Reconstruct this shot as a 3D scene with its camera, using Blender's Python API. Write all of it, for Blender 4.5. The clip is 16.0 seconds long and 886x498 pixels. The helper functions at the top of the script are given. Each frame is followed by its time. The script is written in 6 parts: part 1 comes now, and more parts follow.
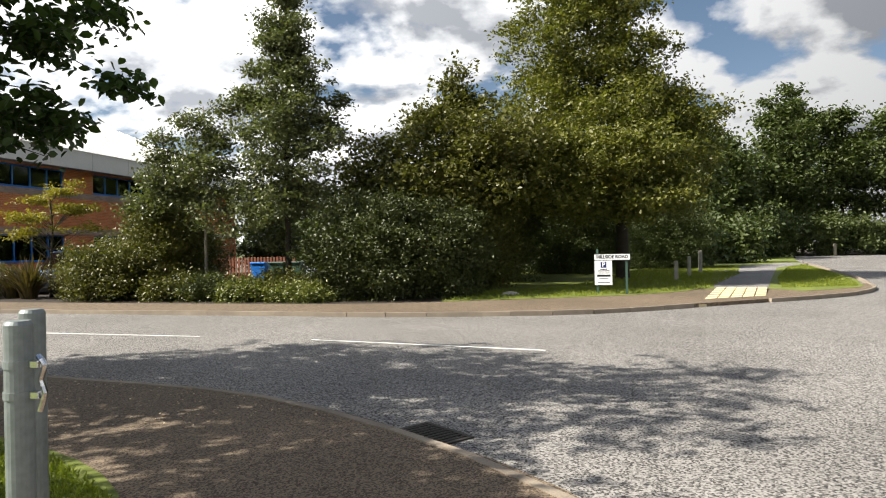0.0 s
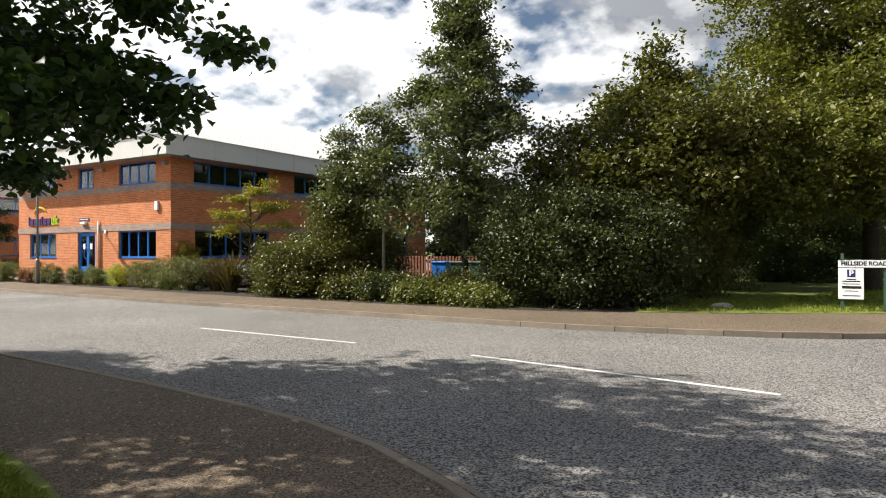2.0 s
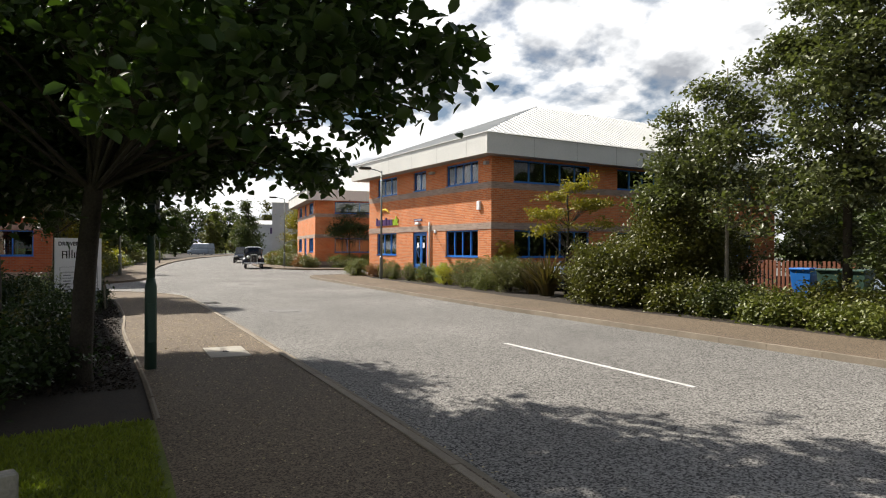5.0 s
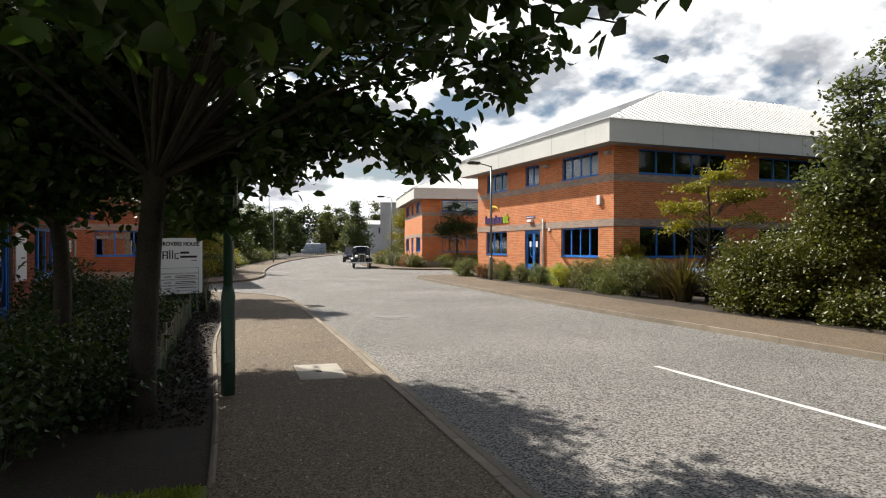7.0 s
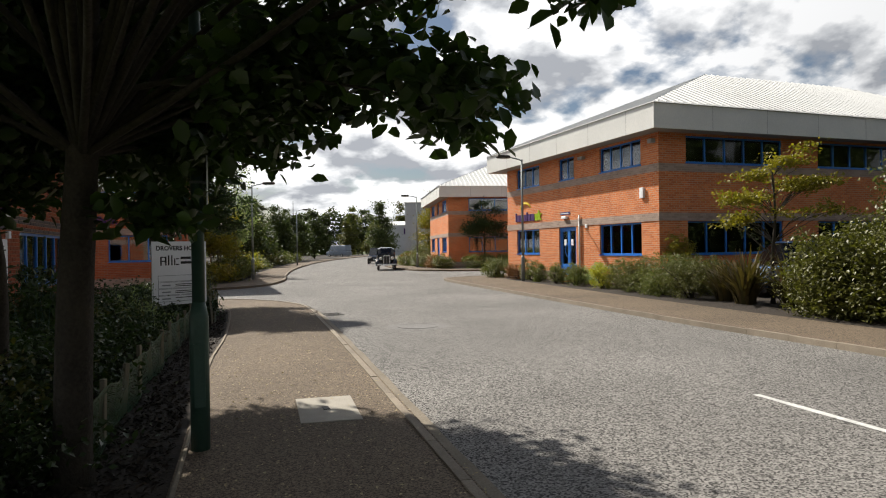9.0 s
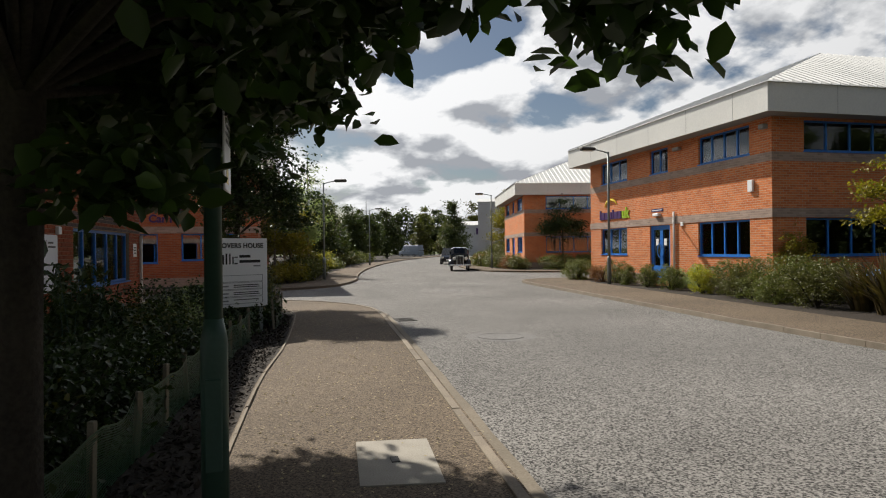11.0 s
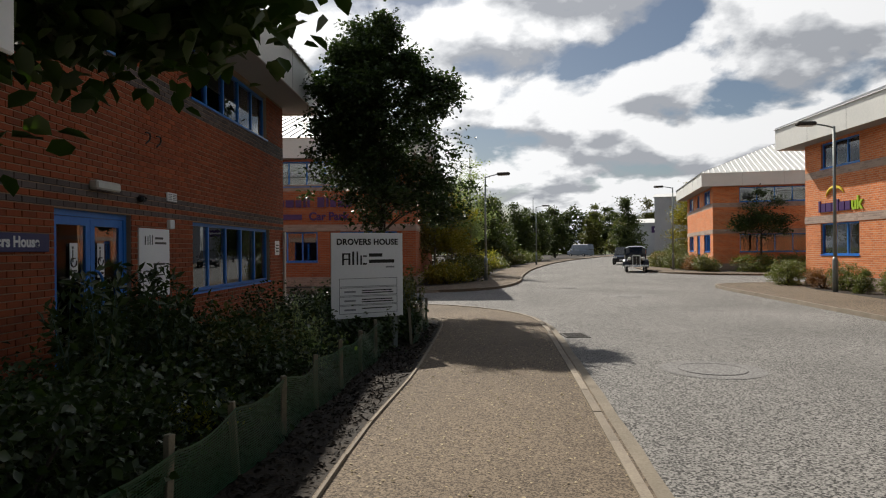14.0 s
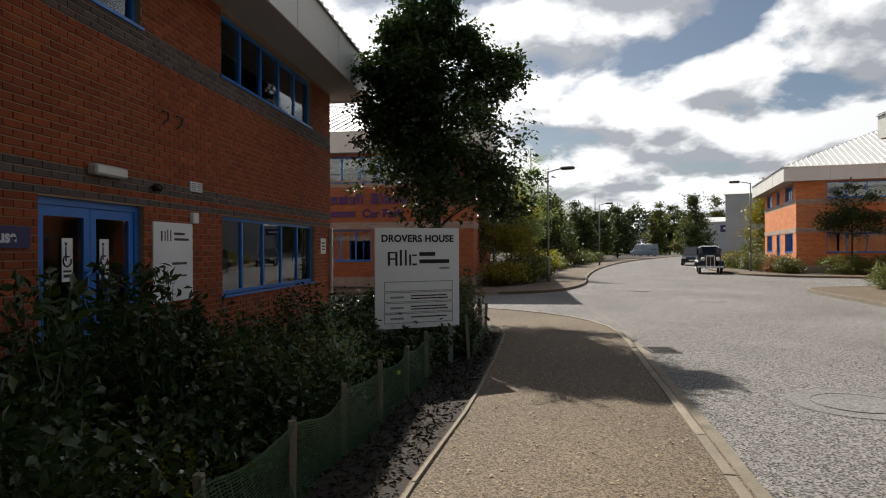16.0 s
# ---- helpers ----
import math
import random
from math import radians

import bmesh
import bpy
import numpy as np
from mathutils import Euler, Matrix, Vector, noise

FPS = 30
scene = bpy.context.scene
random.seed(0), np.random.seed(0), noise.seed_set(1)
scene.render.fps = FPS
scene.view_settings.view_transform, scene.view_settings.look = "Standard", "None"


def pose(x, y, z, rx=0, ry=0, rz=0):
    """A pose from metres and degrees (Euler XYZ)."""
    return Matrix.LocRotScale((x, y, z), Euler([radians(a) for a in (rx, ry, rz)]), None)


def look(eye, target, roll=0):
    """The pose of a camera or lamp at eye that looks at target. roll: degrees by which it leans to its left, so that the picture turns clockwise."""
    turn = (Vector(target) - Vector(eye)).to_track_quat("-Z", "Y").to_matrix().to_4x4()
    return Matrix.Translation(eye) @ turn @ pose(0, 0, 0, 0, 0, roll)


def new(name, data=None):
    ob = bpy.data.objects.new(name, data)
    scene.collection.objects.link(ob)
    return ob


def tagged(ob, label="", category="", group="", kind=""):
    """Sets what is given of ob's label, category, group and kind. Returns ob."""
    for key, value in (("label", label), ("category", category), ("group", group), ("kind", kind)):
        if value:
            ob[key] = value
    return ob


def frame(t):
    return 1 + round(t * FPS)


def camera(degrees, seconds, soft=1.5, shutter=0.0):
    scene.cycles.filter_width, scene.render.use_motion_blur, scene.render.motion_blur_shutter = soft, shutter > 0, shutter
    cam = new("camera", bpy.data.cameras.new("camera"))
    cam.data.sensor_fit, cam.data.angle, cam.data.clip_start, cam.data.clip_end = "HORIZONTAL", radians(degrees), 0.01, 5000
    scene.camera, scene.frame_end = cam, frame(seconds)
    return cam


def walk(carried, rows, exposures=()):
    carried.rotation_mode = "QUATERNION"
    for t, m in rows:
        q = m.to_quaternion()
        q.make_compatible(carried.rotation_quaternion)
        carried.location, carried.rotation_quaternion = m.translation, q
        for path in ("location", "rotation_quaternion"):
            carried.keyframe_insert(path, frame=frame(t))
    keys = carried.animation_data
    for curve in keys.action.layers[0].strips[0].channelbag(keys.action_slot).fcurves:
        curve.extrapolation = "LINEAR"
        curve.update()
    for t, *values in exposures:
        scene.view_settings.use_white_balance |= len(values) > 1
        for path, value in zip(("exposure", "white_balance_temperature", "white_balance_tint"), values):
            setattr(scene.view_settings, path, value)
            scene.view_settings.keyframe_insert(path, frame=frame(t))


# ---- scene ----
cam = camera(69.0, 16.0, soft=1.1)
PATH = [
    (0, (0.811, -0.849, 1.506), (0.351, 1.097, 1.504), -1.1),
    (0.5, (0.79, -0.471, 1.544), (0.314, 1.472, 1.54), -1.2),
    (1, (0.772, 0.071, 1.506), (0.157, 1.974, 1.508), -0.9),
    (1.5, (0.62, 0.618, 1.503), (-0.159, 2.46, 1.506), -0.5),
    (2, (0.459, 1.054, 1.509), (-0.554, 2.778, 1.514), -0.3),
    (2.5, (0.456, 1.192, 1.599), (-0.791, 2.755, 1.597), -0.2),
    (3, (0.298, 1.572, 1.644), (-1.106, 2.997, 1.64), -0.2),
    (3.5, (0.006, 2.013, 1.64), (-1.54, 3.281, 1.638), -0.0),
    (4, (-0.304, 2.344, 1.646), (-1.914, 3.53, 1.645), 0.0),
    (6.5, (-2.544, 3.398, 1.645), (-4.373, 4.209, 1.638), 0.3),
    (7, (-2.947, 3.514, 1.653), (-4.802, 4.263, 1.647), 0.1),
    (7.5, (-3.405, 3.612, 1.625), (-5.279, 4.312, 1.621), 0.4),
    (8, (-3.837, 3.787, 1.625), (-5.711, 4.487, 1.62), 0.2),
    (8.2, (-4.015, 3.865, 1.656), (-5.892, 4.557, 1.651), -0.4),
    (10.3, (-5.781, 4.238, 1.645), (-7.678, 4.874, 1.64), -0.6),
    (10.5, (-5.965, 4.276, 1.663), (-7.881, 4.85, 1.657), -0.4),
    (11, (-6.393, 4.367, 1.618), (-8.339, 4.83, 1.617), -0.6),
    (11.5, (-6.883, 4.533, 1.604), (-8.856, 4.858, 1.607), -0.6),
    (12, (-7.44, 4.668, 1.572), (-9.426, 4.903, 1.577), -0.3),
    (12.5, (-7.803, 4.688, 1.588), (-9.796, 4.860, 1.593), -0.4),
    (13, (-8.272, 4.739, 1.585), (-10.27, 4.826, 1.588), -0.3),
    (13.5, (-8.708, 4.779, 1.594), (-10.708, 4.786, 1.597), -0.6),
    (14, (-9.148, 4.832, 1.587), (-11.147, 4.781, 1.589), -0.5),
    (14.5, (-9.529, 4.834, 1.589), (-11.527, 4.731, 1.591), -0.4),
    (15, (-9.925, 4.805, 1.57), (-11.919, 4.657, 1.572), -0.4),
    (15.5, (-10.28, 4.758, 1.569), (-12.271, 4.568, 1.57), -0.3),
    (16, (-10.69, 4.71, 1.574), (-12.677, 4.481, 1.575), -0.3),
]
walk(cam, [(t, look(eye, target, roll)) for t, eye, target, roll in PATH], exposures=[(0, 1.18), (2, 0.95), (4, 0.74), (7, 0.74), (8, 0.66), (10.5, 0.27), (12.5, 0.14), (14, 0.24), (16, 0.38)])

# ---- light, sky and exposure ----
CLOUD_SHIFT = (3.1, 7.4, 0.0)
SUN_EL, SUN_AZ = 42.5, 246.7          # degrees above the horizon; compass bearing with +y as north
world = bpy.data.worlds.new("world")
scene.world = world
world.use_nodes = True


def build_sky(nt):
    N, L = nt.nodes, nt.links
    N.clear()
    out = N.new("ShaderNodeOutputWorld")
    bg = N.new("ShaderNodeBackground")
    sky = N.new("ShaderNodeTexSky")
    sky.sky_type = "NISHITA"
    sky.sun_disc = False
    sky.sun_elevation, sky.sun_rotation = radians(SUN_EL), radians(SUN_AZ)
    co = N.new("ShaderNodeTexCoord")
    sep = N.new("ShaderNodeSeparateXYZ")
    L.new(co.outputs["Generated"], sep.inputs[0])
    # the clouds lie on one level sheet, so they crowd and flatten towards the horizon
    up = N.new("ShaderNodeMath"); up.operation = "MAXIMUM"; up.inputs[1].default_value = 0.0
    L.new(sep.outputs[2], up.inputs[0])
    far = N.new("ShaderNodeMath"); far.operation = "ADD"; far.inputs[1].default_value = 0.36
    L.new(up.outputs[0], far.inputs[0])
    sheet = N.new("ShaderNodeVectorMath"); sheet.operation = "DIVIDE"
    three = N.new("ShaderNodeCombineXYZ")
    for k in range(3):
        L.new(far.outputs[0], three.inputs[k])
    L.new(co.outputs["Generated"], sheet.inputs[0]); L.new(three.outputs[0], sheet.inputs[1])
    flat = N.new("ShaderNodeVectorMath"); flat.operation = "MULTIPLY_ADD"
    flat.inputs[1].default_value, flat.inputs[2].default_value = (1.0, 1.0, 0.0), CLOUD_SHIFT
    L.new(sheet.outputs[0], flat.inputs[0])
    nearer = N.new("ShaderNodeVectorMath"); nearer.operation = "MULTIPLY_ADD"
    nearer.inputs[1].default_value, nearer.inputs[2].default_value = (0.94, 0.94, 0.0), CLOUD_SHIFT
    L.new(sheet.outputs[0], nearer.inputs[0])

    def billows(src):
        n = N.new("ShaderNodeTexNoise")
        n.inputs["Scale"].default_value, n.inputs["Detail"].default_value, n.inputs["Roughness"].default_value = 3.4, 9.0, 0.52
        n.inputs["Distortion"].default_value = 0.1
        L.new(src.outputs[0], n.inputs["Vector"])
        return n.outputs[0]
    n1, n2 = billows(flat), billows(nearer)
    cover = N.new("ShaderNodeValToRGB")
    cover.color_ramp.elements[0].position, cover.color_ramp.elements[1].position = 0.39, 0.47
    high = N.new("ShaderNodeMapRange")
    high.inputs["From Min"].default_value, high.inputs["From Max"].default_value = 0.3, 0.8
    high.inputs["To Min"].default_value, high.inputs["To Max"].default_value = 0.0, 0.14
    L.new(sep.outputs[2], high.inputs["Value"])
    thin = N.new("ShaderNodeMath"); thin.operation = "SUBTRACT"
    L.new(n1, thin.inputs[0]); L.new(high.outputs[0], thin.inputs[1])
    L.new(thin.outputs[0], cover.inputs[0])
    # flat grey undersides where the cloud thickens above, white crowns where it thins
    under = N.new("ShaderNodeMath"); under.operation = "SUBTRACT"
    L.new(n1, under.inputs[0]); L.new(n2, under.inputs[1])
    gain = N.new("ShaderNodeMath"); gain.operation = "MULTIPLY_ADD"; gain.inputs[1].default_value, gain.inputs[2].default_value = 4.2, 0.5
    L.new(under.outputs[0], gain.inputs[0])
    deep = N.new("ShaderNodeMath"); deep.operation = "MULTIPLY_ADD"; deep.inputs[1].default_value = -1.5
    L.new(n1, deep.inputs[0])
    lift = N.new("ShaderNodeMath"); lift.operation = "ADD"; lift.inputs[1].default_value = 0.78
    L.new(gain.outputs[0], lift.inputs[0]); L.new(lift.outputs[0], deep.inputs[2])
    tone = N.new("ShaderNodeValToRGB")
    e = tone.color_ramp.elements
    e[0].position, e[0].color = 0.18, (11.0, 11.5, 12.5, 1)
    e[1].position, e[1].color = 0.6, (27.0, 27.1, 27.3, 1)
    mid = e.new(0.4); mid.color = (19.0, 19.4, 20.0, 1)
    L.new(deep.outputs[0], tone.inputs[0])
    toward = N.new("ShaderNodeVectorMath"); toward.operation = "DOT_PRODUCT"
    toward.inputs[1].default_value = (math.sin(radians(SUN_AZ)) * math.cos(radians(SUN_EL)), math.cos(radians(SUN_AZ)) * math.cos(radians(SUN_EL)), math.sin(radians(SUN_EL)))
    L.new(co.outputs["Generated"], toward.inputs[0])
    glow = N.new("ShaderNodeMapRange")
    glow.inputs["From Min"].default_value, glow.inputs["From Max"].default_value = -0.6, 0.9
    glow.inputs["To Min"].default_value, glow.inputs["To Max"].default_value = 0.4, 1.75
    L.new(toward.outputs["Value"], glow.inputs["Value"])
    lit = N.new("ShaderNodeVectorMath"); lit.operation = "SCALE"
    L.new(tone.outputs[0], lit.inputs[0]); L.new(glow.outputs[0], lit.inputs["Scale"])
    mix = N.new("ShaderNodeMix"); mix.data_type = "RGBA"
    L.new(cover.outputs[0], mix.inputs["Factor"])
    clear = N.new("ShaderNodeVectorMath"); clear.operation = "SCALE"; clear.inputs["Scale"].default_value = 2.4
    L.new(sky.outputs[0], clear.inputs[0])
    L.new(clear.outputs[0], mix.inputs["A"]); L.new(lit.outputs[0], mix.inputs["B"])
    L.new(mix.outputs["Result"], bg.inputs["Color"])
    bg.inputs["Strength"].default_value = 0.019
    L.new(bg.outputs[0], out.inputs[0])


build_sky(world.node_tree)
sun = new("sun", bpy.data.lights.new("sun", "SUN"))
sun.data.energy, sun.data.angle, sun.data.color = 5.0, radians(0.6), (1.0, 0.94, 0.84)
_a, _e = radians(SUN_AZ), radians(SUN_EL)
TO_SUN = Vector((math.sin(_a) * math.cos(_e), math.cos(_a) * math.cos(_e), math.sin(_e)))
sun.matrix_world = look(TO_SUN * 60, (0, 0, 0))
scene.view_settings.exposure = 0.0


# ---- materials ----
def surface(name, a, b, scale=6.0, rough=0.7, bump=0.2, fine=60.0, metal=0.0, spec=0.4, grime=0.25, ground=None, island=0.0, single=0.0):
    """Two colours mixed by coarse and fine noise in world metres, with fine relief and uneven gloss."""
    m = bpy.data.materials.new(name)
    m.use_nodes = True
    N, L = m.node_tree.nodes, m.node_tree.links
    p = N["Principled BSDF"]
    geo = N.new("ShaderNodeNewGeometry")
    big = N.new("ShaderNodeTexNoise"); big.inputs["Scale"].default_value, big.inputs["Detail"].default_value = scale, 5.0
    small = N.new("ShaderNodeTexNoise"); small.inputs["Scale"].default_value, small.inputs["Detail"].default_value = fine, 3.0
    L.new(geo.outputs["Position"], big.inputs["Vector"]); L.new(geo.outputs["Position"], small.inputs["Vector"])
    ramp = N.new("ShaderNodeValToRGB")
    ramp.color_ramp.elements[0].position, ramp.color_ramp.elements[1].position = 0.32, 0.68
    ramp.color_ramp.elements[0].color, ramp.color_ramp.elements[1].color = (*a, 1), (*b, 1)
    add = N.new("ShaderNodeMix"); add.data_type = "FLOAT"; add.inputs["Factor"].default_value = 0.45
    L.new(big.outputs[0], add.inputs["A"]); L.new(small.outputs[0], add.inputs["B"])
    L.new(add.outputs["Result"], ramp.inputs[0])
    col = ramp.outputs[0]
    if island or single:
        src = N.new("ShaderNodeObjectInfo").outputs["Random"] if single else geo.outputs["Random Per Island"]
        hsv = N.new("ShaderNodeHueSaturation")
        mr = N.new("ShaderNodeMapRange")
        k = single or island
        mr.inputs["To Min"].default_value, mr.inputs["To Max"].default_value = 1 - k, 1 + k
        L.new(src, mr.inputs["Value"]); L.new(mr.outputs[0], hsv.inputs["Value"]); L.new(col, hsv.inputs["Color"])
        col = hsv.outputs[0]
    L.new(col, p.inputs["Base Color"])
    rr = N.new("ShaderNodeMapRange")
    rr.inputs["To Min"].default_value, rr.inputs["To Max"].default_value = max(0.03, rough - 0.12), min(1, rough + 0.12)
    L.new(big.outputs[0], rr.inputs["Value"]); L.new(rr.outputs[0], p.inputs["Roughness"])
    p.inputs["Metallic"].default_value, p.inputs["Specular IOR Level"].default_value = metal, spec
    if bump:
        bp = N.new("ShaderNodeBump"); bp.inputs["Strength"].default_value, bp.inputs["Distance"].default_value = bump, 0.01
        L.new(small.outputs[0], bp.inputs["Height"]); L.new(bp.outputs[0], p.inputs["Normal"])
    return m


def leaf_material(name, a, b, c=None, shine=0.45, through_=0.3):
    """Leaves: two greens by leaf, a glossy skin, and light that shines through the blade."""
    m = bpy.data.materials.new(name)
    m.use_nodes = True
    N, L = m.node_tree.nodes, m.node_tree.links
    p = N["Principled BSDF"]
    geo = N.new("ShaderNodeNewGeometry")
    ramp = N.new("ShaderNodeValToRGB")
    ramp.color_ramp.elements[0].color, ramp.color_ramp.elements[1].color = (*a, 1), (*b, 1)
    if c:
        e = ramp.color_ramp.elements.new(0.93); e.color = (*b, 1)
        ramp.color_ramp.elements[2].color = (*c, 1)
    nz = N.new("ShaderNodeTexNoise"); nz.inputs["Scale"].default_value = 0.9
    L.new(geo.outputs["Position"], nz.inputs["Vector"])
    mx = N.new("ShaderNodeMix"); mx.data_type = "FLOAT"; mx.inputs["Factor"].default_value = 0.4
    L.new(geo.outputs["Random Per Island"], mx.inputs["A"]); L.new(nz.outputs[0], mx.inputs["B"])
    L.new(mx.outputs["Result"], ramp.inputs[0]); L.new(ramp.outputs[0], p.inputs["Base Color"])
    p.inputs["Roughness"].default_value, p.inputs["Specular IOR Level"].default_value = shine + 0.04, 0.34
    tr = N.new("ShaderNodeBsdfTranslucent")
    br = N.new("ShaderNodeMix"); br.data_type = "RGBA"; br.blend_type = "MULTIPLY"; br.inputs["Factor"].default_value = 1.0
    br.inputs["B"].default_value = (1.5, 1.7, 0.7, 1)
    L.new(ramp.outputs[0], br.inputs["A"]); L.new(br.outputs["Result"], tr.inputs["Color"])
    ms = N.new("ShaderNodeMixShader"); ms.inputs[0].default_value = through_
    L.new(p.outputs[0], ms.inputs[1]); L.new(tr.outputs[0], ms.inputs[2])
    L.new(ms.outputs[0], N["Material Output"].inputs["Surface"])
    return m


def asphalt_material(name, base, chips, lump=0.9, grit=58.0):
    """Worn road or footway: pale stones in dark binder, with wide stains and patches."""
    m = bpy.data.materials.new(name)
    m.use_nodes = True
    N, L = m.node_tree.nodes, m.node_tree.links
    p = N["Principled BSDF"]
    geo = N.new("ShaderNodeNewGeometry")
    vor = N.new("ShaderNodeTexVoronoi"); vor.inputs["Scale"].default_value = grit
    vor.inputs["Randomness"].default_value = 1.0
    no = N.new("ShaderNodeTexNoise"); no.inputs["Scale"].default_value, no.inputs["Detail"].default_value = grit * 0.6, 6.0
    st = N.new("ShaderNodeTexNoise"); st.inputs["Scale"].default_value, st.inputs["Detail"].default_value = 0.35, 6.0
    for n in (vor, no, st):
        L.new(geo.outputs["Position"], n.inputs["Vector"])
    r1 = N.new("ShaderNodeValToRGB")
    r1.color_ramp.elements[0].position, r1.color_ramp.elements[1].position = 0.36, 0.62
    r1.color_ramp.elements[0].color, r1.color_ramp.elements[1].color = (*base, 1), (*chips, 1)
    mx = N.new("ShaderNodeMix"); mx.data_type = "FLOAT"; mx.inputs["Factor"].default_value = 0.5
    L.new(no.outputs[0], mx.inputs["A"]); L.new(vor.outputs["Color"], mx.inputs["B"])
    L.new(mx.outputs["Result"], r1.inputs[0])
    r2 = N.new("ShaderNodeMapRange")
    r2.inputs["From Min"].default_value, r2.inputs["From Max"].default_value = 0.3, 0.7
    r2.inputs["To Min"].default_value, r2.inputs["To Max"].default_value = 0.8, 1.15
    L.new(st.outputs[0], r2.inputs["Value"])
    mul = N.new("ShaderNodeVectorMath"); mul.operation = "SCALE"
    L.new(r1.outputs[0], mul.inputs[0]); L.new(r2.outputs[0], mul.inputs["Scale"])
    L.new(mul.outputs[0], p.inputs["Base Color"])
    p.inputs["Roughness"].default_value, p.inputs["Specular IOR Level"].default_value = 0.85, 0.3
    bp = N.new("ShaderNodeBump"); bp.inputs["Strength"].default_value, bp.inputs["Distance"].default_value = lump, 0.012
    L.new(mx.outputs["Result"], bp.inputs["Height"]); L.new(bp.outputs[0], p.inputs["Normal"])
    return m


def brick_material(name, a, b, mortar):
    """Stretcher-bond brickwork, 225 by 75 mm, on walls that run along x or y."""
    m = bpy.data.materials.new(name)
    m.use_nodes = True
    N, L = m.node_tree.nodes, m.node_tree.links
    p = N["Principled BSDF"]
    geo = N.new("ShaderNodeNewGeometry")
    sep = N.new("ShaderNodeSeparateXYZ"); L.new(geo.outputs["Position"], sep.inputs[0])
    ad = N.new("ShaderNodeMath"); ad.operation = "ADD"
    L.new(sep.outputs[0], ad.inputs[0]); L.new(sep.outputs[1], ad.inputs[1])
    com = N.new("ShaderNodeCombineXYZ"); L.new(ad.outputs[0], com.inputs[0]); L.new(sep.outputs[2], com.inputs[1])
    br = N.new("ShaderNodeTexBrick")
    br.inputs["Scale"].default_value, br.inputs["Brick Width"].default_value, br.inputs["Row Height"].default_value = 1.0, 0.225, 0.075
    br.inputs["Mortar Size"].default_value, br.inputs["Mortar Smooth"].default_value = 0.008, 0.2
    br.inputs["Color1"].default_value, br.inputs["Color2"].default_value, br.inputs["Mortar"].default_value = (*a, 1), (*b, 1), (*mortar, 1)
    L.new(com.outputs[0], br.inputs["Vector"])
    no = N.new("ShaderNodeTexNoise"); no.inputs["Scale"].default_value, no.inputs["Detail"].default_value = 1.3, 6.0
    L.new(geo.outputs["Position"], no.inputs["Vector"])
    mr = N.new("ShaderNodeMapRange"); mr.inputs["To Min"].default_value, mr.inputs["To Max"].default_value = 0.75, 1.25
    L.new(no.outputs[0], mr.inputs["Value"])
    mul = N.new("ShaderNodeVectorMath"); mul.operation = "SCALE"
    L.new(br.outputs["Color"], mul.inputs[0]); L.new(mr.outputs[0], mul.inputs["Scale"])
    L.new(mul.outputs[0], p.inputs["Base Color"])
    p.inputs["Roughness"].default_value, p.inputs["Specular IOR Level"].default_value = 0.85, 0.25
    inv = N.new("ShaderNodeMath"); inv.operation = "SUBTRACT"; inv.inputs[0].default_value = 1.0
    L.new(br.outputs["Fac"], inv.inputs[1])
    bp = N.new("ShaderNodeBump"); bp.inputs["Strength"].default_value, bp.inputs["Distance"].default_value = 0.7, 0.01
    L.new(inv.outputs[0], bp.inputs["Height"]); L.new(bp.outputs[0], p.inputs["Normal"])
    return m


def glass_material(name, tint=(0.66, 0.69, 0.71)):
    """A dim window pane: clear enough to see the room's dark, with a true mirror image on its skin."""
    m = bpy.data.materials.new(name)
    m.use_nodes = True
    N, L = m.node_tree.nodes, m.node_tree.links
    N.remove(N["Principled BSDF"])
    tr = N.new("ShaderNodeBsdfTransparent"); tr.inputs[0].default_value = (*tint, 1)
    gl = N.new("ShaderNodeBsdfGlossy"); gl.inputs["Roughness"].default_value = 0.01
    gl.inputs["Color"].default_value = (0.9, 0.95, 1.0, 1)
    fr = N.new("ShaderNodeFresnel"); fr.inputs[0].default_value = 1.8
    ms = N.new("ShaderNodeMixShader")
    L.new(fr.outputs[0], ms.inputs[0]); L.new(tr.outputs[0], ms.inputs[1]); L.new(gl.outputs[0], ms.inputs[2])
    L.new(ms.outputs[0], N["Material Output"].inputs["Surface"])
    return m


M_ROAD = asphalt_material("road_asphalt", (0.034, 0.032, 0.030), (0.31, 0.295, 0.275), 0.7, 66.0)
M_PAVE = asphalt_material("footway_asphalt", (0.06, 0.043, 0.029), (0.225, 0.172, 0.118), 0.7, 85.0)
M_PATH = asphalt_material("path_asphalt", (0.12, 0.115, 0.11), (0.26, 0.25, 0.24), 0.5)
M_KERB = surface("kerb_concrete", (0.17, 0.14, 0.105), (0.31, 0.26, 0.20), 3.0, 0.85, 0.5, 70, single=0.12)
M_CHANNEL = surface("channel_concrete", (0.15, 0.125, 0.092), (0.27, 0.23, 0.175), 2.2, 0.9, 0.6, 55)
M_CONC = surface("pale_concrete", (0.30, 0.275, 0.23), (0.44, 0.405, 0.35), 4.0, 0.85, 0.4, 80)
M_TACT = surface("buff_paving", (0.55, 0.45, 0.26), (0.68, 0.57, 0.36), 3.0, 0.85, 0.4, 60, single=0.1)
M_SOIL = surface("bark_soil", (0.014, 0.010, 0.007), (0.045, 0.033, 0.023), 9.0, 0.95, 1.0, 45)
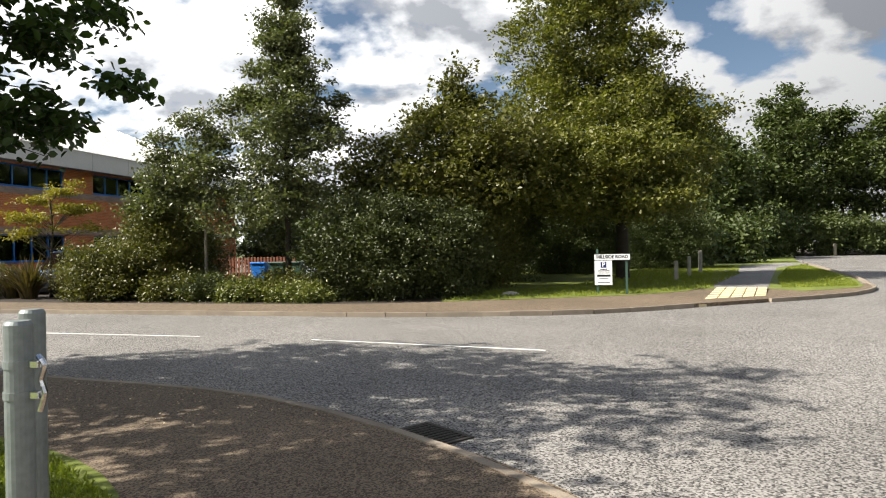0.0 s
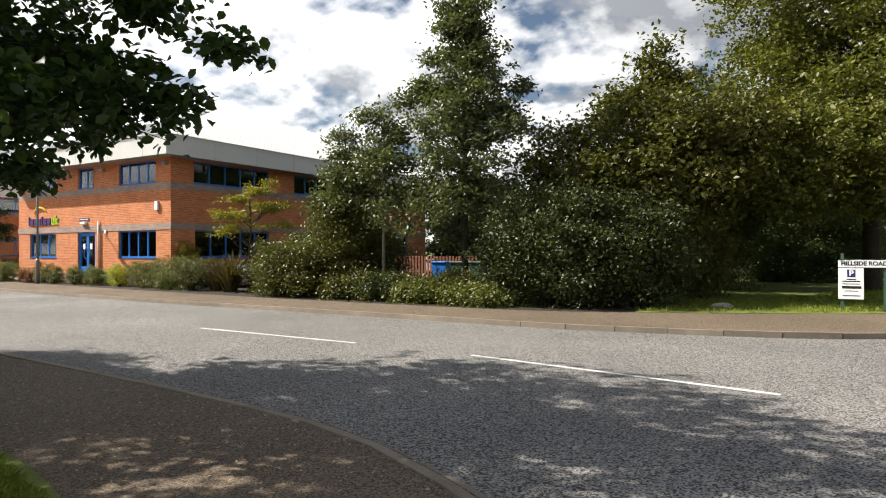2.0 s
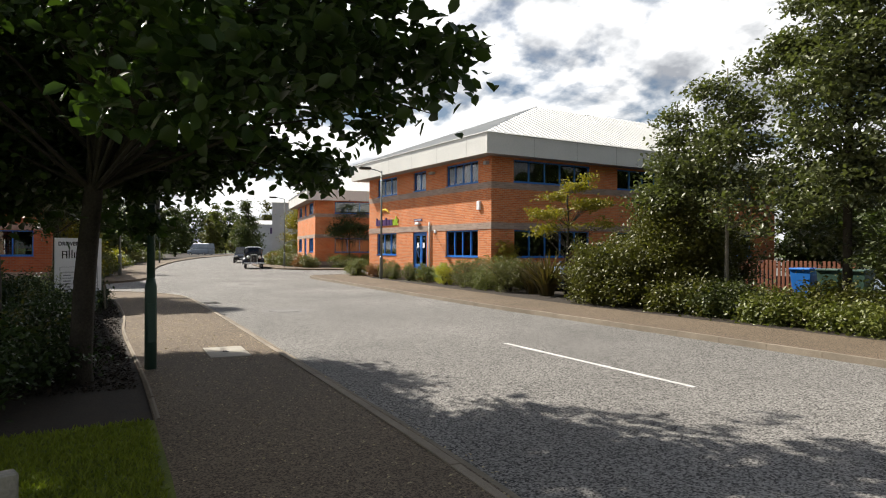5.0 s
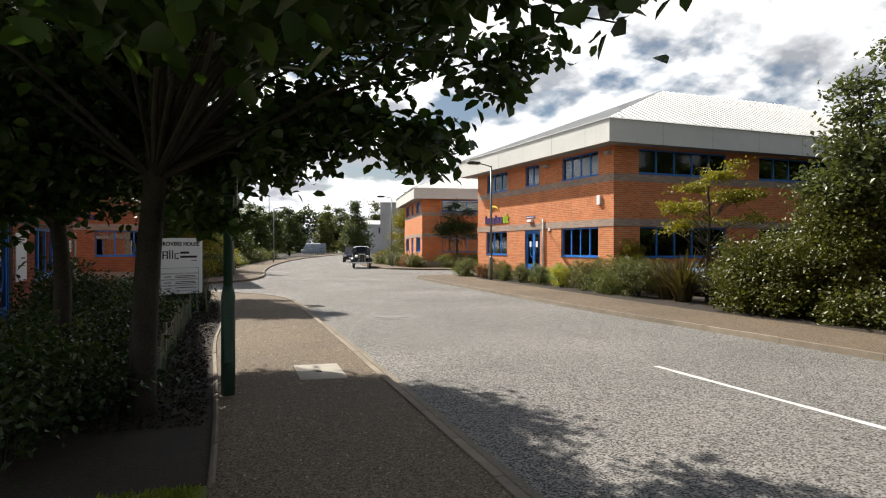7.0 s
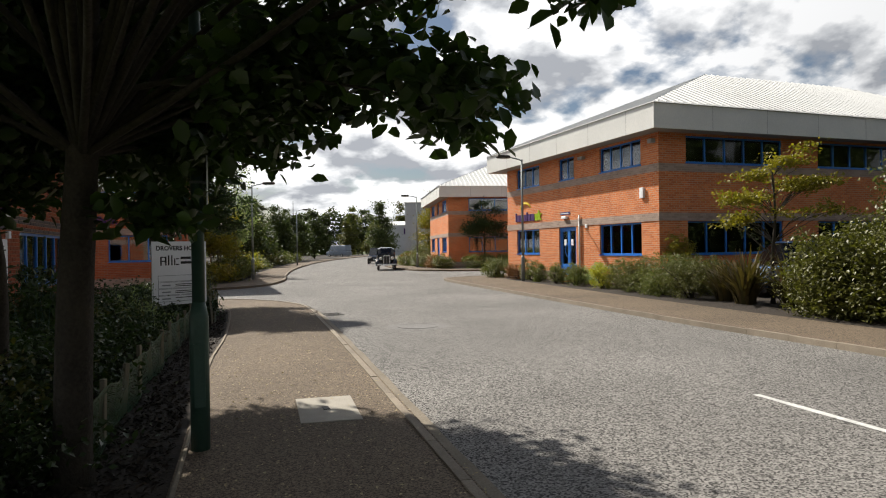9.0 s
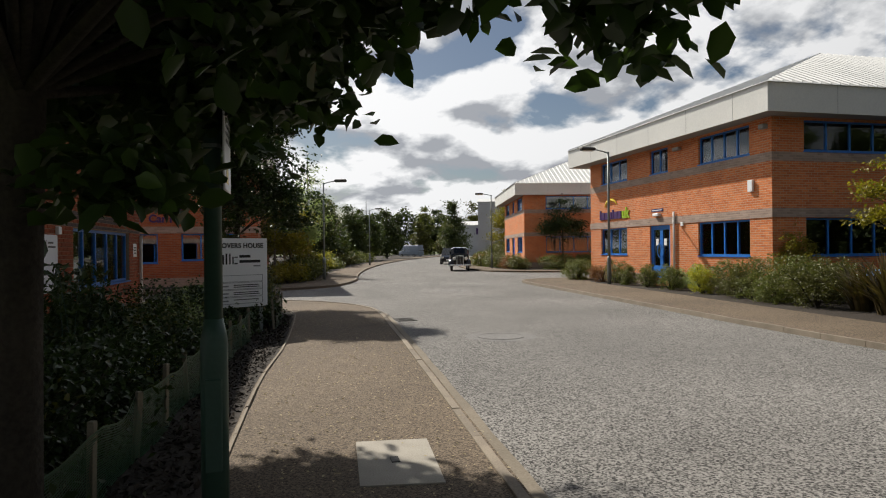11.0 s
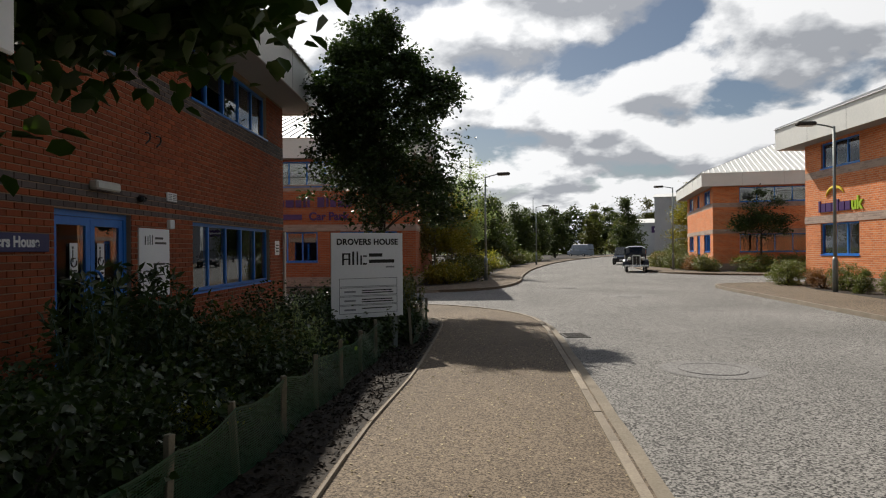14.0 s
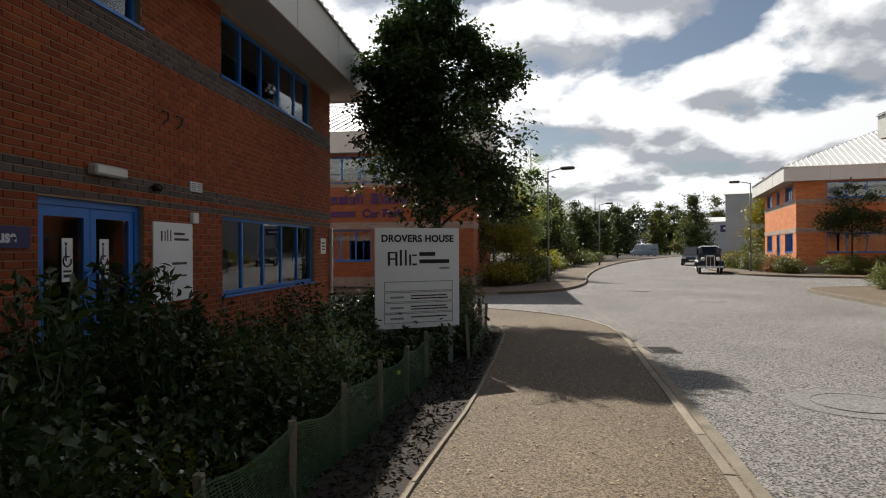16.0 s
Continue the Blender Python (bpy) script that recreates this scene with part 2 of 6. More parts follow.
M_TURF = surface("turf", (0.075, 0.10, 0.014), (0.18, 0.21, 0.035), 1.2, 0.9, 0.8, 40)
M_FIELD = surface("far_ground", (0.06, 0.09, 0.02), (0.12, 0.14, 0.05), 0.2, 0.95, 0.2, 5)
M_LINE = surface("road_paint", (0.42, 0.42, 0.40), (0.78, 0.78, 0.75), 8.0, 0.7, 0.4, 50)
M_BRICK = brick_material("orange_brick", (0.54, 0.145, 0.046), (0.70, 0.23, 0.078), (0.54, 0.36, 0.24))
# same estate brick, coloured darker to carry the shade on these offices
M_BRICK2 = brick_material("shade_toned_brick", (0.34, 0.085, 0.033), (0.45, 0.13, 0.05), (0.30, 0.2, 0.14))
M_BAND = brick_material("blue_grey_brick", (0.30, 0.225, 0.19), (0.42, 0.32, 0.27), (0.42, 0.32, 0.25))
M_FASCIA = surface("cream_cladding", (0.60, 0.60, 0.57), (0.72, 0.71, 0.67), 0.8, 0.45, 0.03, 20)
M_ROOF = surface("pale_roof_sheet", (0.66, 0.66, 0.64), (0.78, 0.78, 0.76), 0.5, 0.45, 0.05, 10)
M_SOFFIT = surface("grey_soffit", (0.30, 0.29, 0.28), (0.36, 0.35, 0.34), 1.0, 0.6, 0.03, 20)
M_BLUE = surface("blue_paint", (0.02, 0.155, 0.54), (0.032, 0.2, 0.63), 3.0, 0.35, 0.02, 30)
M_GLASS = glass_material("window_glass")
# indoor dimness is put into this dark room colour
M_ROOM = surface("dark_toned_room", (0.10, 0.10, 0.10), (0.16, 0.155, 0.15), 0.8, 0.9, 0.0, 4)
M_BLIND = surface("vertical_blind", (0.50, 0.47, 0.40), (0.62, 0.58, 0.50), 3.0, 0.8, 0.05, 20, single=0.1)
M_WHITE = surface("white_paint", (0.78, 0.79, 0.81), (0.86, 0.87, 0.88), 2.0, 0.45, 0.03, 30)
M_NAVY = surface("navy_paint", (0.015, 0.02, 0.10), (0.02, 0.03, 0.13), 2.0, 0.4, 0.02, 30)
M_BLACK = surface("black_paint", (0.012, 0.012, 0.013), (0.02, 0.02, 0.022), 2.0, 0.3, 0.02, 30)
M_GREYTXT = surface("grey_print", (0.22, 0.23, 0.25), (0.28, 0.29, 0.31), 2.0, 0.5, 0.0, 30)
M_PURPLE = surface("purple_paint", (0.05, 0.018, 0.10), (0.075, 0.025, 0.14), 2.0, 0.4, 0.02, 30)
M_GALV = surface("galvanised_steel", (0.16, 0.185, 0.182), (0.24, 0.265, 0.26), 5.0, 0.5, 0.06, 40, metal=0.35)
M_DKGREEN = surface("dark_green_paint", (0.035, 0.075, 0.055), (0.05, 0.10, 0.075), 4.0, 0.45, 0.08, 40)
M_MESH = surface("green_plastic_net", (0.01, 0.05, 0.022), (0.02, 0.085, 0.035), 4.0, 0.5, 0.0, 40)
M_STAKE = surface("weathered_stake", (0.16, 0.14, 0.10), (0.27, 0.235, 0.17), 6.0, 0.85, 0.4, 70)
M_WOOD = surface("grey_timber", (0.20, 0.19, 0.16), (0.34, 0.32, 0.27), 5.0, 0.85, 0.4, 60)
M_BARK = surface("bark", (0.022, 0.018, 0.013), (0.06, 0.05, 0.037), 5.0, 0.95, 0.9, 40)
M_PALEBARK = surface("pale_bark", (0.16, 0.14, 0.11), (0.30, 0.27, 0.22), 5.0, 0.9, 0.6, 40)
M_IRON = surface("cast_iron", (0.03, 0.028, 0.025), (0.075, 0.065, 0.055), 8.0, 0.6, 0.4, 50, metal=0.5)
M_CHROME = surface("chrome", (0.55, 0.56, 0.58), (0.7, 0.71, 0.72), 3.0, 0.15, 0.0, 30, metal=1.0)
M_TYRE = surface("tyre_rubber", (0.012, 0.012, 0.012), (0.028, 0.027, 0.026), 8.0, 0.9, 0.2, 60)
M_CARBLACK = surface("black_car_paint", (0.006, 0.006, 0.007), (0.012, 0.012, 0.013), 1.0, 0.13, 0.0, 10, spec=0.6)
M_CARBLUE = surface("blue_car_paint", (0.16, 0.27, 0.5), (0.2, 0.32, 0.56), 1.0, 0.15, 0.0, 10, spec=0.6)
M_CARSILVER = surface("silver_car_paint", (0.20, 0.25, 0.31), (0.25, 0.30, 0.36), 1.0, 0.25, 0.0, 10, spec=0.6)
M_CARGLASS = surface("car_glass", (0.015, 0.018, 0.02), (0.03, 0.034, 0.038), 1.0, 0.08, 0.0, 10, spec=0.8)
M_LENS = surface("lamp_lens", (0.55, 0.55, 0.52), (0.7, 0.7, 0.66), 3.0, 0.2, 0.0, 20)
M_SHED = surface("warehouse_cladding", (0.42, 0.44, 0.46), (0.52, 0.54, 0.56), 0.5, 0.5, 0.02, 8)

L_NEAR = leaf_material("hazel_leaf", (0.020, 0.040, 0.010), (0.055, 0.092, 0.018), (0.12, 0.17, 0.02), 0.42, 0.22)
L_ALDER = leaf_material("alder_leaf", (0.055, 0.066, 0.026), (0.15, 0.162, 0.07), None, 0.34, 0.2)
L_MAPLE = leaf_material("maple_leaf", (0.045, 0.058, 0.012), (0.175, 0.17, 0.034), (0.25, 0.19, 0.03), 0.45, 0.25)
L_HEDGE = leaf_material("mixed_shrub_leaf", (0.048, 0.05, 0.013), (0.145, 0.142, 0.034), (0.26, 0.22, 0.06), 0.4, 0.2)
L_IVY = leaf_material("ivy_leaf", (0.028, 0.036, 0.011), (0.09, 0.105, 0.033), (0.19, 0.2, 0.07), 0.42, 0.15)
L_YELLOW = leaf_material("yellow_leaf", (0.12, 0.11, 0.014), (0.29, 0.235, 0.028), (0.34, 0.21, 0.03), 0.45, 0.3)
L_BOX = leaf_material("clipped_leaf", (0.06, 0.078, 0.018), (0.19, 0.2, 0.05), (0.3, 0.28, 0.09), 0.4, 0.2)
L_GOLD = leaf_material("golden_leaf", (0.30, 0.29, 0.02), (0.45, 0.42, 0.05), None, 0.45, 0.25)
L_RED = leaf_material("russet_leaf", (0.16, 0.06, 0.025), (0.26, 0.13, 0.05), (0.12, 0.14, 0.04), 0.45, 0.25)
L_GREY = leaf_material("silver_leaf", (0.16, 0.2, 0.11), (0.32, 0.36, 0.22), None, 0.45, 0.42)
L_FLAX = leaf_material("flax_blade", (0.035, 0.034, 0.014), (0.13, 0.09, 0.035), (0.24, 0.2, 0.1), 0.35, 0.15)
L_WOODS = leaf_material("wood_leaf", (0.032, 0.048, 0.014), (0.085, 0.105, 0.028), (0.14, 0.16, 0.03), 0.5, 0.2)
L_OAK = leaf_material("dark_tree_leaf", (0.015, 0.03, 0.009), (0.05, 0.078, 0.02), (0.12, 0.13, 0.035), 0.35, 0.2)
L_GRASS = leaf_material("grass_blade", (0.11, 0.145, 0.012), (0.25, 0.28, 0.035), (0.32, 0.3, 0.07), 0.5, 0.25)


# ---- building blocks ----
def link_mesh(name, me, mat, parent=None, label=""):
    ob = new(name, me)
    if mat and not me.materials:
        me.materials.append(mat)
    if parent:
        ob.parent = parent
    if label:
        ob["label"] = label
    return ob


def part(name, bm, mat, parent, label="", smooth=False):
    me = bpy.data.meshes.new(name)
    bmesh.ops.recalc_face_normals(bm, faces=bm.faces)
    if smooth:
        for fc in bm.faces:
            fc.smooth = True
    bm.to_mesh(me)
    bm.free()
    return link_mesh(name, me, mat, parent, label)


def thing(name, m, label, category, group="", kind=""):
    ob = new(name)
    ob.matrix_world = m
    ob.empty_display_size = 0.2
    return tagged(ob, label, category, group, kind)


def box(bm, lo, hi, bevel=0.0, m=None):
    r = bmesh.ops.create_cube(bm, size=1.0)
    vs = r["verts"]
    for v in vs:
        v.co = Vector([lo[i] + (v.co[i] + 0.5) * (hi[i] - lo[i]) for i in range(3)])
    if bevel:
        es = {e for v in vs for e in v.link_edges}
        vs = bmesh.ops.bevel(bm, geom=list(es), offset=bevel, segments=1, affect="EDGES")["verts"]
    if m is not None:
        bmesh.ops.transform(bm, matrix=m, verts=list({v for v in vs if v.is_valid}))
    return vs


def boxes(*items, bevel=0.0, m=None):
    bm = bmesh.new()
    for lo, hi in items:
        box(bm, lo, hi, bevel, m)
    return bm


def tube(bm, pts, radii, sides=8, caps=True):
    """A tapered pipe along points."""
    pts = [Vector(p) for p in pts]
    rings = []
    side = None
    for i, p in enumerate(pts):
        d = (pts[min(i + 1, len(pts) - 1)] - pts[max(i - 1, 0)]).normalized()
        if side is None:
            side = d.orthogonal().normalized()
        side = (side - d * side.dot(d)).normalized()
        other = d.cross(side)
        rings.append([bm.verts.new(p + (side * math.cos(2 * math.pi * k / sides) + other * math.sin(2 * math.pi * k / sides)) * radii[i]) for k in range(sides)])
    for a, b in zip(rings, rings[1:]):
        for k in range(sides):
            bm.faces.new((a[k], a[(k + 1) % sides], b[(k + 1) % sides], b[k]))
    if caps:
        bm.faces.new(rings[0][::-1])
        bm.faces.new(rings[-1])
    return bm


def smooth_line(pts, step=0.5):
    """A Catmull-Rom line through points, sampled about every step metres."""
    P = [Vector((*p, 0)) if len(p) == 2 else Vector(p) for p in pts]
    out = []
    for i in range(len(P) - 1):
        a, b, c, d = P[max(i - 1, 0)], P[i], P[i + 1], P[min(i + 2, len(P) - 1)]
        n = max(1, round((c - b).length / step))
        for k in range(n):
            t = k / n
            out.append(0.5 * ((2 * b) + (c - a) * t + (2 * a - 5 * b + 4 * c - d) * t * t + (3 * b - a - 3 * c + d) * t ** 3))
    out.append(P[-1])
    return out


def slab(name, outline, z0, z1, mat, label, category="ground", parent=None):
    bm = bmesh.new()
    top = [bm.verts.new((p[0], p[1], z1)) for p in outline]
    fc = bm.faces.new(top)
    r = bmesh.ops.extrude_face_region(bm, geom=[fc])
    for v in r["geom"]:
        if isinstance(v, bmesh.types.BMVert):
            v.co.z = z0
    bmesh.ops.triangulate(bm, faces=bm.faces[:])
    ob = part(name, bm, mat, parent)
    if not parent:
        tagged(ob, label, category, kind="structure")
    return ob


def by_length(line, length):
    """Points every so many metres along a line."""
    out, left = [line[0].copy()], length
    for a, b in zip(line, line[1:]):
        d = (b - a).length
        while d >= left:
            a = a + (b - a) * (left / d)
            d = (b - a).length
            out.append(a.copy())
            left = length
        left -= d
    return out


def kerb_run(name, pts, label, side=1, width=0.105, height=0.105, piece=0.914, z=0.0, far=False):
    """Concrete kerb stones end to end along a line; side: which hand the footway lies on."""
    line = smooth_line(pts, 0.3)
    top = thing(name, Matrix.Identity(4), label, "kerb", kind="structure")
    bm = bmesh.new()
    box(bm, (0.004, 0, -0.1), (0.996, width, 1.0))
    for v in bm.verts:
        if v.co.z > 0.5 and v.co.y < 0.01:
            v.co.y = 0.03
    bmesh.ops.bevel(bm, geom=[e for e in bm.edges if all(v.co.z > 0.5 for v in e.verts)], offset=0.012, segments=1, affect="EDGES")
    me = bpy.data.meshes.new("kerb_stone")
    bmesh.ops.recalc_face_normals(bm, faces=bm.faces)
    bm.to_mesh(me)
    bm.free()
    nodes = by_length(line, piece)
    rnd = random.Random(len(pts))
    for a, b in zip(nodes, nodes[1:]):
        ob = link_mesh("kerb_stone", me, M_KERB, top)
        d = b - a
        hh = height + rnd.uniform(-0.006, 0.006)
        ob.matrix_basis = Matrix.Translation((a.x, a.y, z)) @ Matrix.Rotation(math.atan2(d.y, d.x), 4, "Z") @ Matrix.Diagonal((d.length, side, hh, 1))
    return line


def leaf_cloud(name, pts, size, mat, parent, seed=1, up=0.5, wide=0.6, droop=0.0, sharp=False, label="", kind=""):
    """Many small folded leaves at the given points, each an island of its own."""
    rng = np.random.default_rng(seed)
    n = len(pts)
    nrm = rng.normal(size=(n, 3)); nrm[:, 2] = np.abs(nrm[:, 2]) + up
    nrm /= np.linalg.norm(nrm, axis=1)[:, None]
    d = rng.normal(size=(n, 3)); d[:, 2] -= droop
    d -= nrm * (d * nrm).sum(1)[:, None]
    d /= np.linalg.norm(d, axis=1)[:, None] + 1e-9
    s = np.cross(nrm, d)
    ln = size * rng.uniform(0.6, 1.25, (n, 1)); wd = ln * wide * 0.5
    fold = nrm * ln * 0.12
    if sharp:
        vs = np.stack([pts, pts + d * ln * 0.3 + s * wd * 0.9 + fold, pts + d * ln * 0.68 + s * wd * 0.8 + fold, pts + d * ln,
                       pts + d * ln * 0.68 - s * wd * 0.8 + fold, pts + d * ln * 0.3 - s * wd * 0.9 + fold], 1).reshape(-1, 3)
        quad = np.array([[0, 1, 2, 3], [0, 3, 4, 5]])
        k = 6
    else:
        vs = np.stack([pts, pts + d * ln * 0.5 + s * wd + fold, pts + d * ln, pts + d * ln * 0.5 - s * wd + fold], 1).reshape(-1, 3)
        quad = np.array([[0, 1, 2], [0, 2, 3]])
        k = 4
    faces = (np.arange(n)[:, None, None] * k + quad[None]).reshape(-1, quad.shape[1])
    me = bpy.data.meshes.new(name)
    me.vertices.add(len(vs)); me.vertices.foreach_set("co", vs.astype(np.float32).ravel())
    me.loops.add(faces.size); me.loops.foreach_set("vertex_index", faces.astype(np.int32).ravel())
    me.polygons.add(len(faces)); me.polygons.foreach_set("loop_start", np.arange(0, faces.size, faces.shape[1], dtype=np.int32))
    me.update(calc_edges=True)
    ob = link_mesh(name, me, mat, parent, label)
    if kind:
        ob["kind"] = kind
    return ob


def clumps(rng, lobes, count, shell=0.45, lump=9):
    """Twig ends within egg-shaped lobes (cx, cy, cz, rx, ry, rz): boughs near the skin, each with a tuft of twigs round it."""
    vol = np.array([(l[3] * l[4] * l[5]) ** 0.75 * (l[6] if len(l) > 6 else 1.0) for l in lobes])
    n = max(3, count // lump)
    L = np.array([l[:6] for l in lobes], float)[rng.choice(len(lobes), size=n, p=vol / vol.sum())]
    d = rng.normal(size=(n, 3)); d /= np.linalg.norm(d, axis=1)[:, None]
    r = rng.uniform(0.05, 1, (n, 1)) ** shell * rng.uniform(0.8, 1.15, (n, 1))
    bough = L[:, :3] + d * r * L[:, 3:6]
    k = rng.integers(0, n, count)
    wide = (L[k, 3:6].mean(1, keepdims=True) ** 0.6) * 0.2
    off = rng.normal(size=(count, 3)) * wide * (1.0 if lump > 1 else 0.25)
    off[:, 2] *= 0.55
    return bough[k] + off


def sprays(rng, ends, each, spread, flat=0.55):
    n = len(ends)
    p = np.repeat(ends, each, 0)
    off = rng.normal(size=(n * each, 3)) * spread * np.repeat(rng.uniform(0.6, 1.3, (n, 1)), each, 0)
    off[:, 2] *= flat
    return p + off


def tree(name, label, x, y, z, trunk, lobes, count, each, leaf, spread, lmat, bmat, seed, limbs=22, shell=0.45, flat=0.6, wide=0.6, up=0.5, droop=0.2,
         sharp=False, r0=0.14, category="tree", group="", floor_z=None, lump=9):
    """A tapered trunk with limbs that reach out to twig ends, and a crown of single leaves. Trunk and lobes are given from the tree's foot."""
    rng = np.random.default_rng(seed)
    top = thing(name, pose(x, y, z), label, category, group)
    ends = clumps(rng, lobes, count, shell, lump)
    if floor_z is not None:
        ends = ends[ends[:, 2] > floor_z + rng.uniform(0, 0.7, len(ends)) ** 2]
    bm = bmesh.new()
    T = smooth_line(trunk, 0.4)
    H = len(T)
    tube(bm, T, [r0 * (1.25 if i == 0 else 1) * (1 - 0.85 * i / (H - 1)) + 0.008 for i in range(H)], 8)
    zs = np.array([p.z for p in T])
    for j in rng.choice(len(ends), size=min(limbs, len(ends)), replace=False):
        e = Vector(ends[j])
        want = max(zs[-1] * 0.3, e.z - 0.35 * math.hypot(e.x - T[-1].x, e.y - T[-1].y) - 0.3)
        i = int(np.argmin(np.abs(zs - want)))
        a = T[i]
        midp = a.lerp(e, 0.5) + Vector((0, 0, 0.12 * (e - a).length))
        ra = r0 * (1 - 0.85 * i / (H - 1)) * 0.28 + 0.005
        jog = Vector(rng.normal(size=3)) * 0.06 * (e - a).length
        ln = smooth_line([a, midp + jog, e], 0.5)
        tube(bm, ln, [max(0.004, ra * (1 - 0.9 * k / max(1, len(ln) - 1))) for k in range(len(ln))], 5, False)
    part("trunk", bm, bmat, top, smooth=True)
    leaf_cloud("crown", sprays(rng, ends, each, spread, flat), leaf, lmat, top, seed, up, wide, droop, sharp)
    return top


def bush(name, label, x, y, z, rx, ry, h, count, each, leaf, spread, lmat, seed, category="shrub", group="", wide=0.6, shell=0.35, bmat=None, up=0.4, sharp=False):
    """A low shrub: stems from one root and a dense skin of leaves that reaches the ground."""
    rng = np.random.default_rng(seed)
    top = thing(name, pose(x, y, z), label, category, group)
    lobes = [(0, 0, h * 0.42, rx, ry, h * 0.55)]
    for k in range(4):
        a = rng.uniform(0, 6.28)
        lobes.append((math.cos(a) * rx * 0.45, math.sin(a) * ry * 0.45, h * rng.uniform(0.3, 0.62), rx * 0.5, ry * 0.5, h * 0.36))
    ends = clumps(rng, lobes, count, shell, 1 if shell < 0.3 else 7)
    ends[:, 2] = np.abs(ends[:, 2]) * 0.98 + 0.02
    bm = bmesh.new()
    for j in rng.choice(len(ends), size=min(10, len(ends)), replace=False):
        e = Vector(ends[j])
        tube(bm, [Vector((e.x * 0.1, e.y * 0.1, -0.02)), Vector((e.x * 0.5, e.y * 0.5, e.z * 0.6)), e], [0.02, 0.013, 0.005], 5, False)
    part("stem", bm, bmat or M_BARK, top)
    p = sprays(rng, ends, each, spread, 0.7)
    p[:, 2] = np.maximum(p[:, 2], 0.015)
    leaf_cloud("foliage", p, leaf, lmat, top, seed, up, wide, 0.1, sharp)
    return top


# ---- ground, road, footways ----
slab("ground", [(-700, -500), (500, -500), (500, 700), (-700, 700)], -0.3, -0.06, M_FIELD, "rough grass and fields that reach the horizon")
slab("road", [(-190, -45), (60, -45), (60, 130), (-190, 130)], -0.25, 0.0, M_ROAD, "worn grey asphalt road with pale stone chips", "road")

K_NEAR = [(1.9, -14), (1.9, -3), (1.75, 0.4), (1.35, 1.9), (0.54, 3.02), (-0.3, 3.72), (-1.5, 4.5), (-3.0, 5.12), (-5.55, 5.46), (-8.7, 5.70), (-12.7, 5.98),
          (-15.2, 6.15), (-18.2, 6.34), (-22.3, 6.55), (-24.0, 6.3), (-25.3, 5.7), (-26.3, 4.8), (-26.9, 3.9), (-27.3, 1.5), (-27.4, -14)]
I_NEAR = [(-0.9, -14), (-0.9, -3), (-0.95, 0.0), (-1.2, 1.3), (-1.95, 2.4), (-3.16, 3.08), (-4.9, 3.48), (-7.4, 3.66), (-9.6, 3.79), (-14.2, 3.98), (-17.2, 4.25), (-22.0, 4.44),
          (-23.0, 4.3), (-23.8, 3.5), (-24.3, 2.0), (-24.6, 0.4), (-24.7, -14)]
K_WEST = [(-32.6, -14), (-32.6, 1.5), (-32.9, 3.6), (-33.8, 5.4), (-35.4, 6.55), (-38.0, 7.35), (-41.0, 7.9), (-47.0, 8.6), (-58, 10.4), (-70, 13.0), (-82, 16.0), (-108, 24), (-150, 40)]
I_WEST = [(-34.8, -14), (-34.8, 1.0), (-35.2, 2.7), (-36.2, 4.2), (-38.4, 5.3), (-41.3, 5.9), (-47.2, 6.6), (-58.3, 8.4), (-70.5, 11.0), (-82.6, 14.0), (-108.6, 22), (-150.6, 38)]
K_NORTH = [(-36.6, 40), (-36.6, 19.0), (-36.5, 17.0), (-35.9, 15.6), (-34.6, 14.95), (-31.3, 14.55), (-29.2, 14.4), (-17.3, 13.4), (-12.3, 13.2), (-6.0, 12.95), (-3.5, 12.9),
           (0.1, 13.5), (2.3, 14.75), (5.3, 16.95), (7.4, 18.7), (8.8, 20.8), (9.5, 23.0), (11.0, 29.0), (15.0, 49.5), (22.0, 77.0), (30, 110)]
I_NORTH = [(-38.6 + 4.4, 40), (-34.4, 20.0), (-33.9, 18.0), (-32.0, 17.2), (-29.3, 16.9), (-17.3, 15.6), (-12.3, 15.25), (-6.0, 15.1), (-3.2, 15.8), (0.7, 17.4), (3.0, 19.0), (3.9, 20.4)]
K_FAR = [(-44.6, 40), (-44.8, 24.5), (-45.6, 20.6), (-47.4, 18.4), (-50, 17.5), (-56, 17.9), (-66, 20), (-82, 25), (-108, 33.6), (-150, 50)]
I_FAR = [(-46.8, 40), (-47.0, 25.0), (-47.6, 22.0), (-49.0, 20.2), (-51.0, 19.5), (-56, 19.9), (-66.6, 22), (-82.6, 27), (-108.6, 35.6), (-150.6, 52)]


def strip(outer, inner):
    return smooth_line(outer, 0.5) + smooth_line(inner, 0.5)[::-1]


slab("pavement_near", strip(K_NEAR, I_NEAR), -0.1, 0.092, M_PAVE, "buff-brown worn asphalt footway with small pale chips", "pavement")
slab("pavement_west", strip(K_WEST, I_WEST), -0.1, 0.092, M_PAVE, "buff-brown asphalt footway beyond the side turning", "pavement")
slab("pavement_north", strip(K_NORTH[:17], I_NORTH + [(5.9, 20.6)]), -0.1, 0.092, M_PAVE, "buff-brown asphalt footway across the road", "pavement")
slab("pavement_far", strip(K_FAR, I_FAR), -0.1, 0.092, M_PAVE, "buff asphalt footway along the far office", "pavement")
slab("planting_bed_south", smooth_line(I_NEAR[7:], 0.5) + [Vector((-7.4, -14, 0))], -0.1, 0.075, M_SOIL, "dark bark mulch and soil planting bed", "soil")
slab("verge_south", smooth_line(I_NEAR[:8], 0.4) + [Vector((-7.4, -14, 0))], -0.1, 0.10, M_TURF, "mown grass verge in tree shade", "grass")
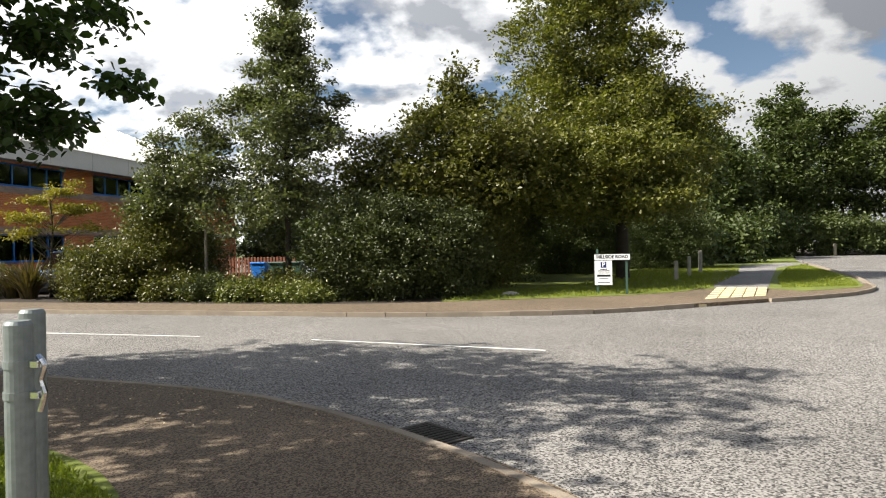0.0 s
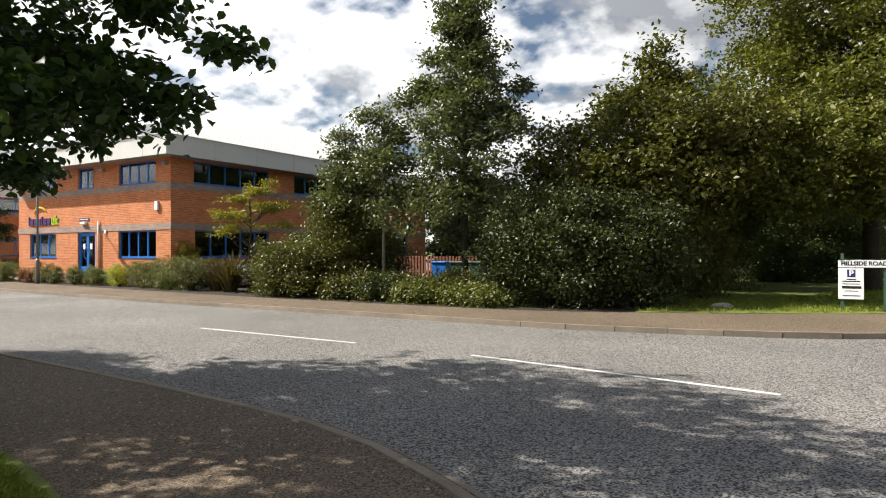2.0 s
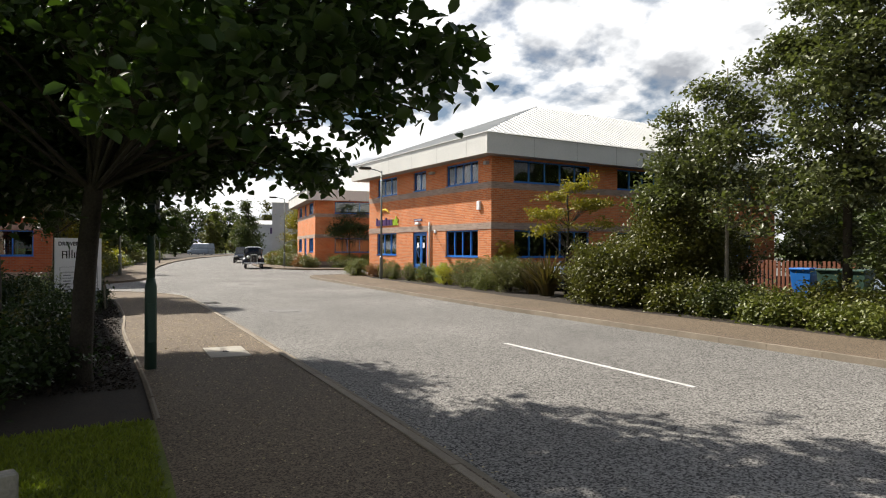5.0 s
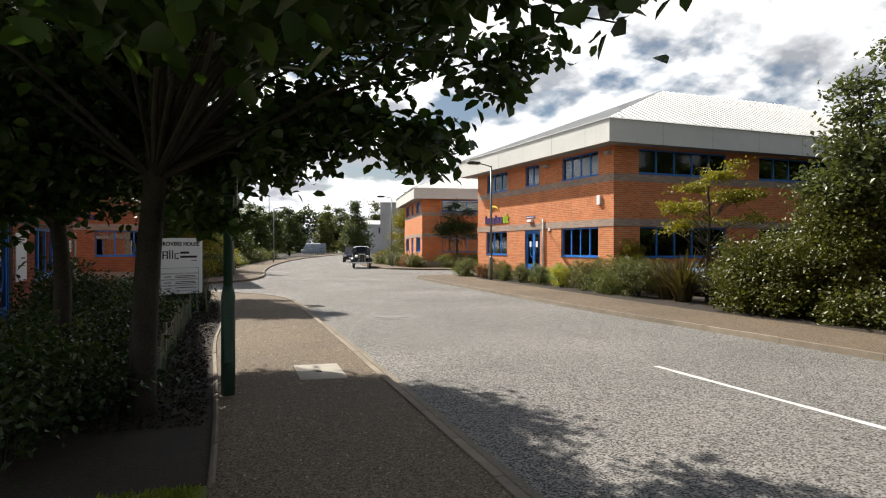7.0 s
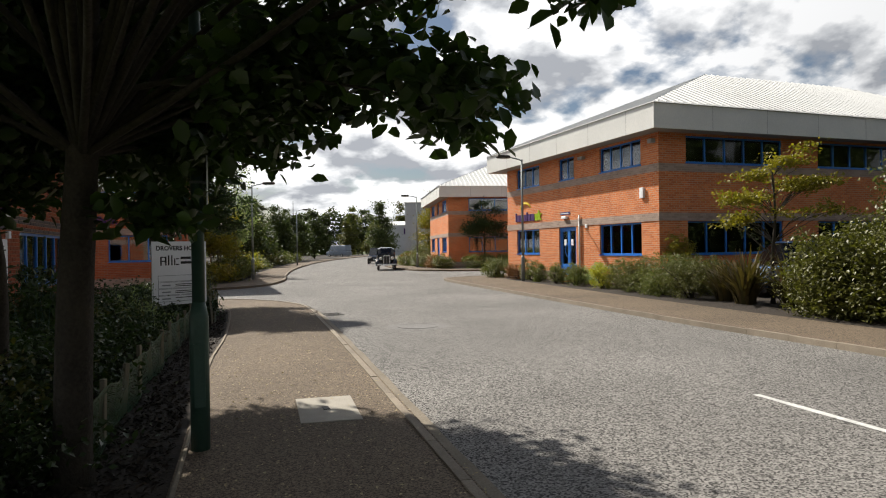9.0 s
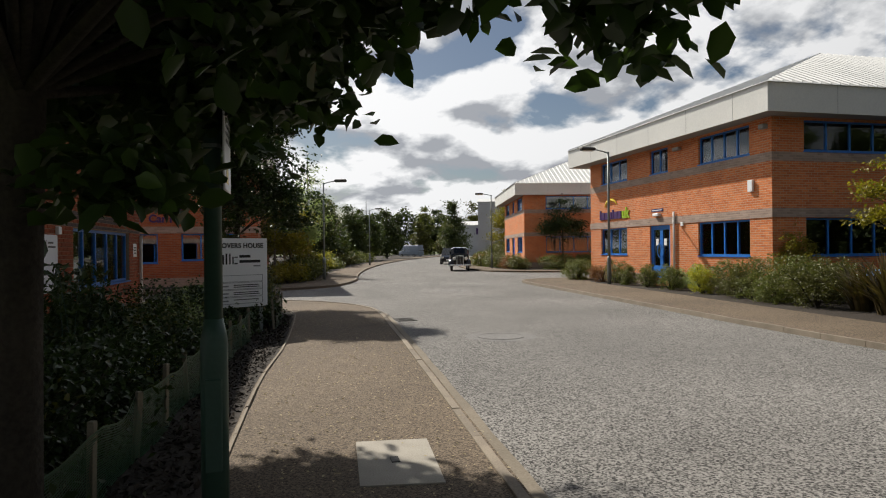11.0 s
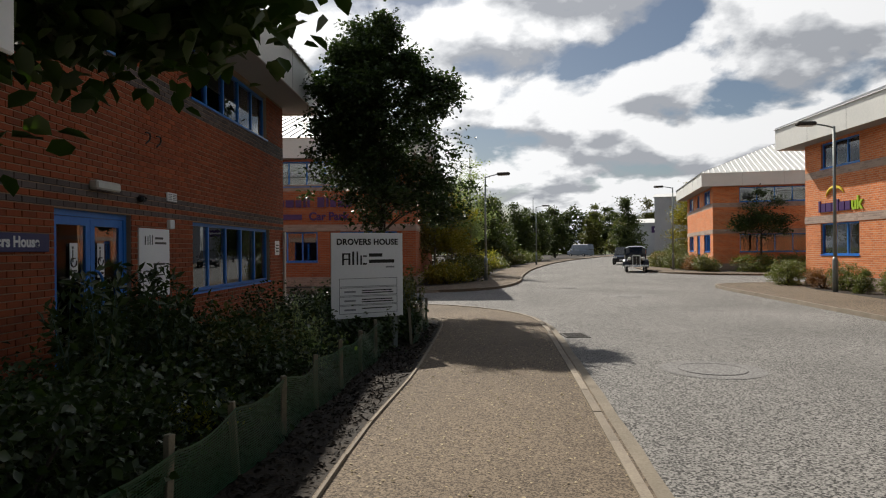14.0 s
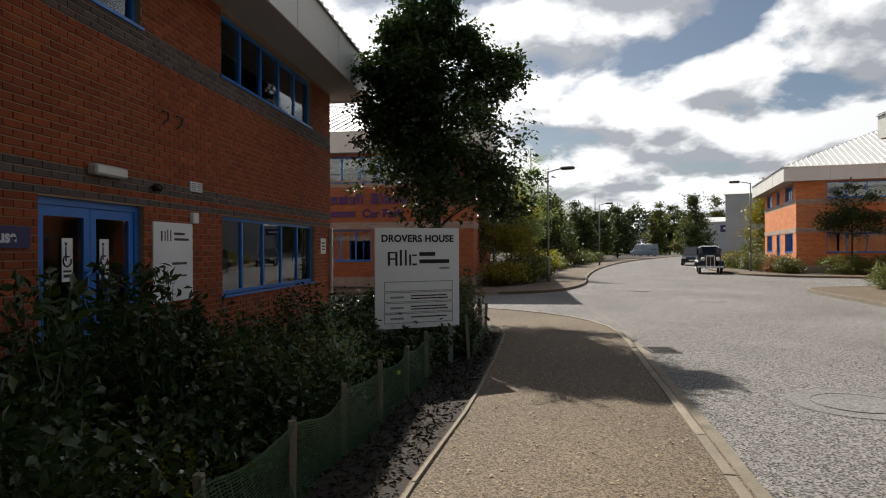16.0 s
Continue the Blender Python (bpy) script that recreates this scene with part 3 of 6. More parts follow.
slab("planting_bed_west", smooth_line(I_WEST, 0.6) + [Vector((-190, 38, 0)), Vector((-190, -14, 0))], -0.1, 0.085, M_SOIL, "dark soil planting bed beyond the turning", "soil")
slab("planting_bed_north", smooth_line(I_NORTH[:9], 0.5) + [Vector((-3.2, 40, 0))], -0.1, 0.085, M_SOIL, "dark soil planting bed under shrubs", "soil")
slab("verge_north", smooth_line(I_NORTH[8:], 0.4) + [Vector((5.9, 20.6, 0))] + smooth_line([(6.6, 19.4), (8.5, 20.9), (9.3, 23.0), (10.8, 29.0), (14.8, 49.5), (21.8, 77.0), (29.8, 110)], 1.0) + [Vector((-3.2, 110, 0))],
     -0.1, 0.10, M_TURF, "bright mown grass verge striped with tree shadow", "grass")
slab("planting_bed_far", smooth_line(I_FAR, 0.6) + [Vector((-190, 52, 0)), Vector((-190, 60, 0)), Vector((-47, 60, 0))], -0.1, 0.085, M_SOIL, "dark soil planting bed by the far office", "soil")
slab("woodland_floor", [(16, 72), (22.4, 77), (30.4, 110), (59, 110), (59, 84), (40, 80)], -0.1, 0.09, M_SOIL, "dark leaf-strewn woodland edge", "soil")
slab("footpath", [(4.35, 20.3), (5.9, 20.5), (7.6, 27), (10.4, 37.5), (14.0, 44.5), (13.2, 46.5), (7.6, 39.0), (5.6, 28.5)], -0.1, 0.106, M_PATH, "dark asphalt footpath across the grass", "path")

kerb_run("kerb_near", K_NEAR[2:], "worn pale concrete kerb stones of the near footway", side=1)
kerb_run("kerb_west", K_WEST, "pale concrete kerb round the side turning", side=1)
kerb_run("kerb_north", K_NORTH[:13] + [(3.0, 15.3)], "weathered concrete kerb stones across the road", side=-1)
kerb_run("kerb_corner", [(5.0, 16.75), (5.3, 16.95)] + K_NORTH[14:19], "dark weathered kerb curving round the grass corner", side=-1)
kerb_run("kerb_far", K_FAR, "pale concrete kerb by the far office", side=-1)
kerb_run("path_edging", I_NEAR[7:15], "narrow pale concrete edging along the planting bed", side=-1, width=0.05, height=0.03, z=0.085)

# dusty concrete channel beside the near kerb and the kerb across the road
def channel(pts, side, width, label):
    """A flush strip along the foot of a kerb; side: which hand of the line the road lies on."""
    bm = bmesh.new()
    line = smooth_line(pts, 0.5)
    ring = []
    for i, p in enumerate(line):
        d = (line[min(i + 1, len(line) - 1)] - line[max(i - 1, 0)]).normalized()
        nrm = Vector((d.y, -d.x, 0)) * side
        w = width + 0.008 * math.sin(i * 1.7)
        ring.append((bm.verts.new((p.x - nrm.x * 0.02, p.y - nrm.y * 0.02, 0.006)), bm.verts.new((p.x + nrm.x * w, p.y + nrm.y * w, 0.006))))
    for a, b in zip(ring, ring[1:]):
        bm.faces.new((a[0], a[1], b[1], b[0]))
    tagged(part("road_channel", bm, M_CHANNEL, None), label, "road", kind="structure")


channel(K_NEAR[4:16], 1, 0.165, "dusty buff concrete channel along the near kerb")
channel(K_NORTH[4:13], -1, 0.13, "dusty buff concrete channel along the kerb across the road")

# white centre-line dashes
LINE = [(-10.14, 9.61), (-6.14, 9.43), (-3.89, 9.25), (0.09, 8.55)]
for a, b in ((LINE[0], LINE[1]), (LINE[2], LINE[3])):
    v = Vector((b[0] - a[0], b[1] - a[1], 0))
    bm = bmesh.new()
    n = 14
    rnd = random.Random(int(a[0] * 10))
    row = []
    for i in range(n + 1):
        q = Vector((a[0], a[1], 0.0055)) + v * (i / n)
        s = Vector((-v.y, v.x, 0)).normalized() * (0.045 + rnd.uniform(-0.008, 0.006))
        row.append((bm.verts.new(q - s), bm.verts.new(q + s)))
    for p, q in zip(row, row[1:]):
        bm.faces.new((p[0], q[0], q[1], p[1]))
    tagged(part("road_marking", bm, M_LINE, None), "worn white painted centre-line dash", "road marking", "centre line dashes", "structure")


# ---- office buildings ----
def wall_mesh(bm, L, H, openings, m, depth=0.3):
    """A wall of the given length in one piece, with real openings (u0, u1, z0, z1); its outer face lies on y = 0."""
    us = sorted({0.0, L, *[o[0] for o in openings], *[o[1] for o in openings]})
    zs = sorted({-0.4, H, *[o[2] for o in openings], *[o[3] for o in openings]})
    solid = {}
    for i in range(len(us) - 1):
        for j in range(len(zs) - 1):
            u, z = (us[i] + us[i + 1]) / 2, (zs[j] + zs[j + 1]) / 2
            solid[i, j] = not any(o[0] < u < o[1] and o[2] < z < o[3] for o in openings)
    made = {}

    def v(i, j, k):
        if (i, j, k) not in made:
            made[i, j, k] = bm.verts.new(m @ Vector((us[i], depth * k, zs[j])))
        return made[i, j, k]
    for (i, j), full in solid.items():
        if not full:
            continue
        bm.faces.new((v(i, j, 0), v(i + 1, j, 0), v(i + 1, j + 1, 0), v(i, j + 1, 0)))
        bm.faces.new((v(i, j, 1), v(i, j + 1, 1), v(i + 1, j + 1, 1), v(i + 1, j, 1)))
        for di, dj, a, b in ((-1, 0, (i, j), (i, j + 1)), (1, 0, (i + 1, j), (i + 1, j + 1)), (0, -1, (i, j), (i + 1, j)), (0, 1, (i, j + 1), (i + 1, j + 1))):
            if not solid.get((i + di, j + dj), False):
                bm.faces.new((v(*a, 0), v(*b, 0), v(*b, 1), v(*a, 1)))


def window(top, m, u0, u1, z0, z1, panes, name="window", transom=0.0, blinds=False, seed=0):
    """A blue metal window set back in its opening: frame, mullions and one pane for each light."""
    win = new(name)
    win.parent = top
    fw, y0, y1 = 0.055, 0.07, 0.13
    items = [((u0, y0, z0), (u1, y1, z0 + fw)), ((u0, y0, z1 - fw), (u1, y1, z1)), ((u0, y0, z0 + fw), (u0 + fw, y1, z1 - fw)), ((u1 - fw, y0, z0 + fw), (u1, y1, z1 - fw))]
    step = (u1 - u0) / panes
    for k in range(1, panes):
        c = u0 + step * k
        items.append(((c - fw / 2, y0, z0 + fw), (c + fw / 2, y1, z1 - fw)))
    part("frame", boxes(*items, m=m), M_BLUE, win)
    part("sill", boxes(((u0 - 0.03, -0.03, z0 - 0.035), (u1 + 0.03, y0, z0)), m=m), M_BLUE, win)
    for k in range(panes):
        a, b = u0 + step * k + fw / 2, u0 + step * (k + 1) - fw / 2
        ob = part("pane", boxes(((a, y0 + 0.025, z0 + fw), (b, y0 + 0.037, z1 - fw)), m=m), M_GLASS, win)
        ob.visible_shadow = False
    if blinds:
        rnd = random.Random(seed)
        for k in range(int((u1 - u0) / 0.16)):
            if rnd.random() < 0.85:
                c = u0 + 0.1 + k * 0.16
                bmb = boxes(((-0.045, -0.002, z0 + 0.12), (0.045, 0.002, z1 - 0.06)), m=m @ Matrix.Translation((c, 0.28, 0)) @ Matrix.Rotation(rnd.uniform(0.3, 0.9), 4, "Z"))
                part("blind_slat", bmb, M_BLIND, win)
    return win


def double_door(top, m, u0, u1, z1):
    """A pair of glazed blue doors with kick panels and pull handles."""
    door = new("door")
    door.parent = top
    fw, y0, y1 = 0.07, 0.06, 0.13
    part("frame", boxes(((u0, y0, 0), (u0 + fw, y1, z1)), ((u1 - fw, y0, 0), (u1, y1, z1)), ((u0 + fw, y0, z1 - fw), (u1 - fw, y1, z1)), m=m), M_BLUE, door)
    mid = (u0 + u1) / 2
    for a, b, hx in ((u0 + fw, mid - 0.004, mid - 0.12), (mid + 0.004, u1 - fw, mid + 0.12)):
        part("leaf", boxes(((a, 0.075, 0.02), (b, 0.12, 0.5)), ((a, 0.075, z1 - fw - 0.1), (b, 0.12, z1 - fw - 0.005)),
                           ((a, 0.075, 0.5), (a + 0.09, 0.12, z1 - fw - 0.1)), ((b - 0.09, 0.075, 0.5), (b, 0.12, z1 - fw - 0.1)), m=m), M_BLUE, door)
        part("pane", boxes(((a + 0.09, 0.092, 0.5), (b - 0.09, 0.103, z1 - fw - 0.1)), m=m), M_GLASS, door).visible_shadow = False
        bm = bmesh.new()
        way = -1 if hx < mid else 1
        arc = [Vector((mid + way * (0.02 + 0.2 * math.sin(k)), 0.03, 1.1 - 0.27 * math.cos(k))) for k in np.linspace(0.0, math.pi, 13)]
        tube(bm, [m @ p for p in arc], [0.016] * 13, 8)
        tube(bm, [m @ arc[1], m @ (arc[1] + Vector((0, 0.05, 0)))], [0.01, 0.01], 6)
        tube(bm, [m @ arc[-2], m @ (arc[-2] + Vector((0, 0.05, 0)))], [0.01, 0.01], 6)
        part("handle", bm, M_BLUE, door, "half-round blue pull handle")
    return door


LAID = []
M_MORTAR = surface("mortar", (0.26, 0.18, 0.12), (0.36, 0.26, 0.18), 3.0, 0.95, 0.4, 60)


def office(label, m, L, D, front, end_r, brick, end_l=(), seed=1, ridge=8.9, laid=False, apex=None):
    """A two-storey brick office: dark brick bands, blue windows, deep cream fascia and a hipped sheet roof. front: openings of the wall on y = 0."""
    top = thing("office_building", m, label, "building")
    H = 5.14
    walls = [("wall_front", Matrix.Identity(4), L, front), ("wall_end", pose(L, 0, 0, 0, 0, 90), D, end_r),
             ("wall_back", pose(L, D, 0, 0, 0, 180), L, ()), ("wall_end", pose(0, D, 0, 0, 0, -90), D, end_l)]
    for n, wm, wl, ops in walls:
        bm = bmesh.new()
        inset = 0.3 if n == "wall_end" else 0.0
        sh = Matrix.Translation((inset, 0, 0))
        wall_mesh(bm, wl - 2 * inset, H, [(o[0] - inset, o[1] - inset, o[2], o[3]) for o in ops], wm @ sh)
        real = laid and n == "wall_front"
        wob = part(n, bm, M_MORTAR if real else brick, top)
        if real:
            LAID.append((wob, wl, ops))
            band_rows = ()
        else:
            band_rows = ((2.10, 2.38, 0.025), (3.80, 4.08, 0.004), (-0.4, 0.18, 0.02))
        for z0, z1, d in band_rows:
            if z0 < 0:
                cuts = sorted((o[0], o[1]) for o in ops if o[2] < 0.1)
                a, segs = 0.0, []
                for c0, c1 in cuts + [(wl, wl)]:
                    segs.append((a, c0)); a = c1
            else:
                segs = [(-d if not inset else 0.0, wl + (d if not inset else 0.0))]
            part("brick_band", boxes(*[((a, -d, z0), (b, -0.0005, z1)) for a, b in segs if b - a > 0.02], m=wm), M_BAND, top, "blue-grey brick band")
        for k, o in enumerate(ops):
            if o[4] == "door":
                double_door(top, wm, o[0], o[1], o[3])
            else:
                window(top, wm, o[0], o[1], o[2], o[3], o[4], blinds=len(o) > 5, seed=k + seed)
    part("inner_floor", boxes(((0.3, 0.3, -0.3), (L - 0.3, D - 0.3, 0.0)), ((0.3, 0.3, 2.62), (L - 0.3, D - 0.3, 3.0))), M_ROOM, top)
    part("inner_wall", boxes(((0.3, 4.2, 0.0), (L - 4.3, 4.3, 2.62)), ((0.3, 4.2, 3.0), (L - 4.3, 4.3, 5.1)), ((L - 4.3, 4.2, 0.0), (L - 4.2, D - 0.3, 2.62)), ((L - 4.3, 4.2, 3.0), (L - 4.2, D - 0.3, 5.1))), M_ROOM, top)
    o = 0.78
    part("soffit", boxes(((-o + 0.03, -o + 0.03, 5.14), (L + o - 0.03, D + o - 0.03, 5.2))), M_SOFFIT, top)
    for lo, hi in (((-o, -o), (L + o, -o + 0.03)), ((-o, D + o - 0.03), (L + o, D + o))):
        part("fascia", boxes(((lo[0], lo[1], 5.10), (hi[0], hi[1], 5.94))), M_FASCIA, top, "deep cream metal fascia")
    for x in (-o, L + o - 0.03):
        part("fascia", boxes(((x, -o + 0.03, 5.10), (x + 0.03, D + o - 0.03, 5.94))), M_FASCIA, top)
    joints = [((x, -o - 0.004, 5.11), (x + 0.012, -o, 5.93)) for x in np.arange(-o + 2.4, L + o, 2.4)] + [((L + o, y, 5.11), (L + o + 0.004, y + 0.012, 5.93)) for y in np.arange(-o + 2.4, D + o, 2.4)]
    part("fascia_joint", boxes(*joints), M_SOFFIT, top)["kind"] = "stuff"
    # hipped roof of ribbed sheet
    bm = bmesh.new()
    e = o + 0.06
    run = min(L, D) / 2 + e
    c = [(-e, -e), (L + e, -e), (L + e, D + e), (-e, D + e)]
    ax = L / 2 if apex is None else apex
    if D >= L:
        r0, r1 = (ax, -e + run), (ax, D + e - run)
        faces = [(c[0], c[1], r0), (c[1], c[2], r1, r0), (c[2], c[3], r1), (c[3], c[0], r0, r1)]
        wl, wr = ax + e, L + e - ax
    else:
        r0, r1 = (-e + run, D / 2), (L + e - run, D / 2)
        faces = [(c[0], c[1], r1, r0), (c[1], c[2], r1), (c[2], c[3], r0, r1), (c[3], c[0], r0)]
        wl = wr = run
    hz = lambda p: ridge if p in (r0, r1) else 5.93
    for fc in faces:
        bm.faces.new([bm.verts.new((p[0], p[1], hz(p))) for p in fc])
    part("roof", bm, M_ROOF, top, "pale ribbed metal roof")
    bm = bmesh.new()

    def rib(a, b, side):
        for s in (-1, 1):
            bm.faces.new([bm.verts.new(v) for v in (a + side * s, a + Vector((0, 0, 0.045)), b + Vector((0, 0, 0.045)), b + side * s)])
    rise = ridge - 5.93
    for k in range(int((L + 2 * e) / 0.33)):
        x = -e + 0.2 + k * 0.33
        q = min((x + e) / wl, (L + e - x) / wr, 1.0)
        for y0, way in ((-e, 1), (D + e, -1)):
            rib(Vector((x, y0, 5.945)), Vector((x, y0 + way * q * run, 5.945 + q * rise)), Vector((0.03, 0, 0)))
    for k in range(int((D + 2 * e) / 0.33)):
        y = -e + 0.2 + k * 0.33
        q = min((y + e) / run, (D + e - y) / run, 1.0)
        rib(Vector((-e, y, 5.945)), Vector((-e + q * wl, y, 5.945 + q * rise)), Vector((0, 0.03, 0)))
        rib(Vector((L + e, y, 5.945)), Vector((L + e - q * wr, y, 5.945 + q * rise)), Vector((0, 0.03, 0)))
    part("roof_rib", bm, M_ROOF, top)["kind"] = "stuff"
    return top


UP0, UP1, G0, G1 = 4.12, 5.06, 0.92, 2.08
CUT = 6.2            # how far the shaded office's near end stands from its datum
office_a = office("two-storey orange brick office with blue windows and cream fascia", pose(-34.85, 18.45, 0.36), 11.95, 20.0,
                  [(1.1, 3.45, UP0, UP1, 3), (5.25, 6.5, UP0, UP1, 2), (8.4, 10.98, UP0, UP1, 4), (1.05, 3.4, G0, G1, 3, 1), (5.2, 6.6, 0.0, G1, "door"), (8.35, 10.98, G0, G1, 4, 1)],
                  [(1.15, 5.55, UP0, UP1, 5), (7.3, 11.7, UP0, UP1, 5), (13.4, 17.8, UP0, UP1, 5), (1.2, 5.55, G0, G1, 5), (7.3, 11.7, G0, G1, 5), (13.4, 17.8, G0, G1, 5)], M_BRICK, seed=3, ridge=8.63, apex=7.6)
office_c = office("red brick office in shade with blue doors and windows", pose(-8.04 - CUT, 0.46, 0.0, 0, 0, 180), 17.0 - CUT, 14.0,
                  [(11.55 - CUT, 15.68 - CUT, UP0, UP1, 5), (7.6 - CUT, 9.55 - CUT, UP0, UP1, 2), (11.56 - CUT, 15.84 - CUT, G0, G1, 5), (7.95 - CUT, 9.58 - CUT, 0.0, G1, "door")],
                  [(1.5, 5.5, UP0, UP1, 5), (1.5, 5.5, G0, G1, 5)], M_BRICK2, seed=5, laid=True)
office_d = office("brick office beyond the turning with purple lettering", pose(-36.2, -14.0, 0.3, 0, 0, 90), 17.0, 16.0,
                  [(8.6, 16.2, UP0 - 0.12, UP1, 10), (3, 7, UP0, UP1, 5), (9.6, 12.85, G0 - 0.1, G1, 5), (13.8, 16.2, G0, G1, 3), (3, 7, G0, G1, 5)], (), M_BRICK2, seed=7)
office_b = office("orange brick office with cream fascia further along the road", pose(-62.94, 23.7, 0.36, 0, 0, -12), 12.0, 16.0,
                  [(1.1, 3.45, UP0, UP1, 3), (5.25, 6.5, UP0, UP1, 2), (8.4, 10.95, UP0, UP1, 4), (1.05, 3.4, G0, G1, 3, 1), (5.2, 6.6, 0.0, G1, "door"), (8.35, 10.95, G0, G1, 4, 1)],
                  [(1.6, 13.0, UP0, UP1, 11), (1.6, 13.0, G0, G1, 11)], M_BRICK, seed=9)


# ---- lamp columns ----
def lamp_column(x, y, z, h, arm, label, mat=M_GALV, r=0.055, base_r=0.085, base_h=1.1, reach=1.1):
    """A street lamp: stout base, tapered shoulder, pole, short arm and a flat lantern."""
    top = thing("street_lamp", pose(x, y, z, 0, 0, arm), label, "street lamp", "street lamps")
    bm = bmesh.new()
    tube(bm, [(0, 0, -0.05), (0, 0, base_h - 0.07), (0, 0, base_h + 0.05)], [base_r, base_r, r], 16)
    part("base", bm, mat, top, smooth=True)
    bm = bmesh.new()
    tube(bm, [(0, 0, base_h), (0, 0, h)], [r, r * 0.75], 14)
    part("pole", bm, mat, top, smooth=True)
    part("access_door", boxes(((-0.045, -base_r - 0.004, 0.35), (0.045, -base_r + 0.02, 0.85)), bevel=0.006), mat, top)
    bm = bmesh.new()
    tube(bm, [(0, 0, h - 0.05), (0.25, 0, h + 0.02), (reach * 0.6, 0, h + 0.09)], [0.03, 0.028, 0.026], 8)
    part("arm", bm, mat, top, smooth=True)
    bm = bmesh.new()
    vs = box(bm, (reach * 0.55, -0.13, h + 0.03), (reach * 0.55 + 0.62, 0.13, h + 0.16), 0.04)
    part("lantern", bm, M_IRON, top, "dark lantern head")
    part("lens", boxes(((reach * 0.6, -0.1, h + 0.015), (reach * 0.55 + 0.55, 0.1, h + 0.031)), bevel=0.005), M_LENS, top, "clear lamp lens")
    return top


lamp_column(-30.7, 17.2, 0.09, 5.45, -90, "grey steel street lamp by the office hedge")
lamp_column(-10.11, 3.96, 0.08, 6.0, 90, "dark green street lamp with stout base by the path", M_DKGREEN, 0.05, 0.073, 1.12)
lamp_column(-40.3, 6.1, 0.09, 5.0, 70, "grey steel street lamp beyond the turning")
lamp_column(-69.5, 12.0, 0.09, 5.4, 70, "slim grey street lamp far down the road")
lamp_column(-53.5, 19.4, 0.09, 5.6, -110, "grey steel street lamp by the far office")


# ---- trees ----
tree("hazel_tree", "broad dark-leaved tree with low boughs over the footway", -9.65, 3.15, 0.07, [(0, 0, -0.1), (0.1, 0.05, 1.2), (0.25, 0.15, 2.6), (0.3, 0.2, 4.5), (0.4, 0.3, 7.6)],
     [(0.5, 0.2, 5.6, 3.4, 3.1, 2.7), (3.0, 0.7, 3.9, 2.2, 1.4, 1.1, 0.9), (1.5, 1.7, 3.3, 1.4, 0.9, 0.7), (4.9, 0.9, 4.3, 1.3, 1.1, 1.0, 1.0), (4.0, 0.3, 6.0, 2.3, 2.1, 1.5, 1.1), (-1.2, -0.4, 4.7, 1.6, 2.1, 1.7), (1.0, -1.5, 3.4, 2.4, 1.3, 1.2),
      (1.8, 2.25, 2.45, 0.6, 0.4, 0.22, 4.5), (1.0, 2.55, 2.4, 0.8, 0.35, 0.25, 5.0), (5.2, 1.35, 3.75, 0.8, 0.5, 0.28, 4.0), (2.7, 2.6, 2.9, 0.6, 0.35, 0.2, 3.5), (4.5, 1.75, 2.8, 0.8, 0.4, 0.22, 4.0), (5.2, 1.6, 3.15, 0.7, 0.35, 0.2, 4.0), (4.7, 2.15, 2.95, 0.6, 0.22, 0.15, 4.0), (4.2, 0.6, 2.65, 1.0, 0.8, 0.3, 4.0), (3.6, 1.5, 3.4, 1.1, 0.6, 0.3, 3.0),
      (0.9, 1.5, 2.6, 0.9, 0.7, 0.3, 5.0), (-0.2, 1.2, 2.6, 0.8, 0.6, 0.35, 8.0), (-0.4, 0.8, 2.35, 0.35, 0.3, 0.35, 9.0), (3.0, 1.3, 3.2, 1.4, 0.9, 0.45, 4.0), (0.9, 1.9, 3.9, 1.4, 1.0, 1.1, 2.0), (0.6, 0.6, 1.85, 0.35, 0.3, 0.3, 5.0)],
     3000, 13, 0.125, 0.1, L_NEAR, M_BARK, 11, limbs=110, lump=12, shell=0.55, wide=0.68, droop=0.6, sharp=True, r0=0.12, floor_z=1.5)
tree("hazel_tree", "dark-leaved tree behind the planting bed", -11.5, 2.2, 0.07, [(0, 0, -0.1), (-0.1, 0, 1.5), (0.1, -0.2, 3.2), (0.3, -0.2, 6.6)],
     [(0.5, -0.3, 4.8, 1.9, 1.9, 2.3), (0.6, 0.2, 2.9, 1.5, 1.2, 1.0), (1.4, -0.6, 2.5, 1.4, 0.9, 0.9), (-0.3, 0.8, 3.8, 1.0, 0.9, 1.1, 1.8), (0.4, 0.6, 3.2, 1.2, 0.9, 0.9, 1.6), (1.3, -0.5, 2.5, 1.4, 0.8, 0.7, 2.5), (-0.3, 0.2, 2.9, 1.1, 0.9, 0.8, 3.0),
      (0.2, 1.0, 2.75, 0.9, 0.5, 0.5, 6.0), (-0.3, 1.5, 2.8, 0.5, 0.35, 0.3, 6.0), (-1.9, 1.4, 4.2, 1.1, 1.0, 0.6, 3.0), (-3.7, 0.3, 4.8, 1.0, 0.8, 0.6, 3.0), (-2.8, 0.8, 5.4, 1.7, 1.4, 1.0, 2.0)], 3000, 18, 0.125, 0.16, L_NEAR, M_BARK, 12, limbs=36, shell=0.55, wide=0.68, droop=0.6, sharp=True, r0=0.1, floor_z=1.6)
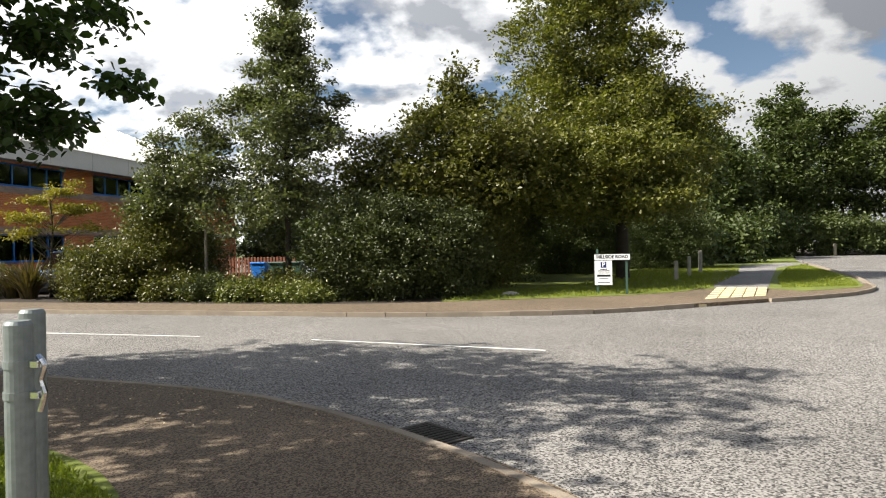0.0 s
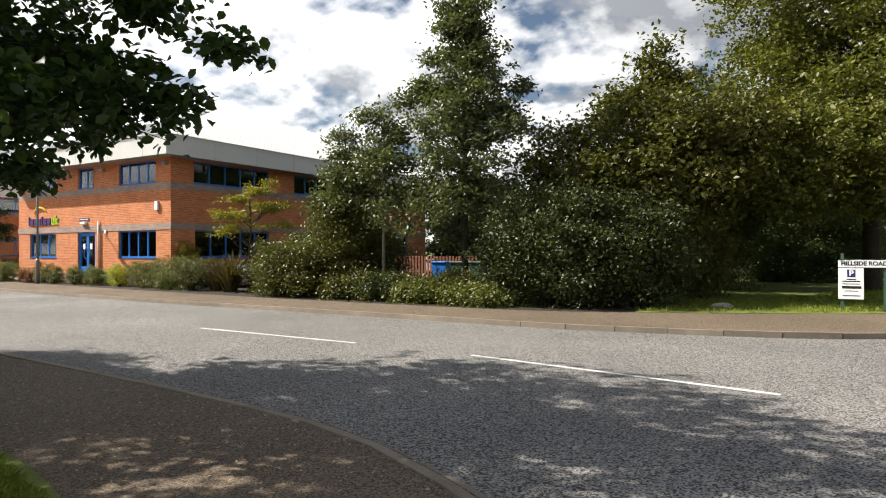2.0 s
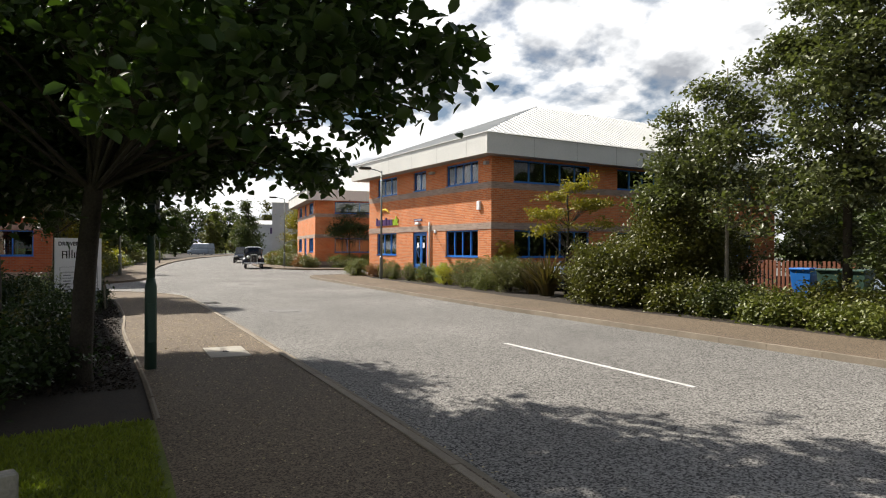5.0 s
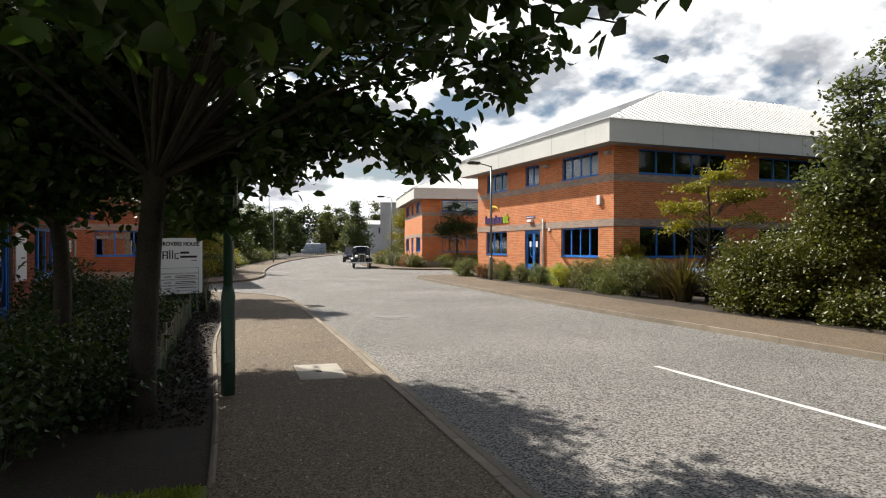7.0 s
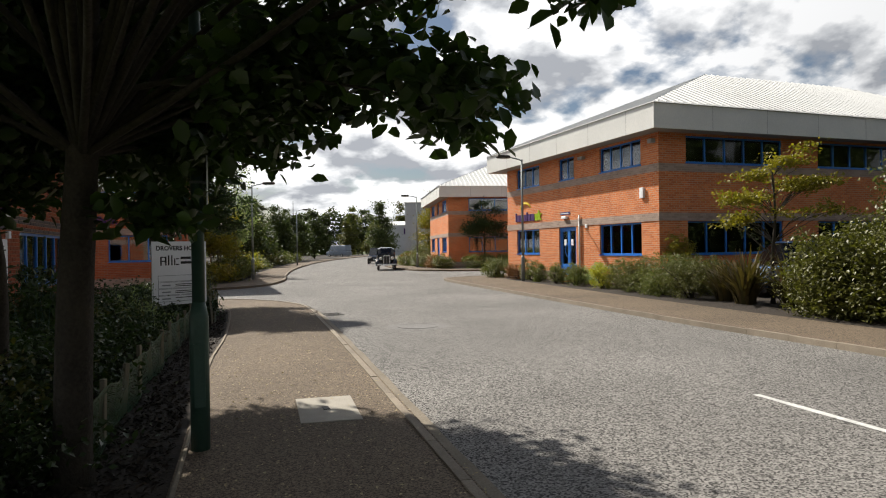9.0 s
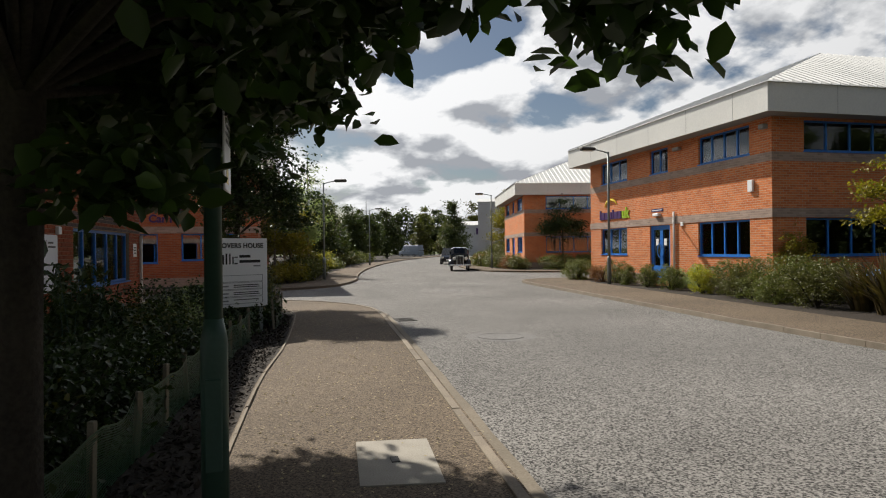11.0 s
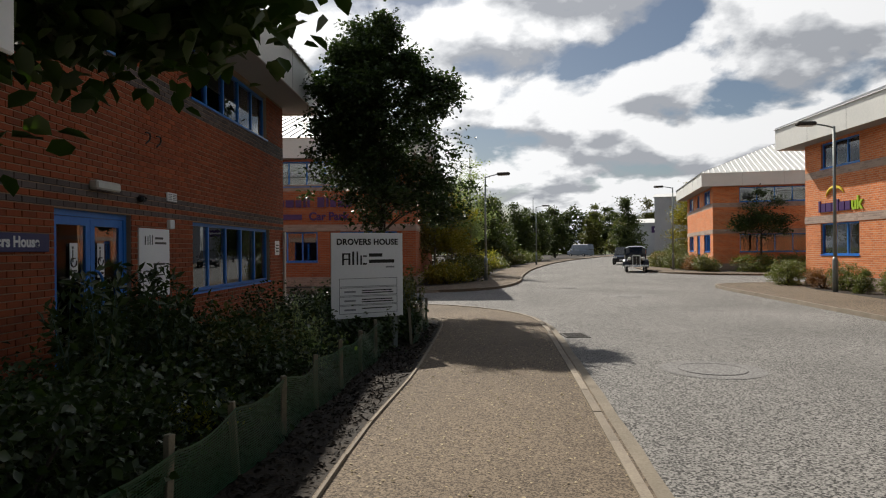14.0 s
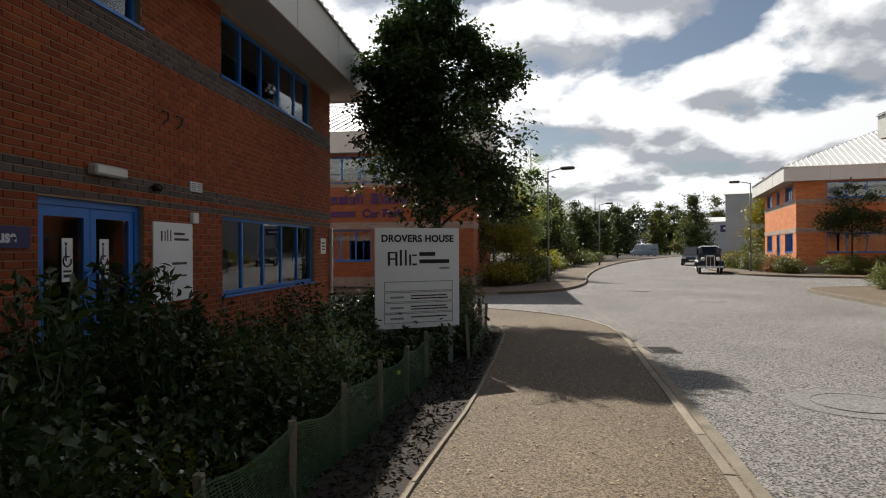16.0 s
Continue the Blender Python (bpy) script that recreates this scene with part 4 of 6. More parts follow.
tree("hazel_tree", "dark-leaved tree on the verge behind the walker", -6.9, 0.2, 0.1, [(0, 0, -0.1), (0.1, 0, 1.5), (0.0, 0.1, 3.2), (0.2, 0.2, 7.0)],
     [(0.8, 0.6, 5.2, 3.2, 2.4, 1.8), (2.4, 0.9, 4.4, 1.9, 1.5, 1.0)], 520, 13, 0.125, 0.1, L_NEAR, M_BARK, 10, limbs=40, lump=22, shell=0.55, wide=0.68, droop=0.6, sharp=True, r0=0.12, floor_z=2.6)
tree("small_tree", "rounded dark-leaved tree beside the sign board", -24.4, 3.0, 0.07, [(0, 0, -0.1), (0.05, 0, 1.6), (-0.05, 0.05, 3.4), (0, 0, 6.3)],
     [(0, 0, 3.5, 1.6, 1.5, 1.4), (0.1, 0.9, 4.9, 1.0, 0.9, 0.7), (0, -0.6, 5.2, 1.0, 0.9, 1.2, 1.4), (0.1, -0.4, 6.3, 0.6, 0.5, 0.6, 2.0), (0, 1.1, 2.9, 1.1, 0.9, 0.8), (0, 0.6, 5.9, 0.45, 0.4, 0.5, 2.0),
      (0, -1.0, 5.2, 0.55, 0.5, 0.7, 1.6), (0, -0.75, 4.2, 1.0, 0.85, 0.9, 1.2), (0.2, 1.35, 5.3, 0.4, 0.4, 0.35, 3.0), (0, -1.0, 6.0, 0.22, 0.22, 0.4, 3.0), (0, 0.1, 6.7, 0.22, 0.22, 0.4, 4.0)],
     2300, 25, 0.11, 0.12, L_OAK, M_BARK, 13, limbs=45, shell=0.5, r0=0.09)
tree("alder_tree", "tall slender grey-green alder among the shrubs", -8.3, 17.2, 0.08, [(0, 0, -0.1), (0, 0, 3), (0.05, 0, 6), (0.1, 0, 10.2)],
     [(0, 0, 3.0, 1.9, 1.7, 1.5), (0, 0, 5.0, 1.7, 1.6, 1.3), (0.1, 0, 6.7, 1.15, 1.1, 0.9, 1.6), (0.1, 0, 8.0, 0.8, 0.8, 0.8, 2.2), (0.1, 0, 9.2, 0.5, 0.5, 0.7, 3.0), (0.1, 0, 10.0, 0.25, 0.25, 0.5, 5.0), (1.3, 0.3, 5.4, 0.8, 0.7, 0.6), (-1.3, 0.2, 6.1, 0.7, 0.7, 0.4, 2.0)],
     1500, 24, 0.13, 0.15, L_ALDER, M_BARK, 14, limbs=70, shell=0.6, r0=0.1)
tree("alder_tree", "thin young alder with a pale stem", -11.0, 17.0, 0.08, [(0, 0, -0.1), (0, 0, 2), (0.05, 0, 4), (0.0, 0, 6.0)],
     [(0, 0, 3.4, 1.3, 1.2, 1.4), (-0.3, 0, 5.0, 0.7, 0.7, 1.1), (0.4, 0, 5.2, 0.5, 0.5, 0.9)], 420, 20, 0.13, 0.2, L_ALDER, M_PALEBARK, 15, limbs=34, shell=0.6, r0=0.05)
tree("alder_tree", "thin young alder beside the shrub bank", -12.4, 16.9, 0.08, [(0, 0, -0.1), (0, 0, 2), (0.05, 0, 3.8), (0.0, 0, 5.4)],
     [(0, 0, 3.0, 1.0, 1.0, 1.3), (0, 0, 4.5, 0.6, 0.6, 1.0)], 300, 20, 0.13, 0.2, L_ALDER, M_BARK, 16, limbs=26, shell=0.6, r0=0.045)
tree("cherry_tree", "wild cherry with spiky upright shoots over the thicket", -4.0, 20.5, 0.08, [(0, 0, -0.1), (0, 0, 2.5), (0.1, 0, 5), (0.2, 0, 7.6)],
     [(-1.0, -1.6, 3.4, 2.2, 1.2, 1.8), (-0.3, -1.0, 3.6, 2.6, 2.2, 2.2), (1.6, -0.4, 4.6, 2.0, 1.8, 1.6), (-1.8, -1.2, 3.0, 1.6, 1.4, 1.4), (0.3, 0, 6.4, 0.35, 0.35, 1.3, 5.0), (-0.7, -0.2, 5.7, 0.6, 0.3, 0.5, 4.0), (1.1, 0, 6.3, 0.5, 0.4, 0.7, 4.0), (-1.3, 0, 5.3, 0.5, 0.3, 0.3, 4.0)],
     1700, 26, 0.16, 0.24, L_HEDGE, M_BARK, 17, limbs=60, shell=0.45, r0=0.13)
tree("maple_tree", "large full-crowned maple with sunlit yellow-green leaves", 1.9, 27.0, 0.1, [(0, 0, -0.1), (0, 0, 2.5), (0, 0, 6), (-0.3, 0, 13)],
     [(-1.2, 0, 6.0, 4.2, 4.0, 3.6), (-1.4, 0, 9.6, 3.3, 3.2, 3.0), (-1.3, 0, 12.0, 1.9, 1.9, 1.6), (1.5, 0, 5.6, 2.3, 2.4, 2.9), (-3.6, -2.0, 4.0, 2.4, 2.2, 2.2), (1.0, -2.2, 4.2, 2.2, 1.6, 2.0), (-2.6, -5.0, 3.9, 2.3, 1.9, 1.7, 1.4), (0.2, -4.6, 4.1, 2.0, 1.7, 1.7, 1.2)],
     5600, 28, 0.165, 0.23, L_MAPLE, M_BARK, 18, limbs=80, shell=0.35, r0=0.28)
tree("yellow_tree", "small spreading tree with yellow-green leaves", -17.4, 17.6, 0.08, [(0, 0, -0.1), (0, 0, 1.2), (0.1, 0, 2.3), (0.0, 0, 3.6)],
     [(-0.9, 0.0, 2.2, 0.8, 0.8, 0.12, 3.0), (1.0, 0.1, 2.35, 0.9, 0.8, 0.12, 3.0), (-0.5, -0.3, 2.75, 0.95, 0.9, 0.12, 3.0), (0.7, 0.3, 3.05, 0.9, 0.8, 0.14, 3.0), (-0.7, 0.2, 3.35, 0.6, 0.6, 0.12, 3.0), (0.3, -0.1, 3.65, 0.7, 0.6, 0.14, 3.0), (1.0, 0.1, 3.95, 0.3, 0.3, 0.12, 4.0)], 330, 17, 0.1, 0.13, L_YELLOW, M_BARK, 19, limbs=60, shell=0.6, flat=0.3, r0=0.05)

# the shrub bank across the road
bank = [(-14.1, 16.9, 1.7, 1.3, 1.9, L_HEDGE, 21), (-12.7, 17.3, 1.4, 1.2, 3.4, L_HEDGE, 22), (-13.6, 18.9, 1.7, 1.5, 3.4, L_HEDGE, 23), (-10.4, 16.5, 1.2, 0.8, 0.75, L_IVY, 24),
        (-8.4, 16.5, 1.3, 0.8, 0.8, L_HEDGE, 25), (-9.3, 16.1, 0.8, 0.5, 0.5, L_BOX, 34), (-11.6, 16.2, 0.9, 0.6, 0.7, L_HEDGE, 35), (-7.2, 15.9, 1.0, 0.5, 0.45, L_BOX, 36), (-5.5, 16.9, 2.1, 1.3, 3.2, L_IVY, 26), (-3.9, 17.6, 1.6, 1.4, 3.0, L_IVY, 27), (-3.6, 21.5, 1.8, 1.6, 3.6, L_HEDGE, 28),
        (-5.9, 19.5, 1.7, 1.6, 4.2, L_HEDGE, 29), (-3.5, 25.5, 2.4, 2.0, 4.6, L_WOODS, 30), (-0.5, 33.0, 3.2, 2.0, 5.0, L_WOODS, 31), (4.0, 38.0, 3.4, 2.0, 4.4, L_WOODS, 32), (-5.0, 29.0, 3.2, 2.0, 5.0, L_WOODS, 33)]
for x, y, rx, ry, h, lm, sd in bank:
    bush("shrub", "dense leafy shrub in the bank across the road" if lm is not L_IVY else "glossy ivy mound in the bank across the road", x, y, 0.08, rx, ry, h, int(430 * rx * h ** 0.7), 26, 0.095, 0.16, lm, sd, group="shrub bank")

# woods beyond the grass
rnd = random.Random(5)
for k in range(13):
    x, y = 8 + k * 4.6, 84 + rnd.uniform(-3, 6) - max(0, 3 - k) * 9
    h = rnd.uniform(18, 23) if k > 2 else rnd.uniform(11, 14)
    tree("woodland_tree", "dense dark green woodland tree behind the grass", x, y, 0.05, [(0, 0, -0.1), (0, 0, h * 0.4), (0, 0, h * 0.9)],
         [(0, 0, h * 0.32, 3.6, 3.2, h * 0.3), (0.6, 0, h * 0.62, 3.2, 3.0, h * 0.25), (-0.5, 0, h * 0.82, 1.9, 1.9, h * 0.16)], 620, 28, 0.5, 0.7, L_WOODS, M_BARK, 40 + k, limbs=14, shell=0.4, r0=0.22, group="woods")
for k in range(14):
    bush("shrub", "dark undergrowth at the edge of the woods", 6 + k * 3.4, 72 + rnd.uniform(0, 3) - max(0, 4 - k) * 8, 0.08, 2.6, 2.0, rnd.uniform(3, 5), 260, 20, 0.35, 0.5, L_WOODS, 500 + k, group="woods")
for k, (x, y, h) in enumerate(((-24, 46, 6.5), (-22, 42, 6.5), (-19, 40, 6.5), (-15, 37, 6), (-11.5, 36, 6.5), (-8, 38, 7), (-4.5, 36.5, 7.5), (-1, 41, 8), (4, 45, 8))):
    tree("woodland_tree", "dark leafy tree behind the car park", x, y, 0.0, [(0, 0, -0.1), (0, 0, h * 0.5), (0, 0, h * 0.9)],
         [(0, 0, h * 0.34, 2.6, 2.4, h * 0.33), (0.3, 0, h * 0.68, 1.9, 1.9, h * 0.25)], 420, 24, 0.28, 0.35, L_WOODS, M_BARK, 540 + k, limbs=12, shell=0.4, r0=0.14, group="car park trees")


# ---- signs and writing ----
def letters(text, size, mat, parent, m, name="lettering", align="LEFT", width=1.0, thick=0.002):
    cu = bpy.data.curves.new(name, "FONT")
    cu.body, cu.size, cu.align_x, cu.align_y, cu.extrude = text, size, align, "CENTER", thick
    cu.space_character = width
    cu.offset = size * 0.035
    cu.materials.append(mat)
    ob = new(name, cu)
    ob.parent = parent
    ob.matrix_basis = m
    return ob


def bars(items, mat, parent, name="printed_bar"):
    for lo, hi in items:
        part(name, boxes((lo, hi)), mat, parent)


a, b = Vector((-18.58, 2.94, 0)), Vector((-19.18, 3.94, 0))
face = math.degrees(math.atan2(b.y - a.y, b.x - a.x))
W = (b - a).length
board = thing("sign_board", pose(a.x, a.y, 0.07, 0, 0, face), "white office sign board on posts with black lettering", "sign")
# local x runs along the board; the printed side looks to local +y turned round, so print with x mirrored
part("panel", boxes(((0, -0.012, 0.5), (W, 0.012, 1.78)), bevel=0.004), M_WHITE, board)
for x in (0.12, W - 0.12):
    part("post", boxes(((x - 0.035, 0.014, -0.3), (x + 0.035, 0.08, 1.7))), M_GALV, board)
FRONT = pose(0, -0.0135, 0, 90, 0, 0)
letters("DROVERS HOUSE", 0.122, M_BLACK, board, FRONT @ pose(W / 2, 1.64, 0), align="CENTER", width=1.06)
bars([((0.17, -0.0155, 1.30), (0.20, -0.0125, 1.47)), ((0.27, -0.0155, 1.30), (0.30, -0.0125, 1.47)), ((0.33, -0.0155, 1.30), (0.36, -0.0125, 1.50)), ((0.40, -0.0155, 1.30), (0.425, -0.0125, 1.50)),
      ((0.46, -0.0155, 1.30), (0.485, -0.0125, 1.44)), ((0.50, -0.0155, 1.30), (0.565, -0.0125, 1.325)), ((0.50, -0.0155, 1.42), (0.565, -0.0125, 1.44)), ((0.17, -0.0155, 1.375), (0.30, -0.0125, 1.395)),
      ((0.17, -0.0155, 1.455), (0.30, -0.0125, 1.475)), ((0.60, -0.0155, 1.42), (0.82, -0.0125, 1.47)), ((0.60, -0.0155, 1.325), (1.02, -0.0125, 1.375))], M_BLACK, board)
bars([((0.88, -0.0155, 1.25), (1.02, -0.0125, 1.275))], M_GREYTXT, board)
for z in (1.09, 0.955, 0.82, 0.685):
    for lo, hi in (((0.12, -0.017, z), (W - 0.1, -0.0125, z + 0.008)), ((0.12, -0.017, z - 0.118), (W - 0.1, -0.0125, z - 0.11)), ((0.12, -0.017, z - 0.11), (0.128, -0.0125, z)), ((W - 0.108, -0.017, z - 0.11), (W - 0.1, -0.0125, z))):
        part("strip_frame", boxes((lo, hi)), M_GREYTXT, board)
    if z < 1.0:
        bars([((0.2, -0.0155, z - 0.07), (0.38, -0.0125, z - 0.045))], M_GREYTXT, board)
        bars([((0.48, -0.0155, z - 0.05), (0.48 + 0.5, -0.0125, z - 0.035))] + ([((0.48, -0.0155, z - 0.085), (1.0, -0.0125, z - 0.07))] if z > 0.7 else []), M_BLACK, board)

# street name plate with the car-park notice below
sg = thing("street_sign", pose(0.8, 18.3, 0.1), "white street name plate over a white parking notice", "sign")
part("name_plate", boxes(((-0.02, -0.012, 0.97), (0.97, 0.012, 1.16)), bevel=0.004), M_WHITE, sg)
for lo, hi in (((-0.02, -0.014, 1.148), (0.97, -0.0125, 1.16)), ((-0.02, -0.014, 0.97), (0.97, -0.0125, 0.982))):
    part("border", boxes((lo, hi)), M_BLACK, sg)
letters("HILLSIDE ROAD", 0.125, M_BLACK, sg, pose(0.475, -0.0135, 1.066, 90, 0, 0), align="CENTER", width=1.0)
part("notice_board", boxes(((-0.02, -0.012, 0.26), (0.47, 0.012, 0.965)), bevel=0.004), M_WHITE, sg, "white parking notice")
part("parking_symbol", boxes(((0.15, -0.0145, 0.76), (0.31, -0.0125, 0.93))), M_NAVY, sg)
letters("P", 0.17, M_WHITE, sg, pose(0.23, -0.0165, 0.845, 90, 0, 0), align="CENTER")
bars([((0.14, -0.0145, 0.70), (0.32, -0.0125, 0.725)), ((0.06, -0.0145, 0.655), (0.40, -0.0125, 0.68)), ((0.06, -0.0145, 0.60), (0.40, -0.0125, 0.615)), ((0.05, -0.0145, 0.50), (0.42, -0.0125, 0.56)),
      ((0.1, -0.0145, 0.44), (0.36, -0.0125, 0.455)), ((0.06, -0.0145, 0.33), (0.40, -0.0125, 0.35))], M_BLACK, sg)
for x in (0.06, 0.87):
    part("post", boxes(((x - 0.03, 0.014, -0.3), (x + 0.03, 0.07, 1.3 if x < 0.5 else 1.1))), M_DKGREEN, sg)

# fittings of the shaded office (its wall looks to +y, x runs backwards in its own frame)
WN = pose(-8.04, 0.46, 0.0, 0, 0, 180)


def wall_thing(name, u0, u1, z0, z1, d, mat, label, category, bevel=0.004, base=WN):
    t = thing(name, base @ pose((u0 + u1) / 2, 0, z0), label, category)
    part("body", boxes(((-(u1 - u0) / 2, -d, 0), ((u1 - u0) / 2, -0.001, z1 - z0)), bevel=bevel), mat, t)
    return t


pl = wall_thing("name_plaque", 6.55, 7.83, 1.60, 1.79, 0.03, M_NAVY, "navy wall plaque with white building name", "sign")
letters("Drovers House", 0.15, M_WHITE, pl, pose(0, -0.0325, 0.097, 90, 0, 0), align="CENTER")
pq = wall_thing("wall_notice", 9.74, 10.66, 0.95, 1.92, 0.03, M_WHITE, "white printed notice board on the brick wall", "sign")
bars([((-0.3, -0.0325, 0.74), (-0.27, -0.029, 0.86)), ((-0.22, -0.0325, 0.74), (-0.20, -0.029, 0.86)), ((-0.16, -0.0325, 0.74), (-0.14, -0.029, 0.88)), ((-0.09, -0.0325, 0.74), (-0.07, -0.029, 0.88)), ((0.0, -0.0325, 0.82), (0.25, -0.029, 0.85)),
      ((0.0, -0.0325, 0.75), (0.35, -0.029, 0.78)), ((-0.05, -0.0325, 0.45), (0.3, -0.029, 0.48)), ((-0.3, -0.0325, 0.3), (0.3, -0.029, 0.32))], M_BLACK, pq)
wall_thing("bulkhead_light", 8.6, 9.13, 2.34, 2.45, 0.12, M_LENS, "pale bulkhead light over the door", "wall light", 0.02)
vent = wall_thing("wall_vent", 10.6, 10.92, 2.35, 2.48, 0.035, M_WHITE, "white plastic wall vent with two grilles", "vent")
for x in (-0.08, 0.08):
    for k in range(4):
        part("slat", boxes(((x - 0.055, -0.042, 0.02 + k * 0.026), (x + 0.055, -0.036, 0.03 + k * 0.026))), M_GREYTXT, vent)
wall_thing("junction_box", 10.62, 10.76, 1.93, 2.07, 0.07, M_WHITE, "small pale box on the brick wall", "fixture", 0.01)
wall_thing("dome_camera", 9.72, 9.86, 2.27, 2.36, 0.1, M_BLACK, "small black dome under the brick band", "camera", 0.03)
sm = wall_thing("corner_notice", 16.25, 16.62, 1.49, 1.83, 0.012, M_WHITE, "small white notice by the building corner", "sign", 0.003)
bars([((-0.12, -0.0145, 0.22 - k * 0.07), (0.12, -0.0125, 0.25 - k * 0.07)) for k in range(3)], M_BLACK, sm)
for u in (8.42, 8.98):
    dn = thing("door_notice", WN @ pose(u, 0.072, 1.28), "white accessibility notice stuck on the door glass", "sign", "door notices")
    part("sheet", boxes(((-0.075, -0.004, 0), (0.075, 0.0, 0.42))), M_WHITE, dn)
    bm = bmesh.new()
    tube(bm, [Vector((0.055 * math.cos(k) - 0.005, -0.006, 0.2 + 0.055 * math.sin(k))) for k in np.linspace(2.2, 6.6, 12)], [0.009] * 12, 5)
    part("symbol_wheel", bm, M_BLACK, dn)
    part("symbol_body", boxes(((-0.03, -0.007, 0.2), (-0.012, -0.0045, 0.34)), ((-0.03, -0.007, 0.235), (0.03, -0.0045, 0.25)), ((-0.036, -0.007, 0.35), (-0.006, -0.0045, 0.38))), M_BLACK, dn)
    bars([((-0.055, -0.0065, 0.04), (0.055, -0.0045, 0.07)), ((-0.055, -0.0065, 0.09), (0.055, -0.0045, 0.11))], M_BLACK, dn)


def downpipe(m, h, label, mat):
    t = thing("downpipe", m, label, "downpipe")
    bm = bmesh.new()
    tube(bm, [(0, -0.06, -0.1), (0, -0.06, h)], [0.04, 0.04], 10)
    part("pipe", bm, mat, t, smooth=True)
    for z in (0.6, h * 0.5, h - 0.4):
        part("bracket", boxes(((-0.055, -0.07, z), (0.055, -0.003, z + 0.04))), mat, t)
    return t


downpipe(WN @ pose(16.88, 0, 0), 2.05, "cream plastic downpipe at the corner", M_FASCIA)
hook = thing("cable_hooks", WN @ pose(10.0, 0, 3.15), "two short black cable ends on the brick wall", "cable")
for u in (0.0, 0.32):
    bm = bmesh.new()
    tube(bm, smooth_line([(u - 0.05, -0.03, 0.1), (u + 0.03, -0.05, 0.1), (u + 0.05, -0.04, 0.02), (u - 0.02, -0.01, -0.05)], 0.04), [0.012] * len(smooth_line([(u - 0.05, -0.03, 0.1), (u + 0.03, -0.05, 0.1), (u + 0.05, -0.04, 0.02), (u - 0.02, -0.01, -0.05)], 0.04)), 6)
    part("cable", bm, M_BLACK, hook)

# purple lettering and fittings of the office beyond the turning
WD = pose(-36.2, -14.0, 0.3, 0, 0, 90)
ws = thing("wall_lettering", WD @ pose(11.0, 0, 2.5), "raised purple lettering on the brick wall", "sign")
x = 0.2
for w, h0 in ((0.24, 0.3), (0.34, 0.3), (0.24, 0.3), (0.1, 0.42), (0.1, 0.42), (0.0, 0), (0.28, 0.42), (0.1, 0.42), (0.24, 0.3), (0.26, 0.3), (0.24, 0.3)):
    if w:
        part("letter_block", boxes(((x, -0.05, 0.62), (x + w, -0.003, 0.62 + h0))), M_PURPLE, ws)
    x += w + 0.08 if w else 0.25
letters("Car Park", 0.46, M_PURPLE, ws, pose(1.5, -0.03, 0.22, 90, 0, 0), thick=0.02)
part("letter_block", boxes(((0.1, -0.05, 0.1), (1.2, -0.003, 0.32))), M_PURPLE, ws)

# fittings of the sunlit office
WA = pose(-34.85, 18.45, 0.36)
wall_thing("alarm_box", 10.98, 11.2, 2.93, 3.3, 0.09, M_WHITE, "white alarm box on orange brick", "alarm", 0.012, WA)
da = wall_thing("door_sign", 5.35, 6.15, 2.62, 2.74, 0.02, M_NAVY, "small navy sign over the blue door", "sign", 0.003, WA)
bars([((-0.34, -0.0225, 0.045), (0.34, -0.0205, 0.075))], M_WHITE, da)
wall_thing("door_light", 5.6, 6.0, 2.44, 2.56, 0.14, M_WHITE, "white light over the entrance", "wall light", 0.02, WA)
wall_thing("security_lamp", 11.6, 11.82, 4.78, 4.93, 0.2, M_SOFFIT, "grey floodlight under the eaves", "wall light", 0.02, WA)
wall_thing("vent_box", 7.35, 7.5, 2.0, 2.14, 0.05, M_WHITE, "small white box beside the door", "fixture", 0.008, WA)
wall_thing("twin_spotlight", 7.0, 7.4, 4.8, 4.92, 0.16, M_SOFFIT, "dark twin spotlight under the eaves", "wall light", 0.02, WA)
downpipe(WA @ pose(6.95, 0, 0.0), 2.55, "cream downpipe beside the blue door", M_FASCIA)
for u in (5.62, 6.18):
    dn = thing("door_notice", WA @ pose(u, 0.07, 1.3), "white notice on the door glass", "sign", "door notices")
    part("sheet", boxes(((-0.09, -0.004, 0), (0.09, 0.0, 0.26))), M_WHITE, dn)
lg = thing("wall_logo", WA @ pose(1.0, 0, 2.5), "raised purple and green company lettering under a yellow arc", "sign")
x = 0.0
for w, h0, mt in ((0.1, 0.42, M_PURPLE), (0.3, 0.32, M_PURPLE), (0.3, 0.32, M_PURPLE), (0.24, 0.32, M_PURPLE), (0.1, 0.42, M_PURPLE), (0.3, 0.32, M_PURPLE), (0.28, 0.32, M_PURPLE)):
    part("letter_block", boxes(((x, -0.05, 0), (x + w, -0.003, h0))), mt, lg)
    x += w + 0.055
M_LIME = surface("lime_paint", (0.32, 0.48, 0.02), (0.38, 0.55, 0.03), 2.0, 0.4, 0.02, 30)
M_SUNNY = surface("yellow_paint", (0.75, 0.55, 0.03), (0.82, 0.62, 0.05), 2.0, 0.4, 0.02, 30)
letters("uk", 0.62, M_LIME, lg, pose(x, -0.02, 0.2, 90, 0, 0), thick=0.02)
bm = bmesh.new()
arc = [Vector((1.05 - 0.6 * math.cos(t), -0.03, 0.42 + 0.45 * math.sin(t))) for t in np.linspace(0.25, 2.7, 14)]
tube(bm, arc, [0.01 + 0.06 * math.sin(i / 13 * 3.14) for i in range(14)], 6)
part("arc", bm, M_SUNNY, lg)


